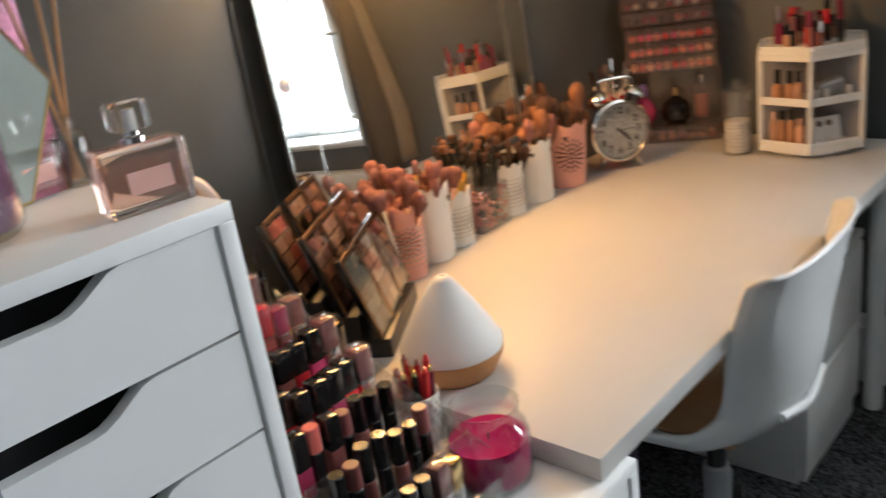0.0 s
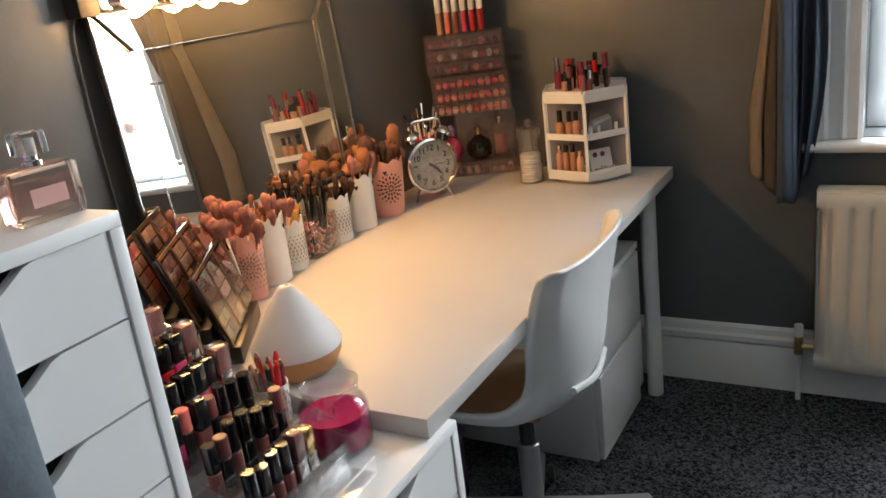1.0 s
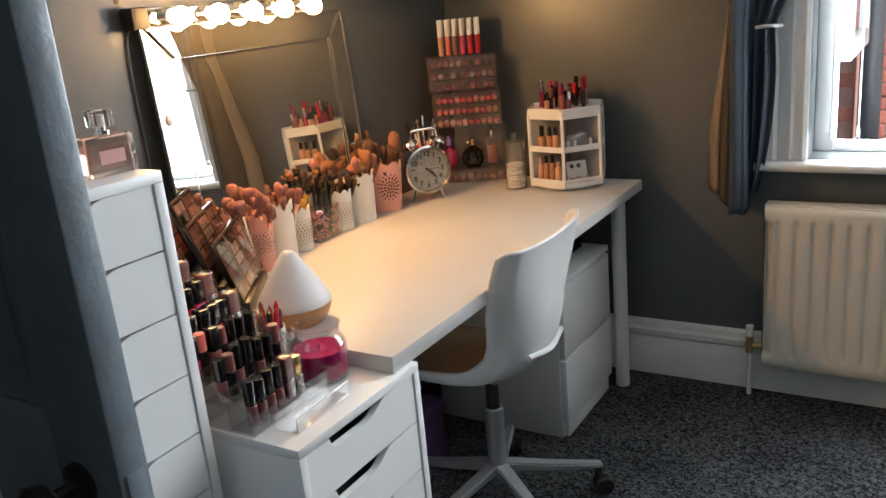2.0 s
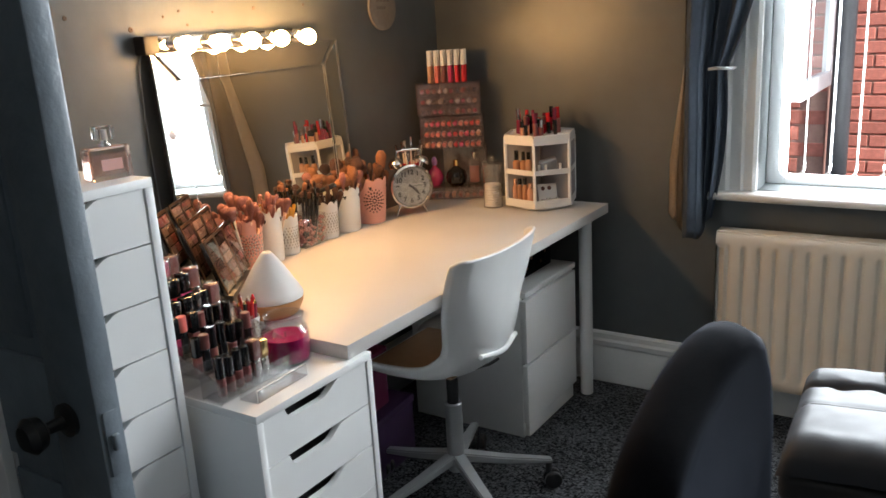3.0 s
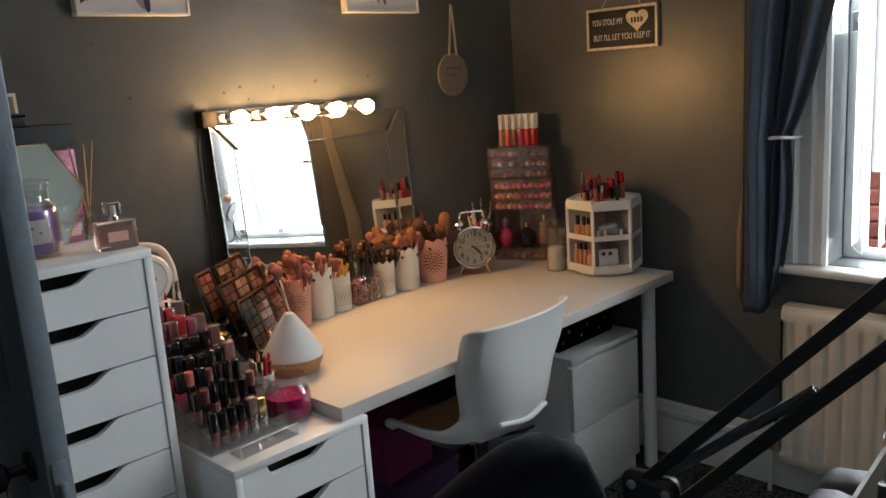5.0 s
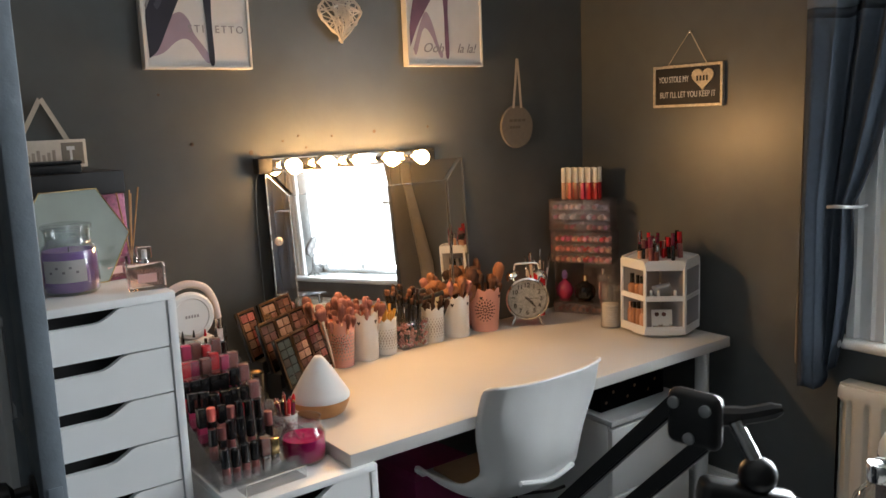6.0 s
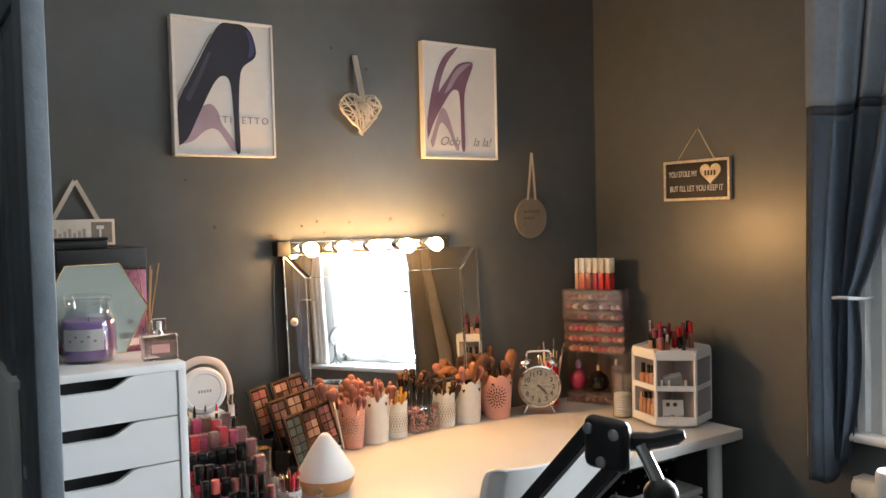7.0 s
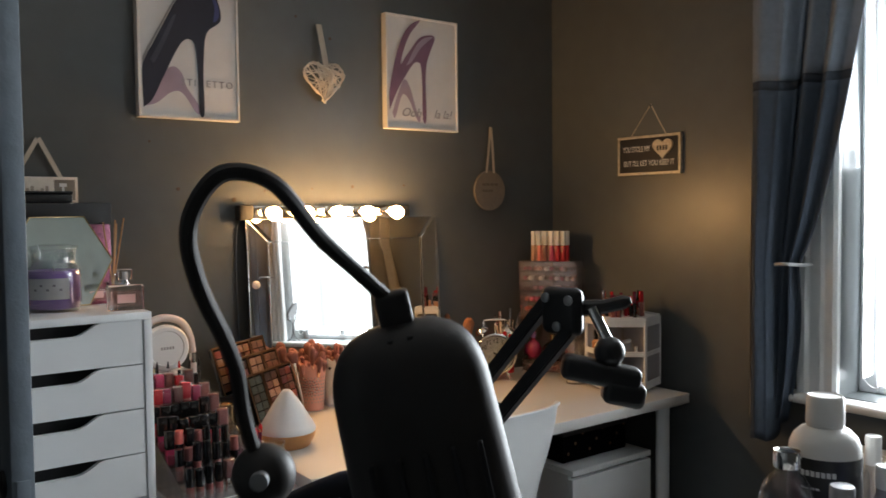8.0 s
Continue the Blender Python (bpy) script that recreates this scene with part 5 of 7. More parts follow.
def brush(x, y, z0, lean, ang, length, head, kind, hair, ferrule, handle):
    """Make-up brush standing in a pot: handle, ferrule and bristle head."""
    t = thing("makeup_brush", x, y, z0, 0, {"pink": "make-up brush with dusty pink bristles standing in a pot", "brown": "make-up brush with dark brown bristles standing in a pot", "tan": "make-up brush with fluffy tan bristles standing in a pot"}[kind], "brush", "make-up brushes in the pots")
    t.matrix_world = Matrix.Translation((x, y, z0)) @ Matrix.Rotation(radians(ang), 4, "Z") @ Matrix.Rotation(radians(lean), 4, "Y")
    bm = B()
    lathe(bm, [(0, 0), (0.0025, 0), (0.0042, length * 0.5), (0.0036, length * 0.78), (0, length * 0.78)], 8)
    part("handle", bm, M[handle], t)
    bm = B()
    lathe(bm, [(0.0038, length * 0.77), (0.0048, length * 0.82), (0.0060, length * 0.93), (0.0052, length * 0.93)], 10)
    part("ferrule", bm, M[ferrule], t)
    bm = B()
    w, l = head
    z = length * 0.91
    prof_b = [(0.0, 0.0055), (0.20, w * 0.46 + 0.0012), (0.42, w * 0.68), (0.64, w * 0.86), (0.76, w * 0.90), (0.88, w * 0.74), (0.965, w * 0.40)]
    lathe(bm, [(0, z)] + [(r_ * 0.94, z + l * f * 0.97) for f, r_ in prof_b] + [(0, z + l * 0.96)], 14)
    for v in bm.verts:
        v.co += 0.16 * w * Vector((noise.noise(v.co * 160 + t.location * 50), noise.noise(v.co * 160 + t.location * 50 + Vector((7, 0, 0))), noise.noise(v.co * 160 + t.location * 50 + Vector((0, 9, 0)))))
    if w > 0.006:
        for k in range(int(30 + 2600 * w)):
            a = RB.uniform(0, 2 * math.pi)
            q = math.sqrt(RB.random())
            d = Vector((math.cos(a), math.sin(a), 0))
            side_ = Vector((-math.sin(a), math.cos(a), 0)) * RB.uniform(0.0007, 0.0014)
            end = 1.04 - 0.34 * q ** 3 + RB.uniform(-0.06, 0.05)
            rim_ = w * q * RB.uniform(0.92, 1.10)
            p0 = d * 0.0045 * q + Vector((0, 0, z + l * 0.05))
            p1 = d * (rim_ * 0.78 + 0.001) + Vector((0, 0, z + l * 0.48))
            p2 = d * rim_ + Vector((RB.uniform(-1, 1), RB.uniform(-1, 1), 0)) * w * 0.06 + Vector((0, 0, z + l * end))
            va = [bm.verts.new(p0 - side_), bm.verts.new(p0 + side_), bm.verts.new(p1 + side_), bm.verts.new(p1 - side_), bm.verts.new(p2)]
            bm.faces.new((va[0], va[1], va[2], va[3]))
            bm.faces.new((va[3], va[2], va[4]))
    bmesh.ops.scale(bm, verts=bm.verts, vec=(1, RB.uniform(0.45, 0.85), 1))
    part("bristles", bm, M[hair], t, smooth=True)
    return t


pots = [
    (0.125, 0.352, 0.046, 0.145, "pot_pink", "pink pierced metal pot full of brushes", 2, True, "pink", 15, 0.019),
    (0.105, 0.450, 0.048, 0.150, "pot_white", "white scalloped pot full of pink brushes", 1, False, "pink", 22, 0.017),
    (0.102, 0.535, 0.038, 0.112, "pot_white", "white lace-pierced pot of yellow-handled brushes", 1, True, "yellow", 14, 0.009),
    (0.088, 0.742, 0.040, 0.112, "pot_white", "white lace-pierced pot of dark brushes", 1, True, "brown", 18, 0.013),
    (0.088, 0.845, 0.050, 0.140, "pot_white", "white scalloped pot full of brushes", 1, False, "mixed", 18, 0.020),
    (0.098, 0.972, 0.060, 0.150, "pot_pink", "pink pot pierced with a flower pattern", 2, False, "tan", 17, 0.024),
]
for x, y, r, h, mt, lb, fl, lace, kind, n, hw_ in pots:
    p = pot(x, y, r, h, mt, lb, fl, lace)
    if mt == "pot_pink":
        medallion(p, -38, r, h * 0.55, r * 0.70, "brush_pink" if lace else "brush_brown")
    for k in range(n):
        a = 360 * k / n + RB.uniform(-15, 15)
        q = r * RB.uniform(0.05, 0.42)
        px, py = x + q * math.cos(radians(a)), y + q * math.sin(radians(a))
        lean = RB.uniform(2, 17)
        if kind == "pink":
            hk, hair, fer, han = "pink", "brush_pink", "rose_gold", "handle_white"
        elif kind == "yellow":
            hk, hair, fer, han = ("brown", "brush_brown", "gold", "handle_yellow")
        elif kind == "brown":
            hk, hair, fer, han = "brown", "brush_brown", "black_gloss", "black"
        elif kind == "mixed":
            hk, hair, fer, han = (("tan", "brush_tan", "gold", "black"), ("pink", "brush_pink", "rose_gold", "handle_white"))[k % 2]
        else:
            hk, hair, fer, han = (("tan", "brush_tan", "gold", "black"), ("brown", "brush_brown", "gold", "black"))[k % 3 == 0]
        wv = hw_ * RB.choice((0.45, 0.6, 0.7, 0.85, 1.0, 1.25))
        ln = h + RB.uniform(-0.030, 0.034)
        if kind == "yellow":
            # these stand handle up
            t = brush(px, py, DZ + 0.004, lean * 0.8, a, h + RB.uniform(0.03, 0.06), (0.004, 0.006), hk, "handle_yellow", "handle_yellow", "handle_yellow")
        else:
            brush(px, py, DZ + 0.004, lean, a, ln, (wv * 0.94, wv * RB.uniform(2.7, 3.5)), hk, hair, fer, han)

# clear bag of pink beads with dark brushes
gb = thing("bead_box", 0.095, 0.640, DZ, 3, "clear box of pink glitter beads holding brushes", "box")
bm = B()
box(bm, -0.034, 0.034, -0.056, 0.056, 0.0, 0.098, 0.004)
part("case", bm, M["acrylic"], gb)
bm = B()
for k in range(260):
    c = Vector((RB.uniform(-0.029, 0.029), RB.uniform(-0.050, 0.050), RB.uniform(0.007, 0.085)))
    bmesh.ops.create_icosphere(bm, subdivisions=1, radius=RB.uniform(0.004, 0.0065), matrix=Matrix.Translation(c))
tagged(part("beads", bm, M["bead_pink"], gb, "pink glass beads", smooth=True), kind="stuff")
for k in range(20):
    x, y = 0.095 + RB.uniform(-0.020, 0.020), 0.640 + RB.uniform(-0.042, 0.042)
    w = RB.uniform(0.005, 0.011)
    brush(x, y, DZ + 0.02, RB.uniform(0, 10), RB.uniform(0, 360), RB.uniform(0.135, 0.185), (w, w * 2.6), "brown", RB.choice(["brush_brown", "brush_brown", "brush_tan"]), "black_gloss", "black")

# oil diffuser
df = thing("oil_diffuser", 0.466, 0.090, DZ, 0, "white cone oil diffuser on a wooden base", "diffuser")
bm = B()
lathe(bm, [(0, 0), (0.058, 0), (0.064, 0.004), (0.077, 0.030), (0.079, 0.042), (0.077, 0.043), (0, 0.043)], 40)
part("wooden_base", bm, M["wood"], df)
bm = B()
lathe(bm, [(0.079, 0.0432), (0.0795, 0.050), (0.075, 0.060), (0.040, 0.118), (0.016, 0.152), (0.010, 0.158), (0.004, 0.158), (0.003, 0.154), (0, 0.154)], 48)
part("cone", bm, M["diffuser_white"], df, smooth=True)

# big tan powder brushes lying across the pots
for x, y, z, an in ((0.105, 0.800, 0.905, 84), (0.085, 0.905, 0.918, 97)):
    t = tagged(new("makeup_brush"), "large fluffy tan powder brush lying across the pots", "brush", "make-up brushes in the pots")
    t.matrix_world = Matrix.Translation((x, y, z)) @ Matrix.Rotation(radians(an), 4, "Z") @ Matrix.Rotation(radians(84), 4, "Y")
    bm = B()
    lathe(bm, [(0, -0.02), (0.010, -0.02), (0.022, 0.01), (0.027, 0.035), (0.022, 0.060), (0.010, 0.072), (0, 0.074)], 16)
    bmesh.ops.scale(bm, verts=bm.verts, vec=(0.75, 1, 1))
    part("bristles", bm, M["brush_tan"], t, smooth=True)
    bm = B()
    lathe(bm, [(0, -0.13), (0.005, -0.13), (0.008, -0.06), (0.010, -0.021), (0, -0.021)], 12)
    part("handle", bm, M["black"], t)

# twin-bell alarm clock
ck = tagged(new("alarm_clock"), "chrome twin-bell alarm clock with silver glitter dial", "clock")
ck.matrix_world = pose(0.168, 1.118, DZ, 0, 0, -36)
CC = 0.104
face = Matrix.Translation((0, 0, CC)) @ pose(0, 0, 0, 0, 90)
bm = B()
lathe(bm, [(0, -0.028), (0.060, -0.028), (0.074, -0.018), (0.0765, 0.012), (0.080, 0.016), (0.080, 0.022), (0.074, 0.026), (0.070, 0.020), (0.0695, 0.014)], 48, face)
part("case", bm, M["chrome"], ck)
bm = B()
lathe(bm, [(0, 0.010), (0.0695, 0.010), (0.0695, 0.0125), (0, 0.0125)], 48, face)
part("dial", bm, M["clockface"], ck, "silver glitter dial")
bm = B()
lathe(bm, [(0, 0.0195), (0.0695, 0.0195), (0.0695, 0.0205), (0, 0.0205)], 40, face)
part("glass", bm, M["watch_glass"], ck)
for k in range(1, 13):
    a = radians(90 - 30 * k)
    lettering("numeral", str(k), 0.0235, M["slate"], ck, Matrix.Translation((0.0127, 0.052 * math.cos(a), CC + 0.052 * math.sin(a) - 0.0082)) @ FACE_X, depth=0.0004, bold=0.0007)
for ang, ln, w in ((-46, 0.050, 0.0065), (-40, 0.034, 0.0080), (2, 0.052, 0.0018)):
    bm = B()
    a = radians(ang)
    prism(bm, [(-0.010, -w / 2), (ln * 0.7, -w / 2), (ln, 0), (ln * 0.7, w / 2), (-0.010, w / 2)], 0, 0.0006, Matrix.Translation((0.0137, 0, CC)) @ FACE_X @ Matrix.Rotation(a, 4, "Z"))
    part("clock_hand", bm, M["slate"], ck)
for s in (-1, 1):
    bm = B()
    lathe(bm, [(0, 0.020), (0.012, 0.018), (0.024, 0.010), (0.029, 0.0), (0.030, -0.004), (0.027, -0.004), (0.0, -0.002)], 24, Matrix.Translation((0, s * 0.052, CC + 0.086)) @ pose(0, 0, 0, -s * 32))
    part("bell", bm, M["chrome"], ck)
    bm = B()
    tube(bm, [(0, s * 0.044, CC + 0.062), (0, s * 0.054, CC + 0.086)], 0.004, 8)
    part("bell_post", bm, M["chrome"], ck)
    bm = B()
    tube(bm, [(0, s * 0.040, CC - 0.066), (0.004, s * 0.058, 0.0)], [0.0055, 0.003], 8)
    part("foot", bm, M["chrome"], ck)
bm = B()
tube(bm, curve_pts([(0, -0.046, CC + 0.098), (0, -0.044, CC + 0.120), (0, -0.034, CC + 0.130), (0, 0.034, CC + 0.130), (0, 0.044, CC + 0.120), (0, 0.046, CC + 0.098)], 5), 0.0045, 8)
part("carry_handle", bm, M["chrome"], ck)
bm = B()
tube(bm, [(0, 0, CC + 0.076), (0, 0, CC + 0.110)], 0.003, 8)
bmesh.ops.create_icosphere(bm, subdivisions=2, radius=0.007, matrix=Matrix.Translation((0, 0, CC + 0.112)))
part("hammer", bm, M["chrome"], ck)

# small pot of fine brushes behind the clock
fp = thing("pencil_cup", 0.075, 1.262, DZ, 0, "red cup of thin eye brushes behind the clock", "cup")
bm = B()
lathe(bm, [(0, 0), (0.026, 0), (0.031, 0.16), (0.029, 0.16), (0.024, 0.004), (0, 0.004)], 24)
part("cup", bm, M["red"], fp)
for k in range(9):
    a = 40 * k
    q = 0.013
    brush(0.075 + q * math.cos(radians(a)), 1.262 + q * math.sin(radians(a)), DZ + 0.006, 5 + 3 * (k % 3), a, 0.225 + 0.014 * (k % 4), (0.003, 0.010), "brown", "brush_brown", "chrome", "handle_white")

# acrylic drawer tower, turned across the corner
tw = tagged(new("acrylic_tower"), "pink-tinted clear acrylic drawer tower full of make-up", "organiser")
tw.matrix_world = pose(0.182, 1.383, DZ, 0, 0, 28)
lip_keys = ["magenta", "coral", "nude", "red", "peach", "plum"]


def acrylic_tier(parent, x0, x1, y0, y1, z0, z1, drawers, seed):
    r = random.Random(seed)
    bm = B()
    for b_ in ((x0, x0 + 0.003, y0, y1, z0, z1), (x1 - 0.003, x1, y0, y1, z0, z1), (x0 + 0.003, x1 - 0.003, y1 - 0.003, y1, z0, z1), (x0 + 0.003, x1 - 0.003, y0, y1 - 0.003, z1 - 0.003, z1)):
        box(bm, *b_, 0.0006, 1)
    tier = part("tier_case", bm, M["smoke"], parent)
    hgt = (z1 - z0 - 0.004) / drawers
    for d in range(drawers):
        zz = z0 + hgt * d
        bm = B()
        box(bm, x0 + 0.005, x1 - 0.005, y0 + 0.001, y0 + 0.004, zz + 0.002, zz + hgt - 0.002, 0.0006, 1)
        box(bm, x0 + 0.005, x1 - 0.005, y0 + 0.004, y1 - 0.006, zz + 0.001, zz + 0.003)
        dr = part("drawer", bm, M["smoke"], tier)
        bm = B()
        lathe(bm, [(0, 0), (0.005, 0), (0.006, 0.006), (0.004, 0.010), (0, 0.010)], 12, Matrix.Translation(((x0 + x1) / 2, y0 + 0.001, zz + hgt / 2)) @ pose(0, 0, 0, 90))
        part("knob", bm, M["acrylic"], tier)
    return hgt


def filler(parent, x0, x1, y, z, n, hgt, seed, keys):
    """A row of lipstick ends lying in a drawer, facing out."""
    r = random.Random(seed)
    for k in range(n):
        x = x0 + (x1 - x0) * (k + 0.5) / n
        t = thing("lipstick", 0, 0, 0, 0, "lipstick lying end-on in an acrylic drawer", "lipstick", "lipsticks in the drawers")
        t.matrix_world = parent.matrix_world @ Matrix.Translation((x, y, z))
        rad = min(hgt * 0.36, 0.0085)
        bm = B()
        lathe(bm, [(0, 0.0), (rad * 0.8, 0.0), (rad, 0.002), (rad, 0.045), (0, 0.045)], 10, pose(0, 0, rad, 90) @ Matrix.Scale(-1, 4, (0, 0, 1)))
        part("tube", bm, M[r.choice(keys)], t)


TX = 0.122
h1 = acrylic_tier(tw, -TX, TX, 0.0, 0.098, 0.326, 0.447, 3, 1)
h2 = acrylic_tier(tw, -TX + 0.008, TX + 0.008, -0.008, 0.098, 0.200, 0.324, 3, 2)
h3 = acrylic_tier(tw, -TX + 0.020, TX + 0.015, -0.020, 0.098, 0.003, 0.052, 1, 3)
bm = B()
for b_ in ((-TX + 0.020, -TX + 0.024, 0.0, 0.098, 0.053, 0.199), (TX + 0.011, TX + 0.015, 0.0, 0.098, 0.053, 0.199), (-TX + 0.024, TX + 0.011, 0.094, 0.098, 0.053, 0.199)):
    box(bm, *b_, 0.0006, 1)
part("open_shelf", bm, M["smoke"], tw)
for d in range(3):
    filler(tw, -TX + 0.012, TX - 0.012, 0.012, 0.330 + h1 * d, 10, h1, 20 + d, ["nude", "plum", "plum", "grey_metal", "rose_gold", "black_gloss"])
    filler(tw, -TX + 0.020, TX - 0.004, 0.006, 0.204 + h2 * d, 10, h2, 30 + d, ["coral", "magenta", "coral", "coral", "peach", "red"])
filler(tw, -TX + 0.03, TX, -0.004, 0.008, 8, 0.03, 41, ["peach", "nude", "rose_gold"])

# perfumes on the tower's shelf
def on_tower(t, x, y, z, rz=0):
    t.matrix_world = tw.matrix_world @ pose(x, y, z, 0, 0, rz)


pf = tagged(new("perfume_bottle"), "round magenta perfume bottle on the acrylic shelf", "perfume bottle")
on_tower(pf, -0.070, 0.03, 0.0532)
bm = B()
lathe(bm, [(0, 0), (0.020, 0), (0.032, 0.018), (0.034, 0.036), (0.024, 0.058), (0.010, 0.070), (0.008, 0.078), (0, 0.078)], 24)
part("bottle", bm, M["magenta"], pf)
bm = B()
lathe(bm, [(0, 0.0785), (0.009, 0.0785), (0.012, 0.096), (0.006, 0.110), (0, 0.112)], 16)
part("stopper", bm, M["purple_wax"], pf)
pf = tagged(new("perfume_bottle"), "round black perfume bottle on the acrylic shelf", "perfume bottle")
on_tower(pf, 0.015, 0.02, 0.0532)
bm = B()
lathe(bm, [(0, 0), (0.026, 0), (0.038, 0.012), (0.042, 0.032), (0.036, 0.054), (0.016, 0.068), (0.010, 0.074), (0, 0.074)], 28)
part("bottle", bm, M["black_gloss"], pf)
bm = B()
cyl(bm, 0.010, 0.0745, 0.098, 16)
part("cap", bm, M["gold"], pf)
pf = tagged(new("perfume_bottle"), "tall rose perfume bottle on the acrylic shelf", "perfume bottle")
on_tower(pf, 0.085, 0.03, 0.0532)
bm = B()
box(bm, -0.022, 0.022, -0.012, 0.012, 0, 0.100, 0.004)
part("bottle", bm, M["pink_glass"], pf)
bm = B()
box(bm, -0.018, 0.018, -0.008, 0.008, 0.006, 0.070, 0.003)
part("liquid", bm, M["nude"], pf)
bm = B()
cyl(bm, 0.008, 0.1005, 0.124, 14)
part("cap", bm, M["chrome"], pf)

# upright lip glosses on the tower
gloss_cols = ["peach", "coral", "nude", "magenta", "red", "red"]
for row in range(2):
    for k in range(6):
        t = tagged(new("lip_gloss"), "square lip gloss with white cap standing on the tower", "lip gloss", "lip glosses on the tower")
        on_tower(t, -0.068 + 0.0255 * k + 0.005 * row, 0.030 + 0.035 * row, 0.4475)
        bm = B()
        box(bm, -0.0070, 0.0070, -0.0070, 0.0070, 0, 0.062, 0.0015)
        part("body", bm, M[gloss_cols[k]], t)
        bm = B()
        box(bm, -0.0073, 0.0073, -0.0073, 0.0073, 0.0625, 0.120, 0.0015)
        part("cap", bm, M["pot_white"], t)

# cotton jar
cj = thing("cotton_jar", 0.398, 1.318, DZ, 0, "clear acrylic jar half full of cotton pads", "jar")
bm = B()
lathe(bm, [(0, 0), (0.036, 0), (0.036, 0.160), (0.034, 0.160), (0.034, 0.003), (0, 0.003)], 32)
part("jar", bm, M["acrylic"], cj)
bm = B()
lathe(bm, [(0, 0.161), (0.037, 0.161), (0.037, 0.166), (0.010, 0.168), (0.006, 0.172), (0.011, 0.180), (0.008, 0.189), (0, 0.190)], 28)
part("lid", bm, M["acrylic"], cj)
for k in range(9):
    bm = B()
    z = 0.0035 + 0.0092 * k
    cyl(bm, 0.0315, z, z + 0.009, 22, Matrix.Translation((RB.uniform(-0.0015, 0.0015), RB.uniform(-0.0015, 0.0015), 0)), 0.003)
    part("cotton_pad", bm, M["cotton"], cj)

# hexagonal white carousel
hx = tagged(new("makeup_carousel"), "white hexagonal two-shelf make-up carousel", "organiser")
hx.matrix_world = pose(0.552, 1.405, DZ, 0, 0, -73)
HR = 0.137


def hexa(r, z0, z1, bm):
    return prism(bm, [(r * math.cos(math.pi / 3 * k), r * math.sin(math.pi / 3 * k)) for k in range(6)], z0, z1)


bm = B()
lathe(bm, [(0, 0), (0.10, 0), (0.10, 0.012), (0, 0.012)], 32)
part("turntable", bm, M["plastic_white"], hx)
for nm, z0, z1 in (("base", 0.0125, 0.030), ("shelf", 0.130, 0.138), ("top_tray", 0.250, 0.262)):
    part(nm, hexa(HR, z0, z1, B()), M["plastic_white"], hx)
for k in range(6):
    m = Matrix.Rotation(math.pi / 3 * k, 4, "Z")
    bm = B()
    box(bm, 0.012, HR - 0.001, -0.002, 0.002, 0.0302, 0.1298, m=m)
    part("divider", bm, M["frosted"], hx)
    bm = B()
    box(bm, 0.012, HR - 0.001, -0.002, 0.002, 0.1382, 0.2498, m=m)
    part("divider", bm, M["frosted"], hx)
    bm = B()
    box(bm, HR - 0.010, HR, -0.005, 0.005, 0.0302, 0.2498, 0.001, 1, m)
    part("post", bm, M["plastic_white"], hx)
    ap = HR * math.cos(math.pi / 6)
    m2 = Matrix.Rotation(math.pi / 3 * (k + 0.5), 4, "Z")
    hwid = HR / 2 - 0.006
    for z0, z1 in ((0.0302, 0.040), (0.1382, 0.148), (0.236, 0.2498), (0.2622, 0.270)):
        bm = B()
        box(bm, ap - 0.005, ap - 0.001, -hwid, hwid, z0, z1, 0.0006, 1, m2)
        part("lip", bm, M["plastic_white"], hx)
# the closed sides toward the window and the wall
for k in (1, 2, 3):
    m2 = Matrix.Rotation(math.pi / 3 * (k + 0.5), 4, "Z")
    bm = B()
    box(bm, HR * math.cos(math.pi / 6) - 0.0045, HR * math.cos(math.pi / 6) - 0.0012, -HR / 2 + 0.006, HR / 2 - 0.006, 0.041, 0.235, m=m2)
    part("side_panel", bm, M["frosted"], hx)


def bottle(t, r, h, mat_body, cap_r, cap_h, mat_cap, m=None):
    bm = B()
    lathe(bm, [(0, 0), (r * 0.92, 0), (r, 0.003), (r, h * 0.82), (r * 0.7, h * 0.95), (cap_r * 0.8, h), (0, h)], 18)
    part("bottle", bm, M[mat_body], t)
    bm = B()
    cyl(bm, cap_r, h + 0.0005, h + cap_h, 14)
    part("cap", bm, M[mat_cap], t)
    return t


def on_hex(name, label, cat, sector, u, v, z, group=""):
    """A thing in a compartment: sector angle, distance along its edge, depth in from it."""
    t = tagged(new(name), label, cat, group)
    m2 = Matrix.Rotation(math.pi / 3 * (sector + 0.5), 4, "Z")
    t.matrix_world = hx.matrix_world @ m2 @ Matrix.Translation((HR * 0.866 - v, u, z))
    return t


for u, r, h, mb, ch_ in ((-0.038, 0.010, 0.058, "peach", 0.022), (-0.016, 0.010, 0.060, "amber", 0.022), (0.008, 0.010, 0.062, "amber", 0.024), (0.032, 0.011, 0.050, "peach", 0.018)):
    bottle(on_hex("foundation_bottle", "amber foundation bottle with dark cap in the carousel", "bottle", 5, u, 0.020, 0.0305, "bottles in the carousel"), r, h, mb, r * 0.7, ch_, "black_gloss" if mb == "amber" else "rose_gold")
for u, r, h, mb, ch_ in ((-0.030, 0.014, 0.040, "amber", 0.034), (0.002, 0.012, 0.042, "amber", 0.030), (0.026, 0.012, 0.046, "peach", 0.026)):
    bottle(on_hex("serum_bottle", "amber serum bottle with black dropper in the carousel", "bottle", 5, u, 0.022, 0.1385, "bottles in the carousel"), r, h, mb, r * 0.55, ch_, "black_gloss")
t = on_hex("compact_case", "grey see-through compact leaning in the carousel", "compact", 0, 0.0, 0.030, 0.1385)
bm = B()
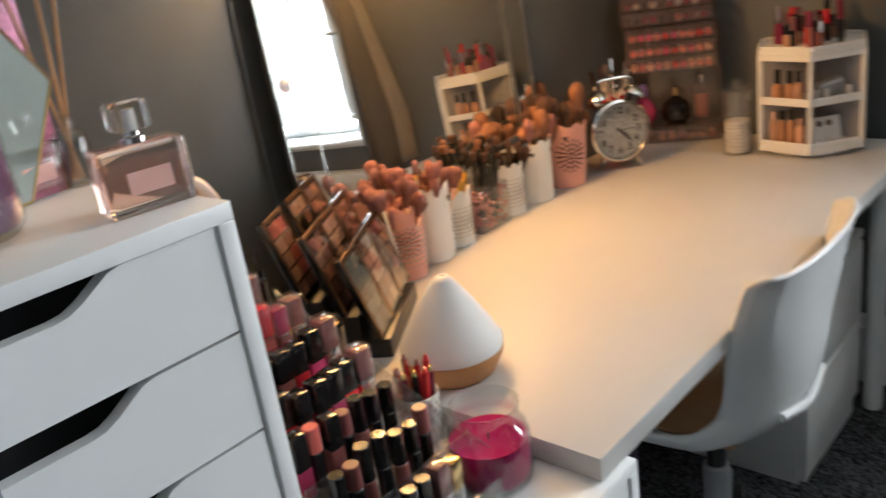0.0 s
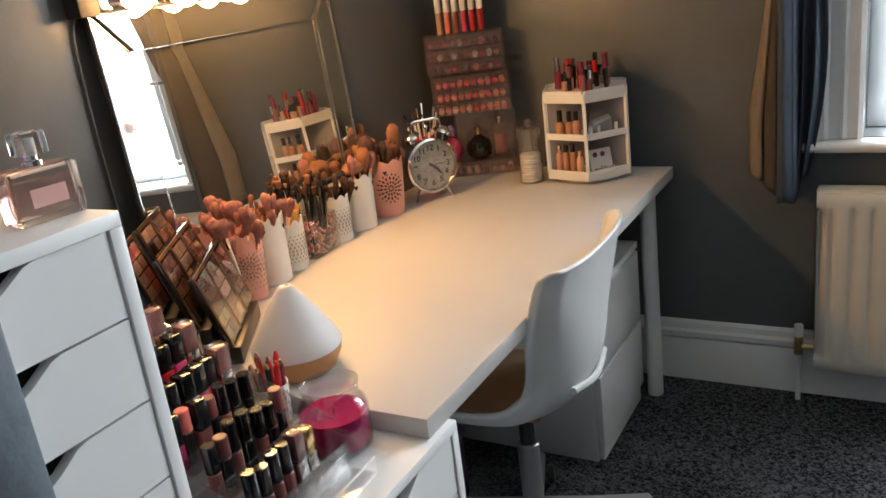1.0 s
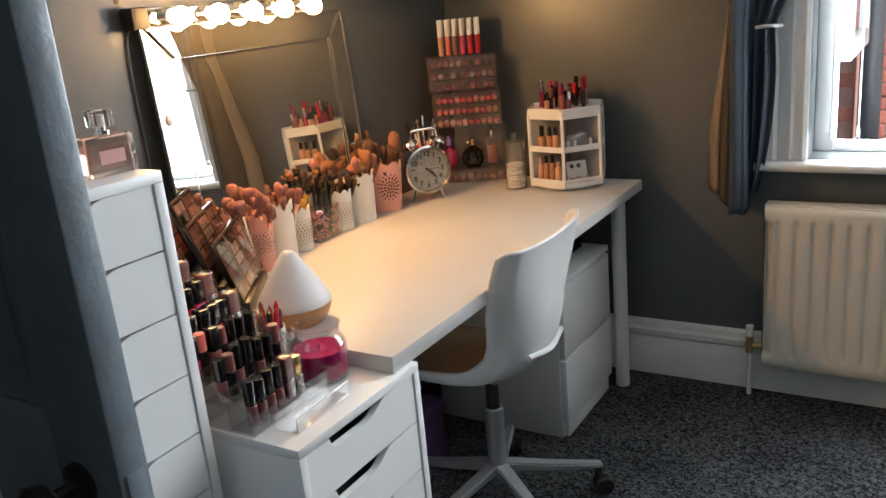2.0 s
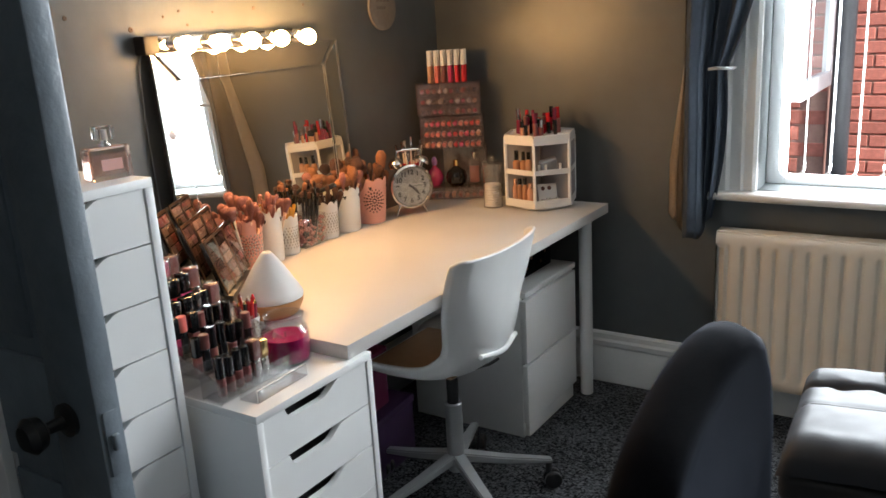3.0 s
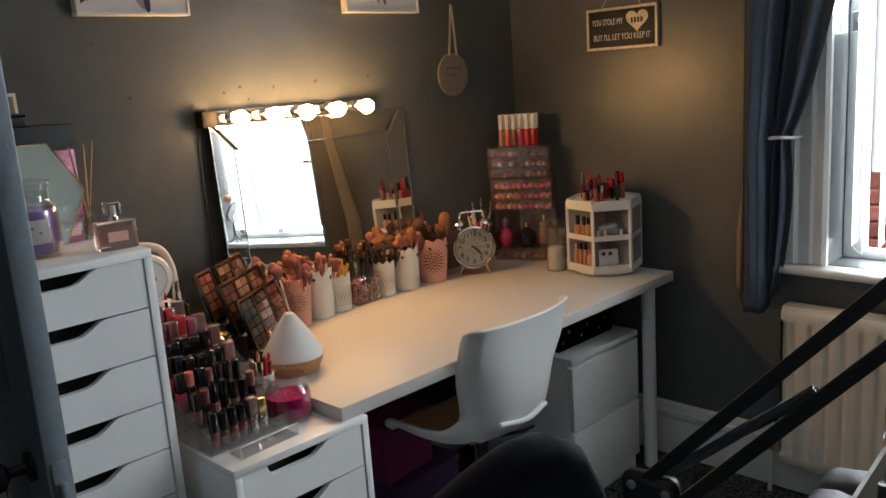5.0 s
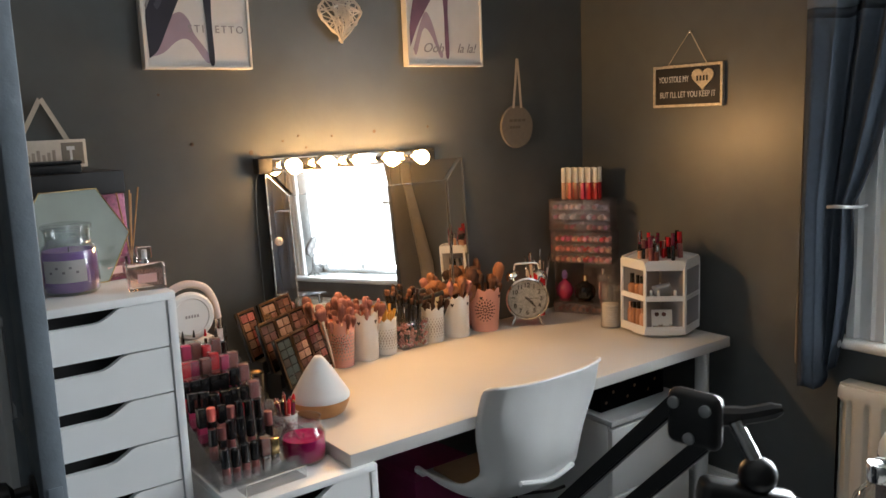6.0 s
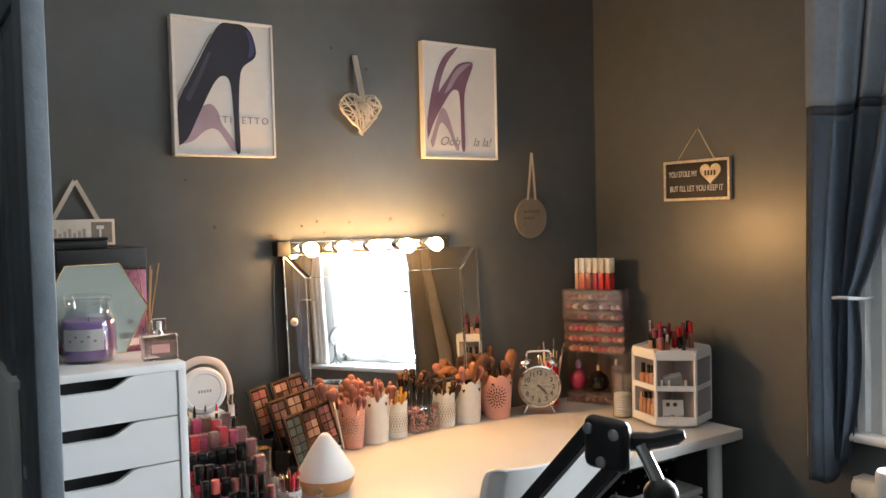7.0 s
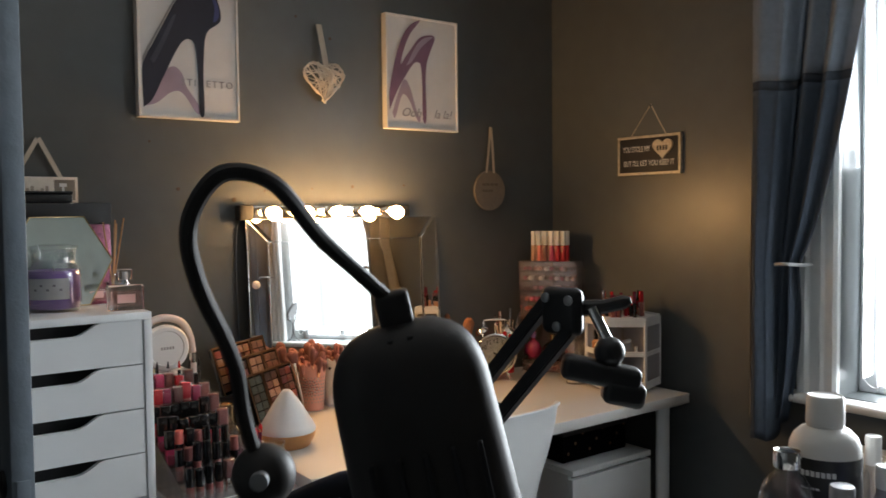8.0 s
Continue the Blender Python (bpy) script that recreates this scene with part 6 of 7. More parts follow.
box(bm, -0.012, 0.012, -0.032, 0.030, 0, 0.045, 0.006, 3, pose(0, 0, 0.004, 14, 18, 0))
part("case", bm, M["grey_metal"], t)
for u in (-0.045, -0.02, 0.035):
    t = on_hex("applicator", "small white applicator cap in the carousel", "cap", 0, u, 0.012, 0.1385, "caps in the carousel")
    bm = B()
    cyl(bm, 0.005, 0, 0.028, 12)
    part("cap", bm, M["pot_white"], t)
t = on_hex("stencil_card", "pale cosmetics card with round holes in the carousel", "card", 0, 0.0, 0.032, 0.0305)
bm = B()
box(bm, -0.0015, 0.0015, -0.040, 0.030, 0.001, 0.062, 0.0005, 1, pose(0, 0, 0, 0, -14, 0))
part("card", bm, M["pot_white"], t)
for u in (-0.022, 0.002):
    bm = B()
    lathe(bm, [(0, 0), (0.0075, 0), (0.0075, 0.001), (0, 0.001)], 14, pose(0, 0, 0, 0, -14, 0) @ Matrix.Translation((0.0017, u, 0.046)) @ pose(0, 0, 0, 0, 90))
    part("printed_disc", bm, M["pan_dark"], t)
for k in range(4):
    t = on_hex("cosmetic_tub", "small clear cosmetics tub in the carousel", "tub", 0, -0.03 + 0.018 * k, 0.014, 0.0305, "tubs in the carousel")
    bm = B()
    cyl(bm, 0.008, 0, 0.012 + 0.004 * (k % 2), 14)
    part("tub", bm, M["chrome"], t)
# lip sticks and pencils standing in the top tray
for k in range(34):
    a, q = RB.uniform(0, 6.28), 0.085 * math.sqrt(RB.random())
    key = RB.choice(["red", "nude", "black_gloss", "black_gloss", "black_gloss", "plum", "plum", "nude", "peach"])
    t = tagged(new("lip_crayon"), "lip colour tube standing in the carousel tray", "lip colour", "lip colours in the top tray")
    t.matrix_world = hx.matrix_world @ Matrix.Translation((q * math.cos(a), q * math.sin(a), 0.2622)) @ Matrix.Rotation(RB.uniform(-0.06, 0.06), 4, "X")
    h = RB.uniform(0.045, 0.098)
    r = RB.uniform(0.006, 0.009)
    bm = B()
    cyl(bm, r, 0, h * 0.55, 12)
    part("tube", bm, M[key], t)
    bm = B()
    cyl(bm, r * 0.96, h * 0.55 + 0.0003, h, 12)
    part("cap", bm, M[RB.choice(["black_gloss", "black_gloss", "black_gloss", "plum", "red", "nude", "chrome"])], t)

# ---- palettes in a rack ----
def palette(x, y, z, w, h, cols, rows_, warm, label, lean=27, az=36):
    t = tagged(new("eyeshadow_palette"), label, "palette", "palettes in the rack")
    t.matrix_world = Matrix.Translation((x, y, z)) @ Matrix.Rotation(radians(az), 4, "Z") @ Matrix.Rotation(radians(-lean), 4, "Y")
    bm = B()
    box(bm, -0.006, 0.006, -w / 2, w / 2, 0, h, 0.0015)
    part("case", bm, M["black_gloss"], t)
    for a in ((-w / 2, w / 2, h - 0.006, h + 0.001), (-w / 2, -w / 2 + 0.005, 0, h - 0.0062), (w / 2 - 0.005, w / 2, 0, h - 0.0062)):
        bm = B()
        box(bm, 0.0062, 0.0085, *a, 0.0005, 1)
        part("rim", bm, M["bronze"], t)
    pwid, phei = (w - 0.016) / cols, (h - 0.018) / rows_
    for i in range(cols):
        for j in range(rows_):
            bm = B()
            y0, z0 = -w / 2 + 0.008 + pwid * i, 0.008 + phei * j
            box(bm, 0.0061, 0.0072, y0 + 0.0015, y0 + pwid - 0.0015, z0 + 0.0015, z0 + phei - 0.0015, 0.0004, 1)
            key = RB.choice(warm)
            part("pan", bm, M[key], t)
    bm = B()
    box(bm, 0.0087, 0.0092, -w / 2 + 0.006, w / 2 - 0.006, 0.004, h - 0.008)
    part("cover_glass", bm, M["glass"], t)
    return t


AZ, LEAN = 33, 18
wd = Vector((-math.sin(radians(AZ)), math.cos(radians(AZ)), 0))
WARM = ["pan_warm", "pan_warm", "pan_dark", "nude"]
for c, offs in (((0.266, 0.166, 0.772), ((-0.084, ["pan_teal", "pan_teal", "pan_dark"], "teal and grey"), (0.0, ["pan_warm", "pan_dark", "peach"], "brown"), (0.084, ["nude", "coral", "pan_warm"], "rosy"))),
                ((0.222, 0.138, 0.815), ((-0.084, WARM, "warm brown"), (0.0, ["pan_dark", "pan_warm", "peach"], "bronze"), (0.084, ["nude", "pan_warm"], "dusky pink"))),
                ((0.178, 0.108, 0.850), ((-0.100, ["pan_warm", "coral", "peach"], "copper"), (0.012, ["gold", "pan_warm", "peach"], "golden"), (0.094, ["pan_warm", "pan_dark"], "brown")))):
    for o, keys, word in offs:
        q = Vector(c) + wd * o
        palette(q.x, q.y, q.z, 0.083, 0.145, 2, 5, keys, "open eyeshadow palette with " + word + " pans", LEAN, AZ)
rk = tagged(new("palette_rack"), "black stepped rack holding the palettes", "rack")
rk.matrix_world = pose(0.222, 0.138, DZ, 0, 0, AZ)
for k, (zz, dx, y0, y1) in enumerate(((0.034, 0.046, -0.12, 0.112), (0.077, 0.0, -0.12, 0.12), (0.112, -0.052, -0.13, 0.13))):
    bm = B()
    box(bm, dx - 0.024, dx + 0.024, y0, y1, 0.0, zz, 0.003)
    part("step", bm, M["black"], rk)
# stray brush resting on the palettes
brush(0.165, 0.300, DZ + 0.012, 13, -80, 0.175, (0.024, 0.046), "tan", "brush_pink", "chrome", "handle_white")

# ---- things on the low drawers ----
LZ = 0.7005
org = thing("lipstick_stand", 0.485, -0.170, LZ, 0, "clear acrylic stepped stand full of lipsticks", "organiser")
row_x = [0.660, 0.605, 0.545, 0.485, 0.425, 0.362, 0.302]
row_top = [0.787, 0.828, 0.852, 0.872, 0.898, 0.925, 0.948]
for i, (x, zt) in enumerate(zip(row_x, row_top)):
    base = max(0.004, zt - LZ - 0.082)
    bm = B()
    lx = x - 0.485
    box(bm, lx - 0.028, lx + 0.026, -0.118, 0.098, base - 0.003, base, 0.0006, 1)
    box(bm, lx + 0.026, lx + 0.0285, -0.118, 0.098, 0.0, base + 0.030, 0.0006, 1)
    part("step", bm, M["acrylic"], org)
for y in (-0.1205, 0.0985):
    bm = B()
    prism(bm, [(-0.21, 0.0), (0.205, 0.0), (0.205, 0.045), (-0.21, 0.205)], 0, 0.0022, Matrix(((1, 0, 0, 0), (0, 0, 1, y), (0, 1, 0, 0), (0, 0, 0, 1))))
    part("side_wall", bm, M["acrylic"], org)
# loose clear lid lying in front
ld = thing("acrylic_tray", 0.722, -0.175, LZ, 3, "clear acrylic tray edge lying empty in front of the lipsticks", "tray")
bm = B()
box(bm, -0.022, 0.028, -0.080, 0.072, 0.0005, 0.003, 0.0006, 1)
box(bm, 0.0255, 0.028, -0.080, 0.072, 0.003, 0.028, 0.0006, 1)
box(bm, -0.022, -0.0195, -0.080, 0.072, 0.003, 0.028, 0.0006, 1)
part("tray", bm, M["acrylic"], ld)
# white tube painted in as the glint on the clear rim
bm = B()
tube(bm, [(0.0268, -0.080, 0.004), (0.0268, -0.080, 0.0285), (0.0268, 0.072, 0.0285)], 0.0012, 6)
part("edge_glint", bm, M["pot_white"], ld)


def lip(x, y, z, h, kind, r=0.0095):
    """One of the lip colours: square or round body with its cap."""
    body, cap, sq, lab, frac = kind
    t = thing("lipstick", x, y, z, RB.uniform(-6, 6), lab, "lipstick", "lipsticks in the stand")
    bm = B()
    if sq:
        box(bm, -r, r, -r, r, 0, h * frac, 0.0016)
    else:
        cyl(bm, r, 0, h * frac, 14)
    part("body", bm, M[body], t)
    bm = B()
    if sq:
        box(bm, -r * 1.04, r * 1.04, -r * 1.04, r * 1.04, h * frac + 0.0003, h, 0.0018)
    else:
        cyl(bm, r * 1.04, h * frac + 0.0003, h, 14)
    c = part("cap", bm, M[cap], t)
    if sq and cap in ("magenta", "red", "nude"):
        bm = B()
        box(bm, -r * 1.20, r * 1.20, -r * 1.20, r * 1.20, h * frac - 0.004, h + 0.004, 0.0018)
        part("clear_cover", bm, M["acrylic"], c)
    return t


L_ = {
    "blk": ("nude", "black_gloss", True, "square lip gloss with a black cap", 0.46),
    "blkred": ("red", "black_gloss", True, "red square lip gloss with a black cap", 0.45),
    "blkpink": ("magenta", "black_gloss", True, "pink square lip gloss with a black cap", 0.45),
    "rnd": ("nude", "black_gloss", False, "round lip gloss with a black cap", 0.45),
    "nude": ("black_gloss", "nude", False, "black tube with a nude lip colour top", 0.58),
    "rosy": ("black_gloss", "coral", False, "black tube with a coral lip colour top", 0.58),
    "pk": ("nude", "magenta", True, "clear-topped pink lipstick in the stand", 0.5),
    "cor": ("coral", "red", True, "clear-topped red lipstick in the stand", 0.5),
    "gold": ("chrome", "gold", True, "lipstick in a gold case", 0.5),
    "slv": ("chrome", "nude", True, "lipstick in a silver case", 0.5),
    "black": ("black_gloss", "black_gloss", False, "all black lipstick tube in the stand", 0.5),
}
plan = [
    ["rnd", "rnd", "rnd", "rnd", "slv", "gold"],
    ["rnd", "nude", "rnd", "black", "rnd", "black", "nude"],
    ["blkpink", "rosy", "blk", "nude", "rnd", "black", "black"],
    ["blkpink", "blkred", "blk", "blkred", "blkpink", "blkred", "slv"],
    ["blkred", "blkpink", "blkred", "blk", "blkred", "blkpink", "slv"],
    ["pk", "cor", "pk", "slv", "cor", "pk", "slv"],
    ["black", "slv", "pk", "slv", "cor", "slv", "black"],
]
for i, names in enumerate(plan):
    n = len(names)
    for k, nm in enumerate(names):
        y = -0.274 + (0.165 if i in (1, 2) else 0.186) * (k + 0.3) / n + RB.uniform(-0.002, 0.002)
        if i == 0:
            y = -0.262 + 0.0245 * k
        z = LZ + max(0.004, row_top[i] - LZ - 0.082) + 0.0003
        h = row_top[i] - z + RB.uniform(-0.008, 0.006)
        r = 0.0112 if L_[nm][2] and i > 2 else 0.0098
        lip(row_x[i] + RB.uniform(-0.004, 0.004), y, z, h, L_[nm], r)
# eyeliners and brushes poking up behind the lipsticks
for k in range(7):
    t = thing("eyeliner_pencil", 0.262 + RB.uniform(-0.015, 0.02), -0.260 + 0.028 * k, LZ, 0, "black eyeliner pencil standing behind the lipsticks", "eyeliner", "eyeliners behind the stand")
    bm = B()
    tube(bm, [(0, 0, 0.0), (0.004, 0.004, 0.235 + 0.02 * RB.random())], [0.006, 0.0045], 10)
    part("barrel", bm, M["black_gloss"], t)
    bm = B()
    tube(bm, [(0.004, 0.004, 0.256), (0.0045, 0.0045, 0.275)], [0.0042, 0.0015], 10)
    part("tip", bm, M[RB.choice(["black", "red", "chrome"])], t)
# cream pot with black lid
t = thing("cream_jar", 0.345, -0.045, LZ, 0, "tall black cosmetics jar with a pale lid top", "jar")
bm = B()
cyl(bm, 0.027, 0, 0.150, 24)
part("jar", bm, M["black_gloss"], t)
bm = B()
lathe(bm, [(0, 0.1502), (0.020, 0.1502), (0.020, 0.152), (0.016, 0.153), (0, 0.153)], 24)
part("lid_disc", bm, M["gold"], t)
t = thing("cream_jar", 0.375, -0.090, LZ, 0, "small clear cosmetics jar with a gold lid", "jar")
bm = B()
cyl(bm, 0.016, 0, 0.135, 20)
part("jar", bm, M["peach"], t)
bm = B()
cyl(bm, 0.017, 0.1355, 0.155, 20)
part("lid", bm, M["gold"], t)

# lace pot of lip pencils
t = thing("lace_pot", 0.505, -0.034, LZ, 0, "small white lace-pierced pot of lip pencils", "pot")
bm = B()
lathe(bm, [(0, 0), (0.026, 0), (0.031, 0.074), (0.029, 0.074), (0.0245, 0.003), (0, 0.003)], 30)
part("cup", bm, M["pot_white"], t)
bm = B()
for ring in range(6):
    for k in range(16):
        a = 2 * math.pi * (k + 0.5 * (ring % 2)) / 16
        zz = 0.012 + 0.010 * ring
        s = 0.0030
        prism(bm, [(0, -s * 1.3), (s, 0), (0, s * 1.3), (-s, 0)], 0, 0.0008, Matrix.Rotation(a, 4, "Z") @ Matrix.Translation((0.026 + 0.005 * zz / 0.074 + 0.0003, 0, zz)) @ FACE_X)
tagged(part("lace_cutwork", bm, M["lace_gap"], t), kind="stuff")
for k in range(9):
    a = 40 * k
    t = thing("lip_pencil", 0.505 + 0.014 * math.cos(radians(a)), -0.034 + 0.014 * math.sin(radians(a)), LZ + 0.004, a, "lip pencil standing in the lace pot", "lip pencil", "lip pencils in the lace pot")
    hh_ = 0.088 + 0.028 * RB.random()
    bm = B()
    tube(bm, [(0, 0, 0), (0.010, 0, hh_)], 0.0052, 10)
    part("barrel", bm, M[RB.choice(["plum", "black_gloss", "rose_gold", "red"])], t)
    bm = B()
    tube(bm, [(0.0101, 0, hh_ + 0.0003), (0.0105, 0, hh_ + 0.008)], [0.0045, 0.002], 10)
    part("tip", bm, M[RB.choice(["red", "gold", "nude"])], t)


# ---- candles ----
def jar_candle(x, y, z, r, h, wax, wax_h, label, lid, tag):
    t = thing("jar_candle", x, y, z, 0, label, "candle")
    bm = B()
    lathe(bm, [(0, 0), (r * 0.86, 0), (r * 0.97, h * 0.05), (r, h * 0.16), (r, h * 0.60), (r * 0.95, h * 0.70), (r * 0.80, h * 0.79), (r * 0.78, h * 0.84), (r * 0.82, h * 0.97), (r * 0.84, h),
               (r * 0.80, h), (r * 0.77, h * 0.95), (r * 0.74, h * 0.83), (r * 0.76, h * 0.77), (r * 0.90, h * 0.69), (r * 0.955, h * 0.60), (r * 0.955, h * 0.16), (r * 0.90, h * 0.05), (0, h * 0.045)], 40)
    part("glass_jar", bm, M["glass"], t, smooth=True)
    bm = B()
    lathe(bm, [(0, h * 0.05), (r * 0.89, h * 0.055), (r * 0.945, h * 0.16), (r * 0.945, min(wax_h, h * 0.6)), (r * 0.90, wax_h), (r * 0.6, wax_h - 0.004), (0, wax_h - 0.005)], 36)
    part("wax", bm, M[wax], t)
    bm = B()
    tube(bm, [(0, 0, wax_h - 0.006), (0.001, 0, wax_h + 0.006)], 0.0012, 6)
    part("wick", bm, M["black"], t)
    if lid:
        bm = B()
        lathe(bm, [(0, h + 0.0005), (r * 0.86, h + 0.0005), (r * 0.88, h + 0.004), (r * 0.86, h + 0.010), (r * 0.5, h + 0.014), (0, h + 0.014)], 36)
        part("glass_lid", bm, M["glass"], t, smooth=True)
    if tag:
        bm = B()
        n = 10
        vs = []
        for k in range(n + 1):
            a = radians(-25 - 45 + 90 * k / n)
            vs.append([bm.verts.new(((r + 0.0006) * math.cos(a), (r + 0.0006) * math.sin(a), zz)) for zz in (h * 0.22, h * 0.56)])
        for p_, q_ in zip(vs, vs[1:]):
            bm.faces.new((p_[0], q_[0], q_[1], p_[1]))
        bmesh.ops.solidify(bm, geom=list(bm.faces), thickness=0.0004)
        lab = part("paper_label", bm, M["paper"], t)
        for k in range(5):
            bm = B()
            a = radians(-25 - 26 + 13 * k)
            box(bm, r + 0.0012, r + 0.0018, -0.003, 0.003, h * 0.36 + 0.010 * (k % 2), h * 0.36 + 0.010 * (k % 2) + 0.005, m=Matrix.Rotation(a, 4, "Z"))
            part("printed_mark", bm, M["print_text"], lab)
    return t


jar_candle(0.647, -0.056, LZ, 0.054, 0.108, "pink_wax", 0.060, "magenta candle burnt down in an open glass jar", False, False)

# ---- things on the tall drawers ----
TZ = 1.1652
jar_candle(0.472, -0.505, TZ, 0.060, 0.142, "purple_wax", 0.096, "lilac candle in a lidded glass jar with paper label", True, True)


def square_perfume(x, y, rz, s, label):
    t = thing("perfume_bottle", x, y, TZ, rz, label, "perfume bottle")
    bm = B()
    box(bm, -0.020 * s, 0.020 * s, -0.044 * s, 0.044 * s, 0, 0.066 * s, 0.006 * s, 3)
    part("bottle", bm, M["cut_glass"], t)
    bm = B()
    box(bm, -0.015 * s, 0.015 * s, -0.037 * s, 0.037 * s, 0.010 * s, 0.050 * s, 0.004 * s, 2)
    part("perfume", bm, M["perfume"], t)
    bm = B()
    lathe(bm, [(0, 0.0662 * s), (0.013 * s, 0.0662 * s), (0.013 * s, 0.072 * s), (0.008 * s, 0.073 * s), (0.008 * s, 0.078 * s), (0, 0.078 * s)], 20)
    part("collar", bm, M["chrome"], t)
    bm = B()
    box(bm, -0.016 * s, 0.016 * s, -0.017 * s, 0.017 * s, 0.0785 * s, 0.106 * s, 0.003, 2)
    cap = part("cap", bm, M["cut_glass"], t, "clear faceted cap")
    bm = B()
    cyl(bm, 0.006 * s, 0.079 * s, 0.098 * s, 12)
    part("atomiser", bm, M["plastic_white"], cap)
    bm = B()
    box(bm, 0.0202 * s, 0.0208 * s, -0.022 * s, 0.022 * s, 0.020 * s, 0.042 * s)
    part("label", bm, M["pale_pink"], t)
    return t


square_perfume(0.570, -0.372, -8, 0.91, "square pink glass perfume bottle with clear cap")
square_perfume(0.385, -0.395, 10, 0.80, "smaller pink glass perfume bottle with clear cap")
square_perfume(0.430, -0.605, 0, 0.60, "small amber pink perfume bottle beside the candle")

# hexagonal mirror with a gold rim, standing
hm = tagged(new("hexagon_mirror"), "hexagonal mirror with thin gold rim standing upright", "mirror")
hm.matrix_world = pose(0.405, -0.475, TZ + 0.1105, 0, -6, 8)
HXR = 0.128
pts6 = [(HXR * math.cos(math.pi / 3 * k), HXR * 0.985 * math.sin(math.pi / 3 * k)) for k in range(6)]
bm = B()
prism(bm, pts6, -0.004, 0.0, FACE_X)
part("glass", bm, M["pale_mirror"], hm)
bm = B()
tube(bm, [(0.0, y, z) for y, z in pts6 + [pts6[0]]], 0.0016, 8)
part("gold_rim", bm, M["gold"], hm)
bm = B()
tube(bm, [(-0.004, 0, 0.05), (-0.055, 0, -0.110)], 0.003, 8)
part("strut", bm, M["gold"], hm)

bb = thing("gift_box", 0.275, -0.445, TZ, 4, "sequin-patterned gift box with a black lid", "box")
bm = B()
box(bm, -0.065, 0.065, -0.105, 0.105, 0, 0.200, 0.003)
part("body", bm, M["sequin"], bb)
bm = B()
box(bm, -0.068, 0.068, -0.108, 0.108, 0.2005, 0.255, 0.003)
part("lid", bm, M["slate"], bb, "matt black lid")
bk = thing("flat_case", 0.265, -0.500, TZ + 0.2555, -4, "flat black cosmetics case lying on the gift box", "case")
bm = B()
box(bm, -0.055, 0.055, -0.080, 0.080, 0, 0.020, 0.004)
part("body", bm, M["black"], bk)
bm = B()
box(bm, -0.056, 0.056, -0.081, 0.081, 0.0205, 0.029, 0.003)
part("lid", bm, M["black_gloss"], bk)
rd = thing("reed_diffuser", 0.385, -0.348, TZ, 0, "small glass reed diffuser with orange sticks", "diffuser")
bm = B()
lathe(bm, [(0, 0), (0.020, 0), (0.020, 0.050), (0.009, 0.062), (0.009, 0.075), (0.007, 0.075), (0.007, 0.060), (0.017, 0.048), (0.017, 0.003), (0, 0.003)], 24)
part("bottle", bm, M["glass"], rd)
for dx, dy, h in ((0.004, 0.018, 0.215), (-0.002, -0.012, 0.205), (0.006, 0.004, 0.21), (-0.006, 0.010, 0.20)):
    bm = B()
    tube(bm, [(-dx * 0.6, -dy * 0.3, 0.006), (dx * 2.0, dy * 1.6, h)], 0.0022, 6)
    part("reed", bm, M["wood"], rd)

# white hair-tool stand tucked behind the drawers
hd = thing("foot_spa_hose", 0.205, -0.151, 0.0, 0, "white curved hose and round disc of a small appliance", "appliance")
bm = B()
box(bm, -0.05, 0.05, -0.055, 0.055, LZ, 0.945, 0.02, 3)
part("base_body", bm, M["plastic_white"], hd)
bm = B()
lathe(bm, [(0, -0.012), (0.060, -0.012), (0.066, -0.006), (0.066, 0.006), (0.060, 0.012), (0.050, 0.013), (0.048, 0.010), (0, 0.010)], 36, Matrix.Translation((0.030, -0.018, 1.010)) @ pose(0, 0, 0, 0, 90))
part("disc", bm, M["plastic_white"], hd)
for k in range(5):
    bm = B()
    box(bm, 0.0402, 0.0408, -0.034 + 0.008 * k, -0.029 + 0.008 * k, 1.006, 1.014)
    part("maker_mark", bm, M["print_text"], hd)
bm = B()
tube(bm, curve_pts([(0.0, -0.090, 1.02), (0.0, -0.075, 1.065), (0.0, -0.020, 1.092), (0.0, 0.036, 1.078), (0.0, 0.062, 1.035), (0.0, 0.070, 0.985)], 6), 0.011, 12)
part("hose", bm, M["hose"], hd)
bm = B()
tube(bm, [(0.0, 0.070, 0.984), (0.0, 0.0705, 0.955)], 0.0125, 14)
part("ferrule", bm, M["chrome"], hd)
bm = B()
tube(bm, [(0.0, 0.0705, 0.954), (0.0, 0.070, 0.715)], 0.011, 12)
part("hose_end", bm, M["hose"], hd)

# ---- under the desk ----
for z, sx, sy, key, lb in ((0.0, 0.13, 0.15, "purple_box", "purple storage box on the carpet under the desk"), (0.215, 0.10, 0.11, "pink_box", "magenta storage box stacked under the desk")):
    t = thing("storage_box", 0.26, 0.55 if z else 0.60, z, 5, lb, "box")
    bm = B()
    box(bm, -sx, sx, -sy, sy, 0.0005, 0.185 if z == 0 else 0.17, 0.006)
    part("body", bm, M[key], t)
    bm = B()
    box(bm, -sx - 0.004, sx + 0.004, -sy - 0.004, sy + 0.004, 0.1855 if z == 0 else 0.1705, 0.214 if z == 0 else 0.20, 0.006)
    part("lid", bm, M[key], t)

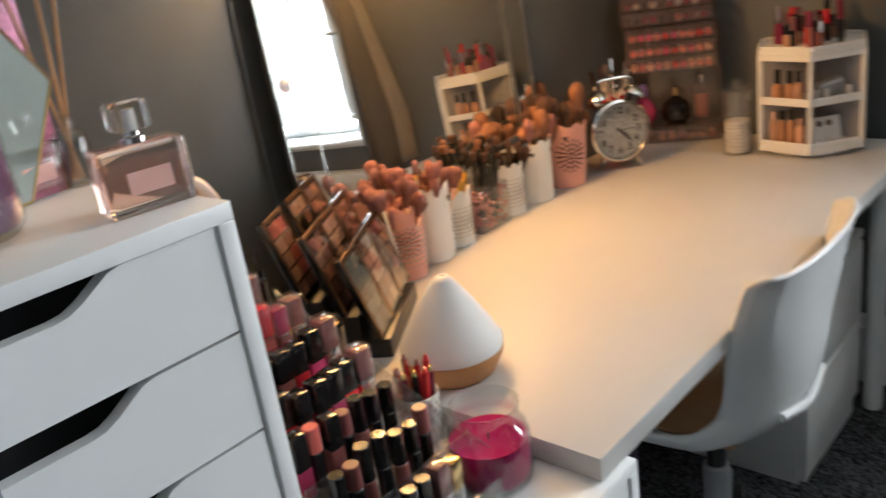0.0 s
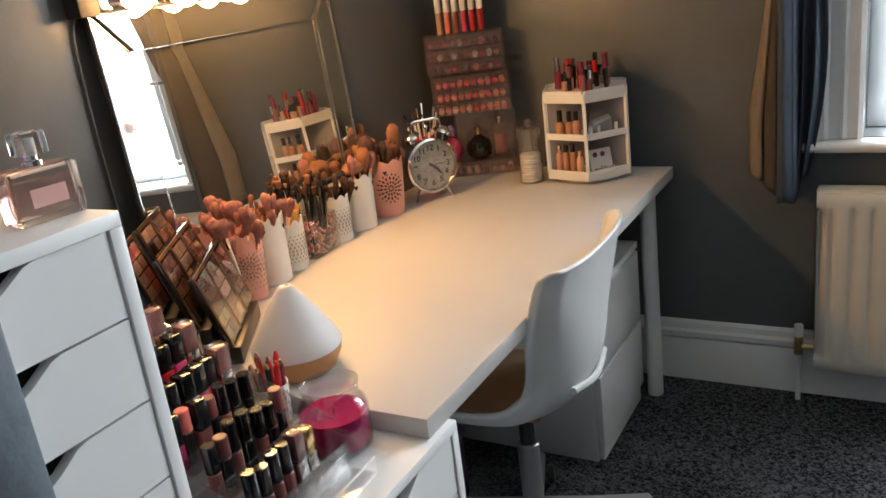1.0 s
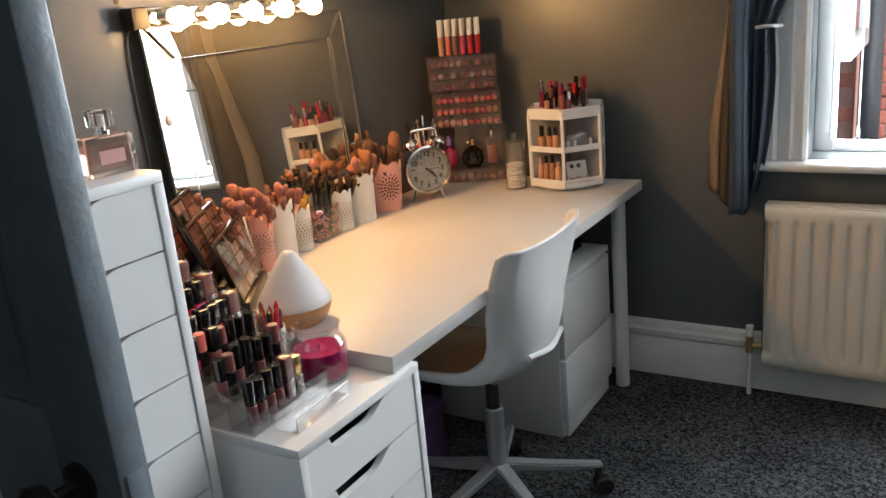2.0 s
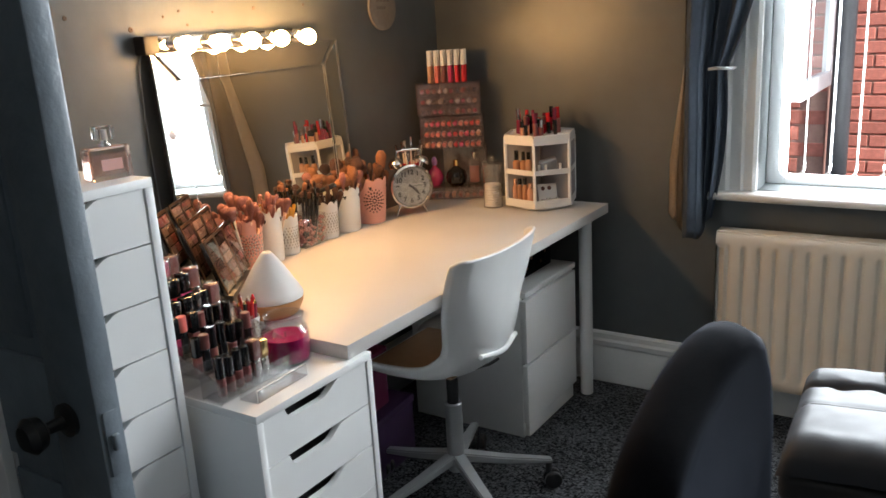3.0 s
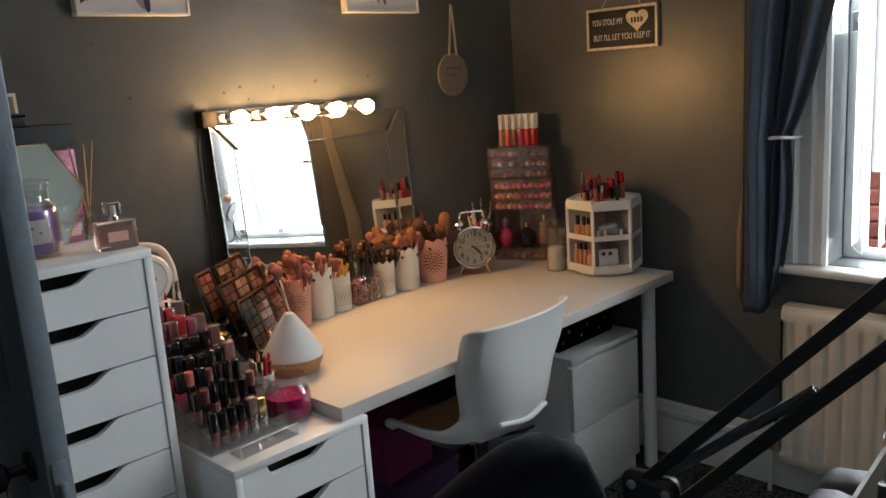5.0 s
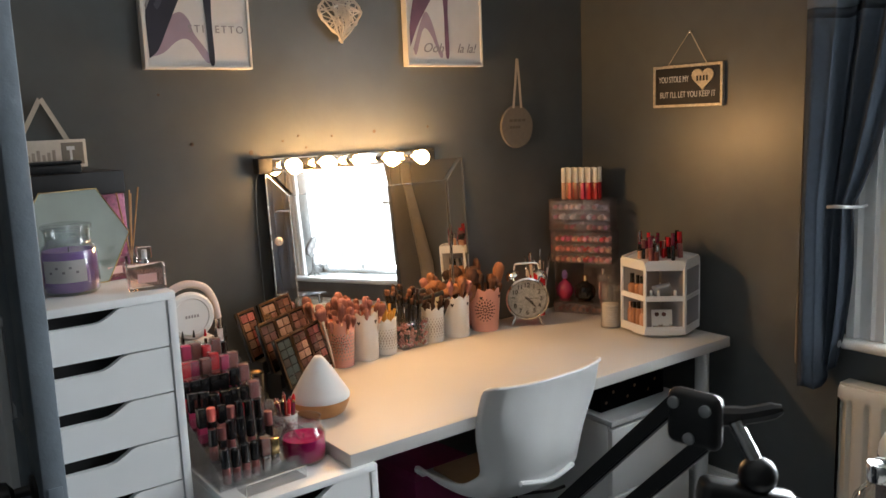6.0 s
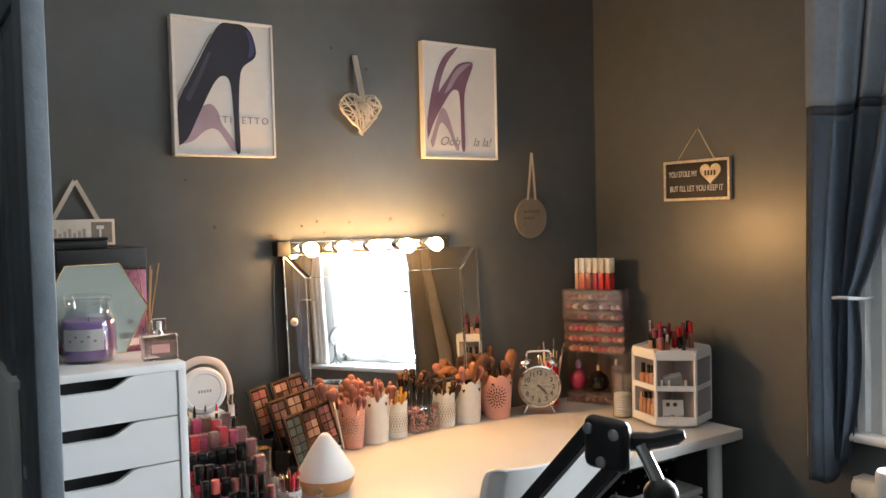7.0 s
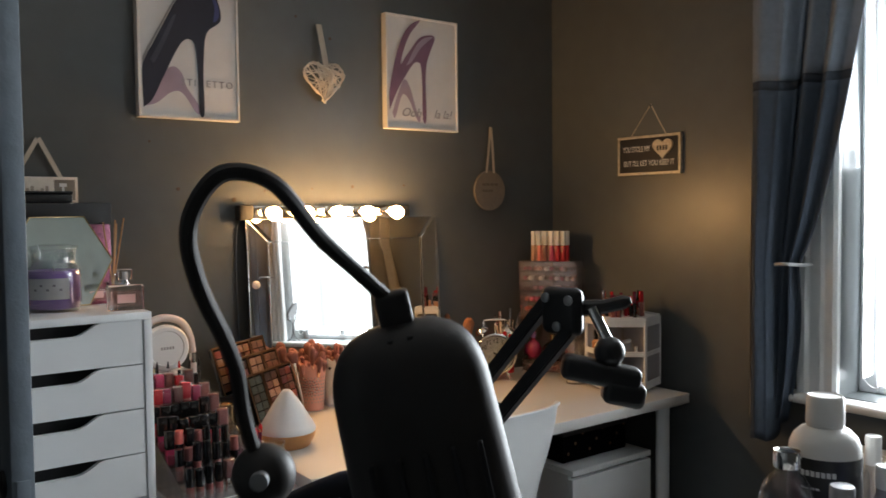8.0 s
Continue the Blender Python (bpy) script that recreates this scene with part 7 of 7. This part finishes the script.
# ---- work table by the window ----
tr = thing("table_organiser", 1.880, 0.0, 0.7755, 0, "white open organiser box holding bottles", "organiser")
for x0 in (0.0, 0.404):
    bm = B()
    prism(bm, [(-0.06, 0.0), (0.40, 0.0), (0.40, 0.150), (0.20, 0.135), (-0.06, 0.086)], x0, x0 + 0.006, FACE_X)
    part("panel", bm, M["grey_board"], tr)
for b_ in ((0.006, 0.404, -0.06, -0.054, 0, 0.075), (0.006, 0.404, 0.394, 0.40, 0, 0.098), (0.006, 0.404, 0.128, 0.134, 0, 0.098)):
    bm = B()
    box(bm, *b_, 0.0015, 1)
    part("panel", bm, M["grey_board"], tr)
bm = B()
box(bm, 0.006, 0.404, -0.054, 0.394, 0, 0.004)
part("bottom", bm, M["plastic_white"], tr)
TB = 0.780


def squeeze_bottle(x, y, r, h, body, cap, cap_r, cap_h, label, band="", name="bottle", band_top=0.70, shoulder=0.72):
    t = thing(name, x, y, TB, 0, label, "bottle")
    bm = B()
    lathe(bm, [(0, 0), (r * 0.94, 0), (r, 0.005), (r, h * shoulder), (r * 0.93, h * (shoulder + 0.10)), (max(r * 0.70, cap_r), h * (shoulder + 0.18)), (cap_r * 0.95, h * 0.96), (cap_r * 0.9, h), (0, h)], 32)
    part("body", bm, M[body], t)
    bm = B()
    lathe(bm, [(0, h + 0.0004), (cap_r, h + 0.0004), (cap_r, h + cap_h * 0.9), (cap_r * 0.92, h + cap_h), (cap_r * 0.80, h + cap_h), (cap_r * 0.78, h + cap_h * 0.97), (0, h + cap_h * 0.97)], 28)
    part("cap", bm, M["chrome" if cap == "chrome" else cap], t)
    if band:
        bm = B()
        lathe(bm, [(r + 0.0002, h * 0.16), (r + 0.0008, h * 0.16), (r + 0.0008, h * band_top), (r + 0.0002, h * band_top)], 32)
        lab = part("label_band", bm, M[band], t)
        for k in range(5):
            bm = B()
            a = radians(-118 + 14 * k)
            box(bm, r + 0.001, r + 0.0016, -0.003, 0.003, h * 0.52, h * 0.57, m=Matrix.Rotation(a, 4, "Z"))
            part("printed_mark", bm, M["paper"], lab)
    return t


t = thing("bottle", 1.912, 0.290, TB, 0, "tall white bottle with domed shoulder and black label", "bottle")
bm = B()
lathe(bm, [(0, 0), (0.050, 0), (0.053, 0.004), (0.053, 0.232), (0.0515, 0.245), (0.046, 0.258), (0.036, 0.268), (0.027, 0.272), (0.027, 0.2755), (0, 0.2755)], 36)
part("body", bm, M["pot_white"], t)
bm = B()
lathe(bm, [(0, 0.276), (0.028, 0.276), (0.0285, 0.279), (0.0275, 0.316), (0.025, 0.320), (0.022, 0.318), (0, 0.318)], 30)
part("cap", bm, M["pot_white"], t)
bm = B()
lathe(bm, [(0.0532, 0.03), (0.0538, 0.03), (0.0538, 0.231), (0.0532, 0.231)], 36)
lab = part("label_band", bm, M["black"], t)
for row_, n_ in ((0.205, 7), (0.185, 4), (0.150, 8)):
    for k in range(n_):
        bm = B()
        box(bm, 0.0539, 0.0545, -0.0028, 0.0028, row_, row_ + (0.008 if n_ == 7 else 0.003), m=Matrix.Rotation(radians(-96 + 8 * k), 4, "Z"))
        part("printed_mark", bm, M["paper"], lab)

t = thing("bottle", 1.908, 0.190, TB, 0, "clear bottle half full of rose liquid with silver cap", "bottle")
bm = B()
lathe(bm, [(0, 0), (0.036, 0), (0.040, 0.004), (0.0405, 0.160), (0.0395, 0.180), (0.034, 0.200), (0.024, 0.213), (0.0175, 0.218), (0.0175, 0.226), (0.016, 0.226), (0.016, 0.216), (0.032, 0.196), (0.0385, 0.160), (0.038, 0.006), (0, 0.005)], 34)
part("glass_body", bm, M["glass"], t, smooth=True)
bm = B()
lathe(bm, [(0, 0.0055), (0.037, 0.0065), (0.0378, 0.140), (0.036, 0.1415), (0, 0.1415)], 34)
part("liquid", bm, M["rose_liquid"], t)
bm = B()
lathe(bm, [(0, 0.2265), (0.0195, 0.2265), (0.020, 0.230), (0.020, 0.247), (0.0185, 0.251), (0.016, 0.250), (0, 0.250)], 26)
part("cap", bm, M["chrome"], t)
bm = B()
lathe(bm, [(0.0407, 0.060), (0.0412, 0.060), (0.0412, 0.120), (0.0407, 0.120)], 34)
part("label_band", bm, M["pale_pink"], t)

squeeze_bottle(1.992, 0.188, 0.026, 0.190, "blue_label", "grey_metal", 0.017, 0.030, "dark blue bottle with grey cap", "blue_label")
squeeze_bottle(1.950, 0.366, 0.022, 0.205, "acrylic", "pot_white", 0.012, 0.046, "clear spray bottle with white nozzle")
squeeze_bottle(2.002, 0.300, 0.026, 0.195, "milky_pink", "pot_white", 0.016, 0.034, "milky bottle with white cap", "blue_label")
squeeze_bottle(2.075, 0.235, 0.030, 0.215, "blue_label", "pot_white", 0.014, 0.03, "dark blue bottle with white label", "blue_label")
squeeze_bottle(2.065, 0.330, 0.026, 0.235, "acrylic", "pot_white", 0.012, 0.035, "tall clear spray bottle with white nozzle")
squeeze_bottle(2.150, 0.310, 0.030, 0.205, "grey_metal", "plastic_white", 0.016, 0.03, "silver bottle with white cap")
squeeze_bottle(2.140, 0.190, 0.024, 0.170, "pot_white", "chrome", 0.012, 0.022, "white bottle with silver cap")
squeeze_bottle(1.943, 0.085, 0.017, 0.130, "pink_glass", "plastic_white", 0.009, 0.034, "small pink spray bottle with clear nozzle")
squeeze_bottle(1.910, 0.050, 0.011, 0.075, "black_gloss", "black", 0.008, 0.035, "small black nail polish bottle")
t = thing("cosmetic_jar", 1.980, 0.010, TB, 0, "round black jar with a printed black lid", "jar")
bm = B()
cyl(bm, 0.031, 0, 0.085, 28)
part("jar", bm, M["black"], t)
bm = B()
cyl(bm, 0.032, 0.0855, 0.108, 28)
lidj = part("lid", bm, M["black_gloss"], t)
for k in range(4):
    bm = B()
    a = 0.012 * (k - 1.5)
    box(bm, -0.004 + a, 0.004 + a, -0.008, 0.006, 0.1082, 0.1088)
    part("printed_mark", bm, M["paper"], lidj)

# jointed black arm clamped to the table
arm = thing("boom_arm", 1.905, -0.42, 0.7755, 0, "black jointed boom arm with steel springs on the table", "desk arm")
J = Vector((1.872, -0.474, 1.083)) - Vector((1.905, -0.42, 0.7755))
EL = Vector((2.080, -0.452, 1.307)) - Vector((1.905, -0.42, 0.7755))
BASE = Vector((0.010, -0.09, 0.03))
bm = B()
box(bm, -0.02, 0.045, -0.13, -0.05, 0.0005, 0.028, 0.005)
part("clamp", bm, M["black"], arm)
bm = B()
tube(bm, [BASE + Vector((0, 0, -0.01)), BASE + Vector((0, 0, 0.03))], 0.014, 14)
part("swivel", bm, M["black"], arm)


def flat_bar(a, b, w, th, wdir):
    """A square bar from a to b."""
    bm = B()
    d = (b - a).normalized()
    n1 = (wdir - d * wdir.dot(d)).normalized()
    n2 = d.cross(n1)
    r = [[bm.verts.new(p + s * n1 * w / 2 + q * n2 * th / 2) for s, q in ((-1, -1), (1, -1), (1, 1), (-1, 1))] for p in (a, b)]
    for j in range(4):
        bm.faces.new((r[0][j], r[0][(j + 1) % 4], r[1][(j + 1) % 4], r[1][j]))
    bm.faces.new(r[0][::-1])
    bm.faces.new(r[1])
    bmesh.ops.bevel(bm, geom=list(bm.edges), offset=0.0015, segments=2, affect="EDGES")
    return bm


side = Vector((0.93, 0.36, 0))
for s in (-1, 1):
    part("lower_bar", flat_bar(BASE + side * 0.016 * s + Vector((0, 0, 0.02)), J + side * 0.016 * s + Vector((0, 0, -0.02 if s > 0 else 0.0)), 0.011, 0.011, side), M["black"], arm)
updir = (EL - J).normalized()
nrm = updir.cross(Vector((0, 0, 1))).normalized()
lift = nrm.cross(updir).normalized()
for s in (-1, 1):
    part("upper_bar", flat_bar(J + lift * 0.0165 * s, EL + lift * 0.0165 * s, 0.0115, 0.0115, lift), M["black"], arm)
bm = B()
n = 420
tube(bm, [J + (EL - J) * (0.12 + 0.5 * k / n) + (lift * math.cos(k * 1.25) + nrm * math.sin(k * 1.25)) * 0.0046 + lift * (0.010 - 0.020 * k / n) for k in range(n + 1)], 0.0010, 5)
part("spring", bm, M["pipe"], arm)
for c, ks in ((J, 0.027), (EL, 0.020)):
    bm = B()
    box(bm, -0.007, 0.007, -ks, ks, -ks, ks, ks * 0.35, 3, Matrix.Translation(c) @ nrm.to_track_quat("X", "Z").to_matrix().to_4x4())
    kn = part("knuckle", bm, M["black"], arm)
    for dy, dz in ((-ks * 0.6, ks * 0.55), (ks * 0.6, ks * 0.5), (0.0, -ks * 0.62)):
        bm = B()
        m = Matrix.Translation(c) @ nrm.to_track_quat("X", "Z").to_matrix().to_4x4()
        lathe(bm, [(0, 0.0072), (0.0042, 0.0072), (0.0042, 0.0092), (0.002, 0.0100), (0, 0.0100)], 12, m @ Matrix.Translation((0, dy, dz)) @ pose(0, 0, 0, 0, 90))
        lathe(bm, [(0, -0.0072), (0.0042, -0.0072), (0.0042, -0.0092), (0.002, -0.0100), (0, -0.0100)], 12, m @ Matrix.Translation((0, dy, dz)) @ pose(0, 0, 0, 0, 90))
        part("bolt", bm, M["grey_metal"], kn)
HD = EL + Vector((0.042, 0.010, -0.024))
bm = B()
tube(bm, [EL + Vector((0.027, 0.006, 0.004)), HD], 0.0048, 12)
part("head_stem", bm, M["chrome"], arm)
bm = B()
tube(bm, curve_pts([EL + Vector((0.010, 0.010, 0.002)), EL + Vector((0.026, 0.020, 0.004)), EL + Vector((0.044, 0.034, 0.010))], 4), [0.007] * 4 + [0.006] * 4 + [0.003], 10)
part("tension_knob", bm, M["black"], arm)
bm = B()
bmesh.ops.create_uvsphere(bm, u_segments=20, v_segments=14, radius=0.0125, matrix=Matrix.Translation(HD + Vector((0, 0, -0.006))))
part("ball_joint", bm, M["black"], arm)
bm = B()
box(bm, -0.034, 0.030, -0.011, 0.011, -0.034, -0.014, 0.006, 3, Matrix.Translation(HD) @ pose(0, 0, 0, 0, 12, 50))
box(bm, 0.002, 0.036, -0.012, 0.012, -0.046, -0.026, 0.006, 3, Matrix.Translation(HD) @ pose(0, 0, 0, 0, 12, 50))
part("phone_clamp", bm, M["black"], arm)

# gooseneck lamp seen from behind, at the table's near corner
lamp = thing("gooseneck_lamp", 2.36, -0.690, 0.7755, 0, "black gooseneck desk lamp with vented rounded head", "desk lamp")
O = Vector((2.36, -0.690, 0.7755))
bm = B()
lathe(bm, [(0, 0), (0.062, 0), (0.065, 0.006), (0.058, 0.018), (0.02, 0.026), (0, 0.026)], 32)
part("base", bm, M["lamp_grey"], lamp)
GN = [Vector(q) - O for q in ((2.36, -0.690, 0.79), (2.350, -0.72, 1.02), (2.325, -0.800, 1.220), (2.319, -0.834, 1.311), (2.330, -0.846, 1.346), (2.342, -0.861, 1.372), (2.346, -0.865, 1.388), (2.352, -0.861, 1.400), (2.355, -0.854, 1.403), (2.356, -0.843, 1.399), (2.349, -0.826, 1.384), (2.346, -0.808, 1.370), (2.345, -0.799, 1.363))]
bm = B()
tube(bm, curve_pts(GN, 8), 0.0025, 10)
part("gooseneck", bm, M["lamp_grey"], lamp)
bm = B()
bmesh.ops.create_uvsphere(bm, u_segments=20, v_segments=14, radius=0.0105, matrix=Matrix.Translation(Vector((2.319, -0.832, 1.306)) - O))
joint = part("neck_joint", bm, M["lamp_grey"], lamp)
bm = B()
lathe(bm, [(0, 0.0), (0.003, 0.0), (0.003, 0.002), (0, 0.0025)], 12, Matrix.Translation(Vector((2.329, -0.838, 1.308)) - O) @ pose(0, 0, 0, 90, 0, 56))
part("screw", bm, M["grey_metal"], joint)
# head: a rounded shell hanging from the hub
HC = Vector((2.345, -0.798, 1.363)) - O
bm = B()
nu, nv = 32, 16
rings = []
for j in range(nv + 1):
    f = j / nv
    zz = -0.007 - 0.085 * f ** 1.5
    prof_r = 0.0245 * (1 - (1 - min(1.0, f / 0.42)) ** 2.2) ** 0.6 * (1 + 0.12 * f) if j else 0.004
    ring = []
    for k in range(nu):
        a = 2 * math.pi * k / nu
        ex = (abs(math.cos(a)) ** 2.8 + abs(math.sin(a)) ** 2.8) ** (-1 / 2.8)
        ring.append(bm.verts.new((prof_r * ex * math.cos(a), prof_r * 0.72 * ex * math.sin(a), zz)))
    rings.append(ring)
for r0, r1 in zip(rings, rings[1:]):
    for k in range(nu):
        bm.faces.new((r0[k], r0[(k + 1) % nu], r1[(k + 1) % nu], r1[k]))
bm.faces.new(rings[0])
bm.faces.new(rings[-1][::-1])
HM = Matrix.Translation(HC) @ pose(0, 0, 0, 0, -12, 56)
bmesh.ops.transform(bm, verts=bm.verts, matrix=HM)
head = part("head_shell", bm, M["lamp_grey"], lamp, smooth=True)
bm = B()
box(bm, -0.0055, 0.0055, -0.005, 0.005, -0.010, 0.003, 0.002, 3, HM)
part("hub", bm, M["lamp_grey"], lamp)
for k in range(5):
    bm = B()
    box(bm, -0.0009, 0.0009, -0.0205, -0.0188, -0.066, -0.046, 0.0003, 1, HM @ Matrix.Translation((0.0085 * (k - 2), 0.0, 0.0)))
    part("vent_slot", bm, M["dark"], head)
for k in range(6):
    bm = B()
    a = radians(200 + 28 * k)
    box(bm, 0.010, 0.016, -0.0010, 0.0010, -0.0100, -0.0072, 0.0003, 1, HM @ Matrix.Rotation(a, 4, "Z") @ pose(0, 0, 0, 0, 14, 0))
    part("vent_slot", bm, M["dark"], head)

# ---- brick house front across the yard ----
nb = tagged(new("brick_wall"), "sunlit red brick wall of the neighbouring house", "brick wall")
nb.matrix_world = pose(1.34, 2.86, -0.5)
bm = B()
box(bm, -0.95, -0.058, 0.008, 0.20, -2.5, 5.5)
part("mortar_core", bm, M["mortar"], nb)
bm = B()
box(bm, 0.002, 0.213, 0.0, 0.10, 0.0, 0.063, 0.003, 1)
brick0 = obj("brick", bm, M["brick"])
first = True
for row in range(21):
    for k in range(6):
        ob = brick0 if first else new("brick", brick0.data)
        first = False
        ob.parent = nb
        ob.matrix_basis = pose(-1.387 + 0.2225 * k - (0.111 if row % 2 else 0.0), RB.uniform(-0.002, 0.002), 0.9 + 0.075 * row)
nb2 = tagged(new("brick_wall"), "farther red brick wall across the yard", "brick wall")
nb2.matrix_world = pose(1.25, 4.0, -0.5)
bm = B()
box(bm, -0.35, 3.5, 0.008, 0.20, -2.5, 5.5)
part("mortar_core", bm, M["mortar"], nb2)
for row in range(20):
    for k in range(11):
        ob = new("brick", brick0.data)
        ob.parent = nb2
        ob.matrix_basis = pose(-0.35 + 0.2225 * k - (0.111 if row % 2 else 0.0) + 0.111, RB.uniform(-0.002, 0.002), 0.7 + 0.075 * row)
dp = thing("drain_pipe", 1.345, 2.81, -3.0, 0, "dark grey cast drain pipe on the brick wall", "drain pipe")
bm = B()
tube(bm, [(0, 0, 0.0), (0, 0, 8.0)], 0.045, 16)
part("pipe", bm, M["pipe"], dp)
for z in (3.2, 4.6):
    bm = B()
    tube(bm, [(0, 0, z), (0, 0, z + 0.09)], 0.055, 16)
    part("collar", bm, M["pipe"], dp)
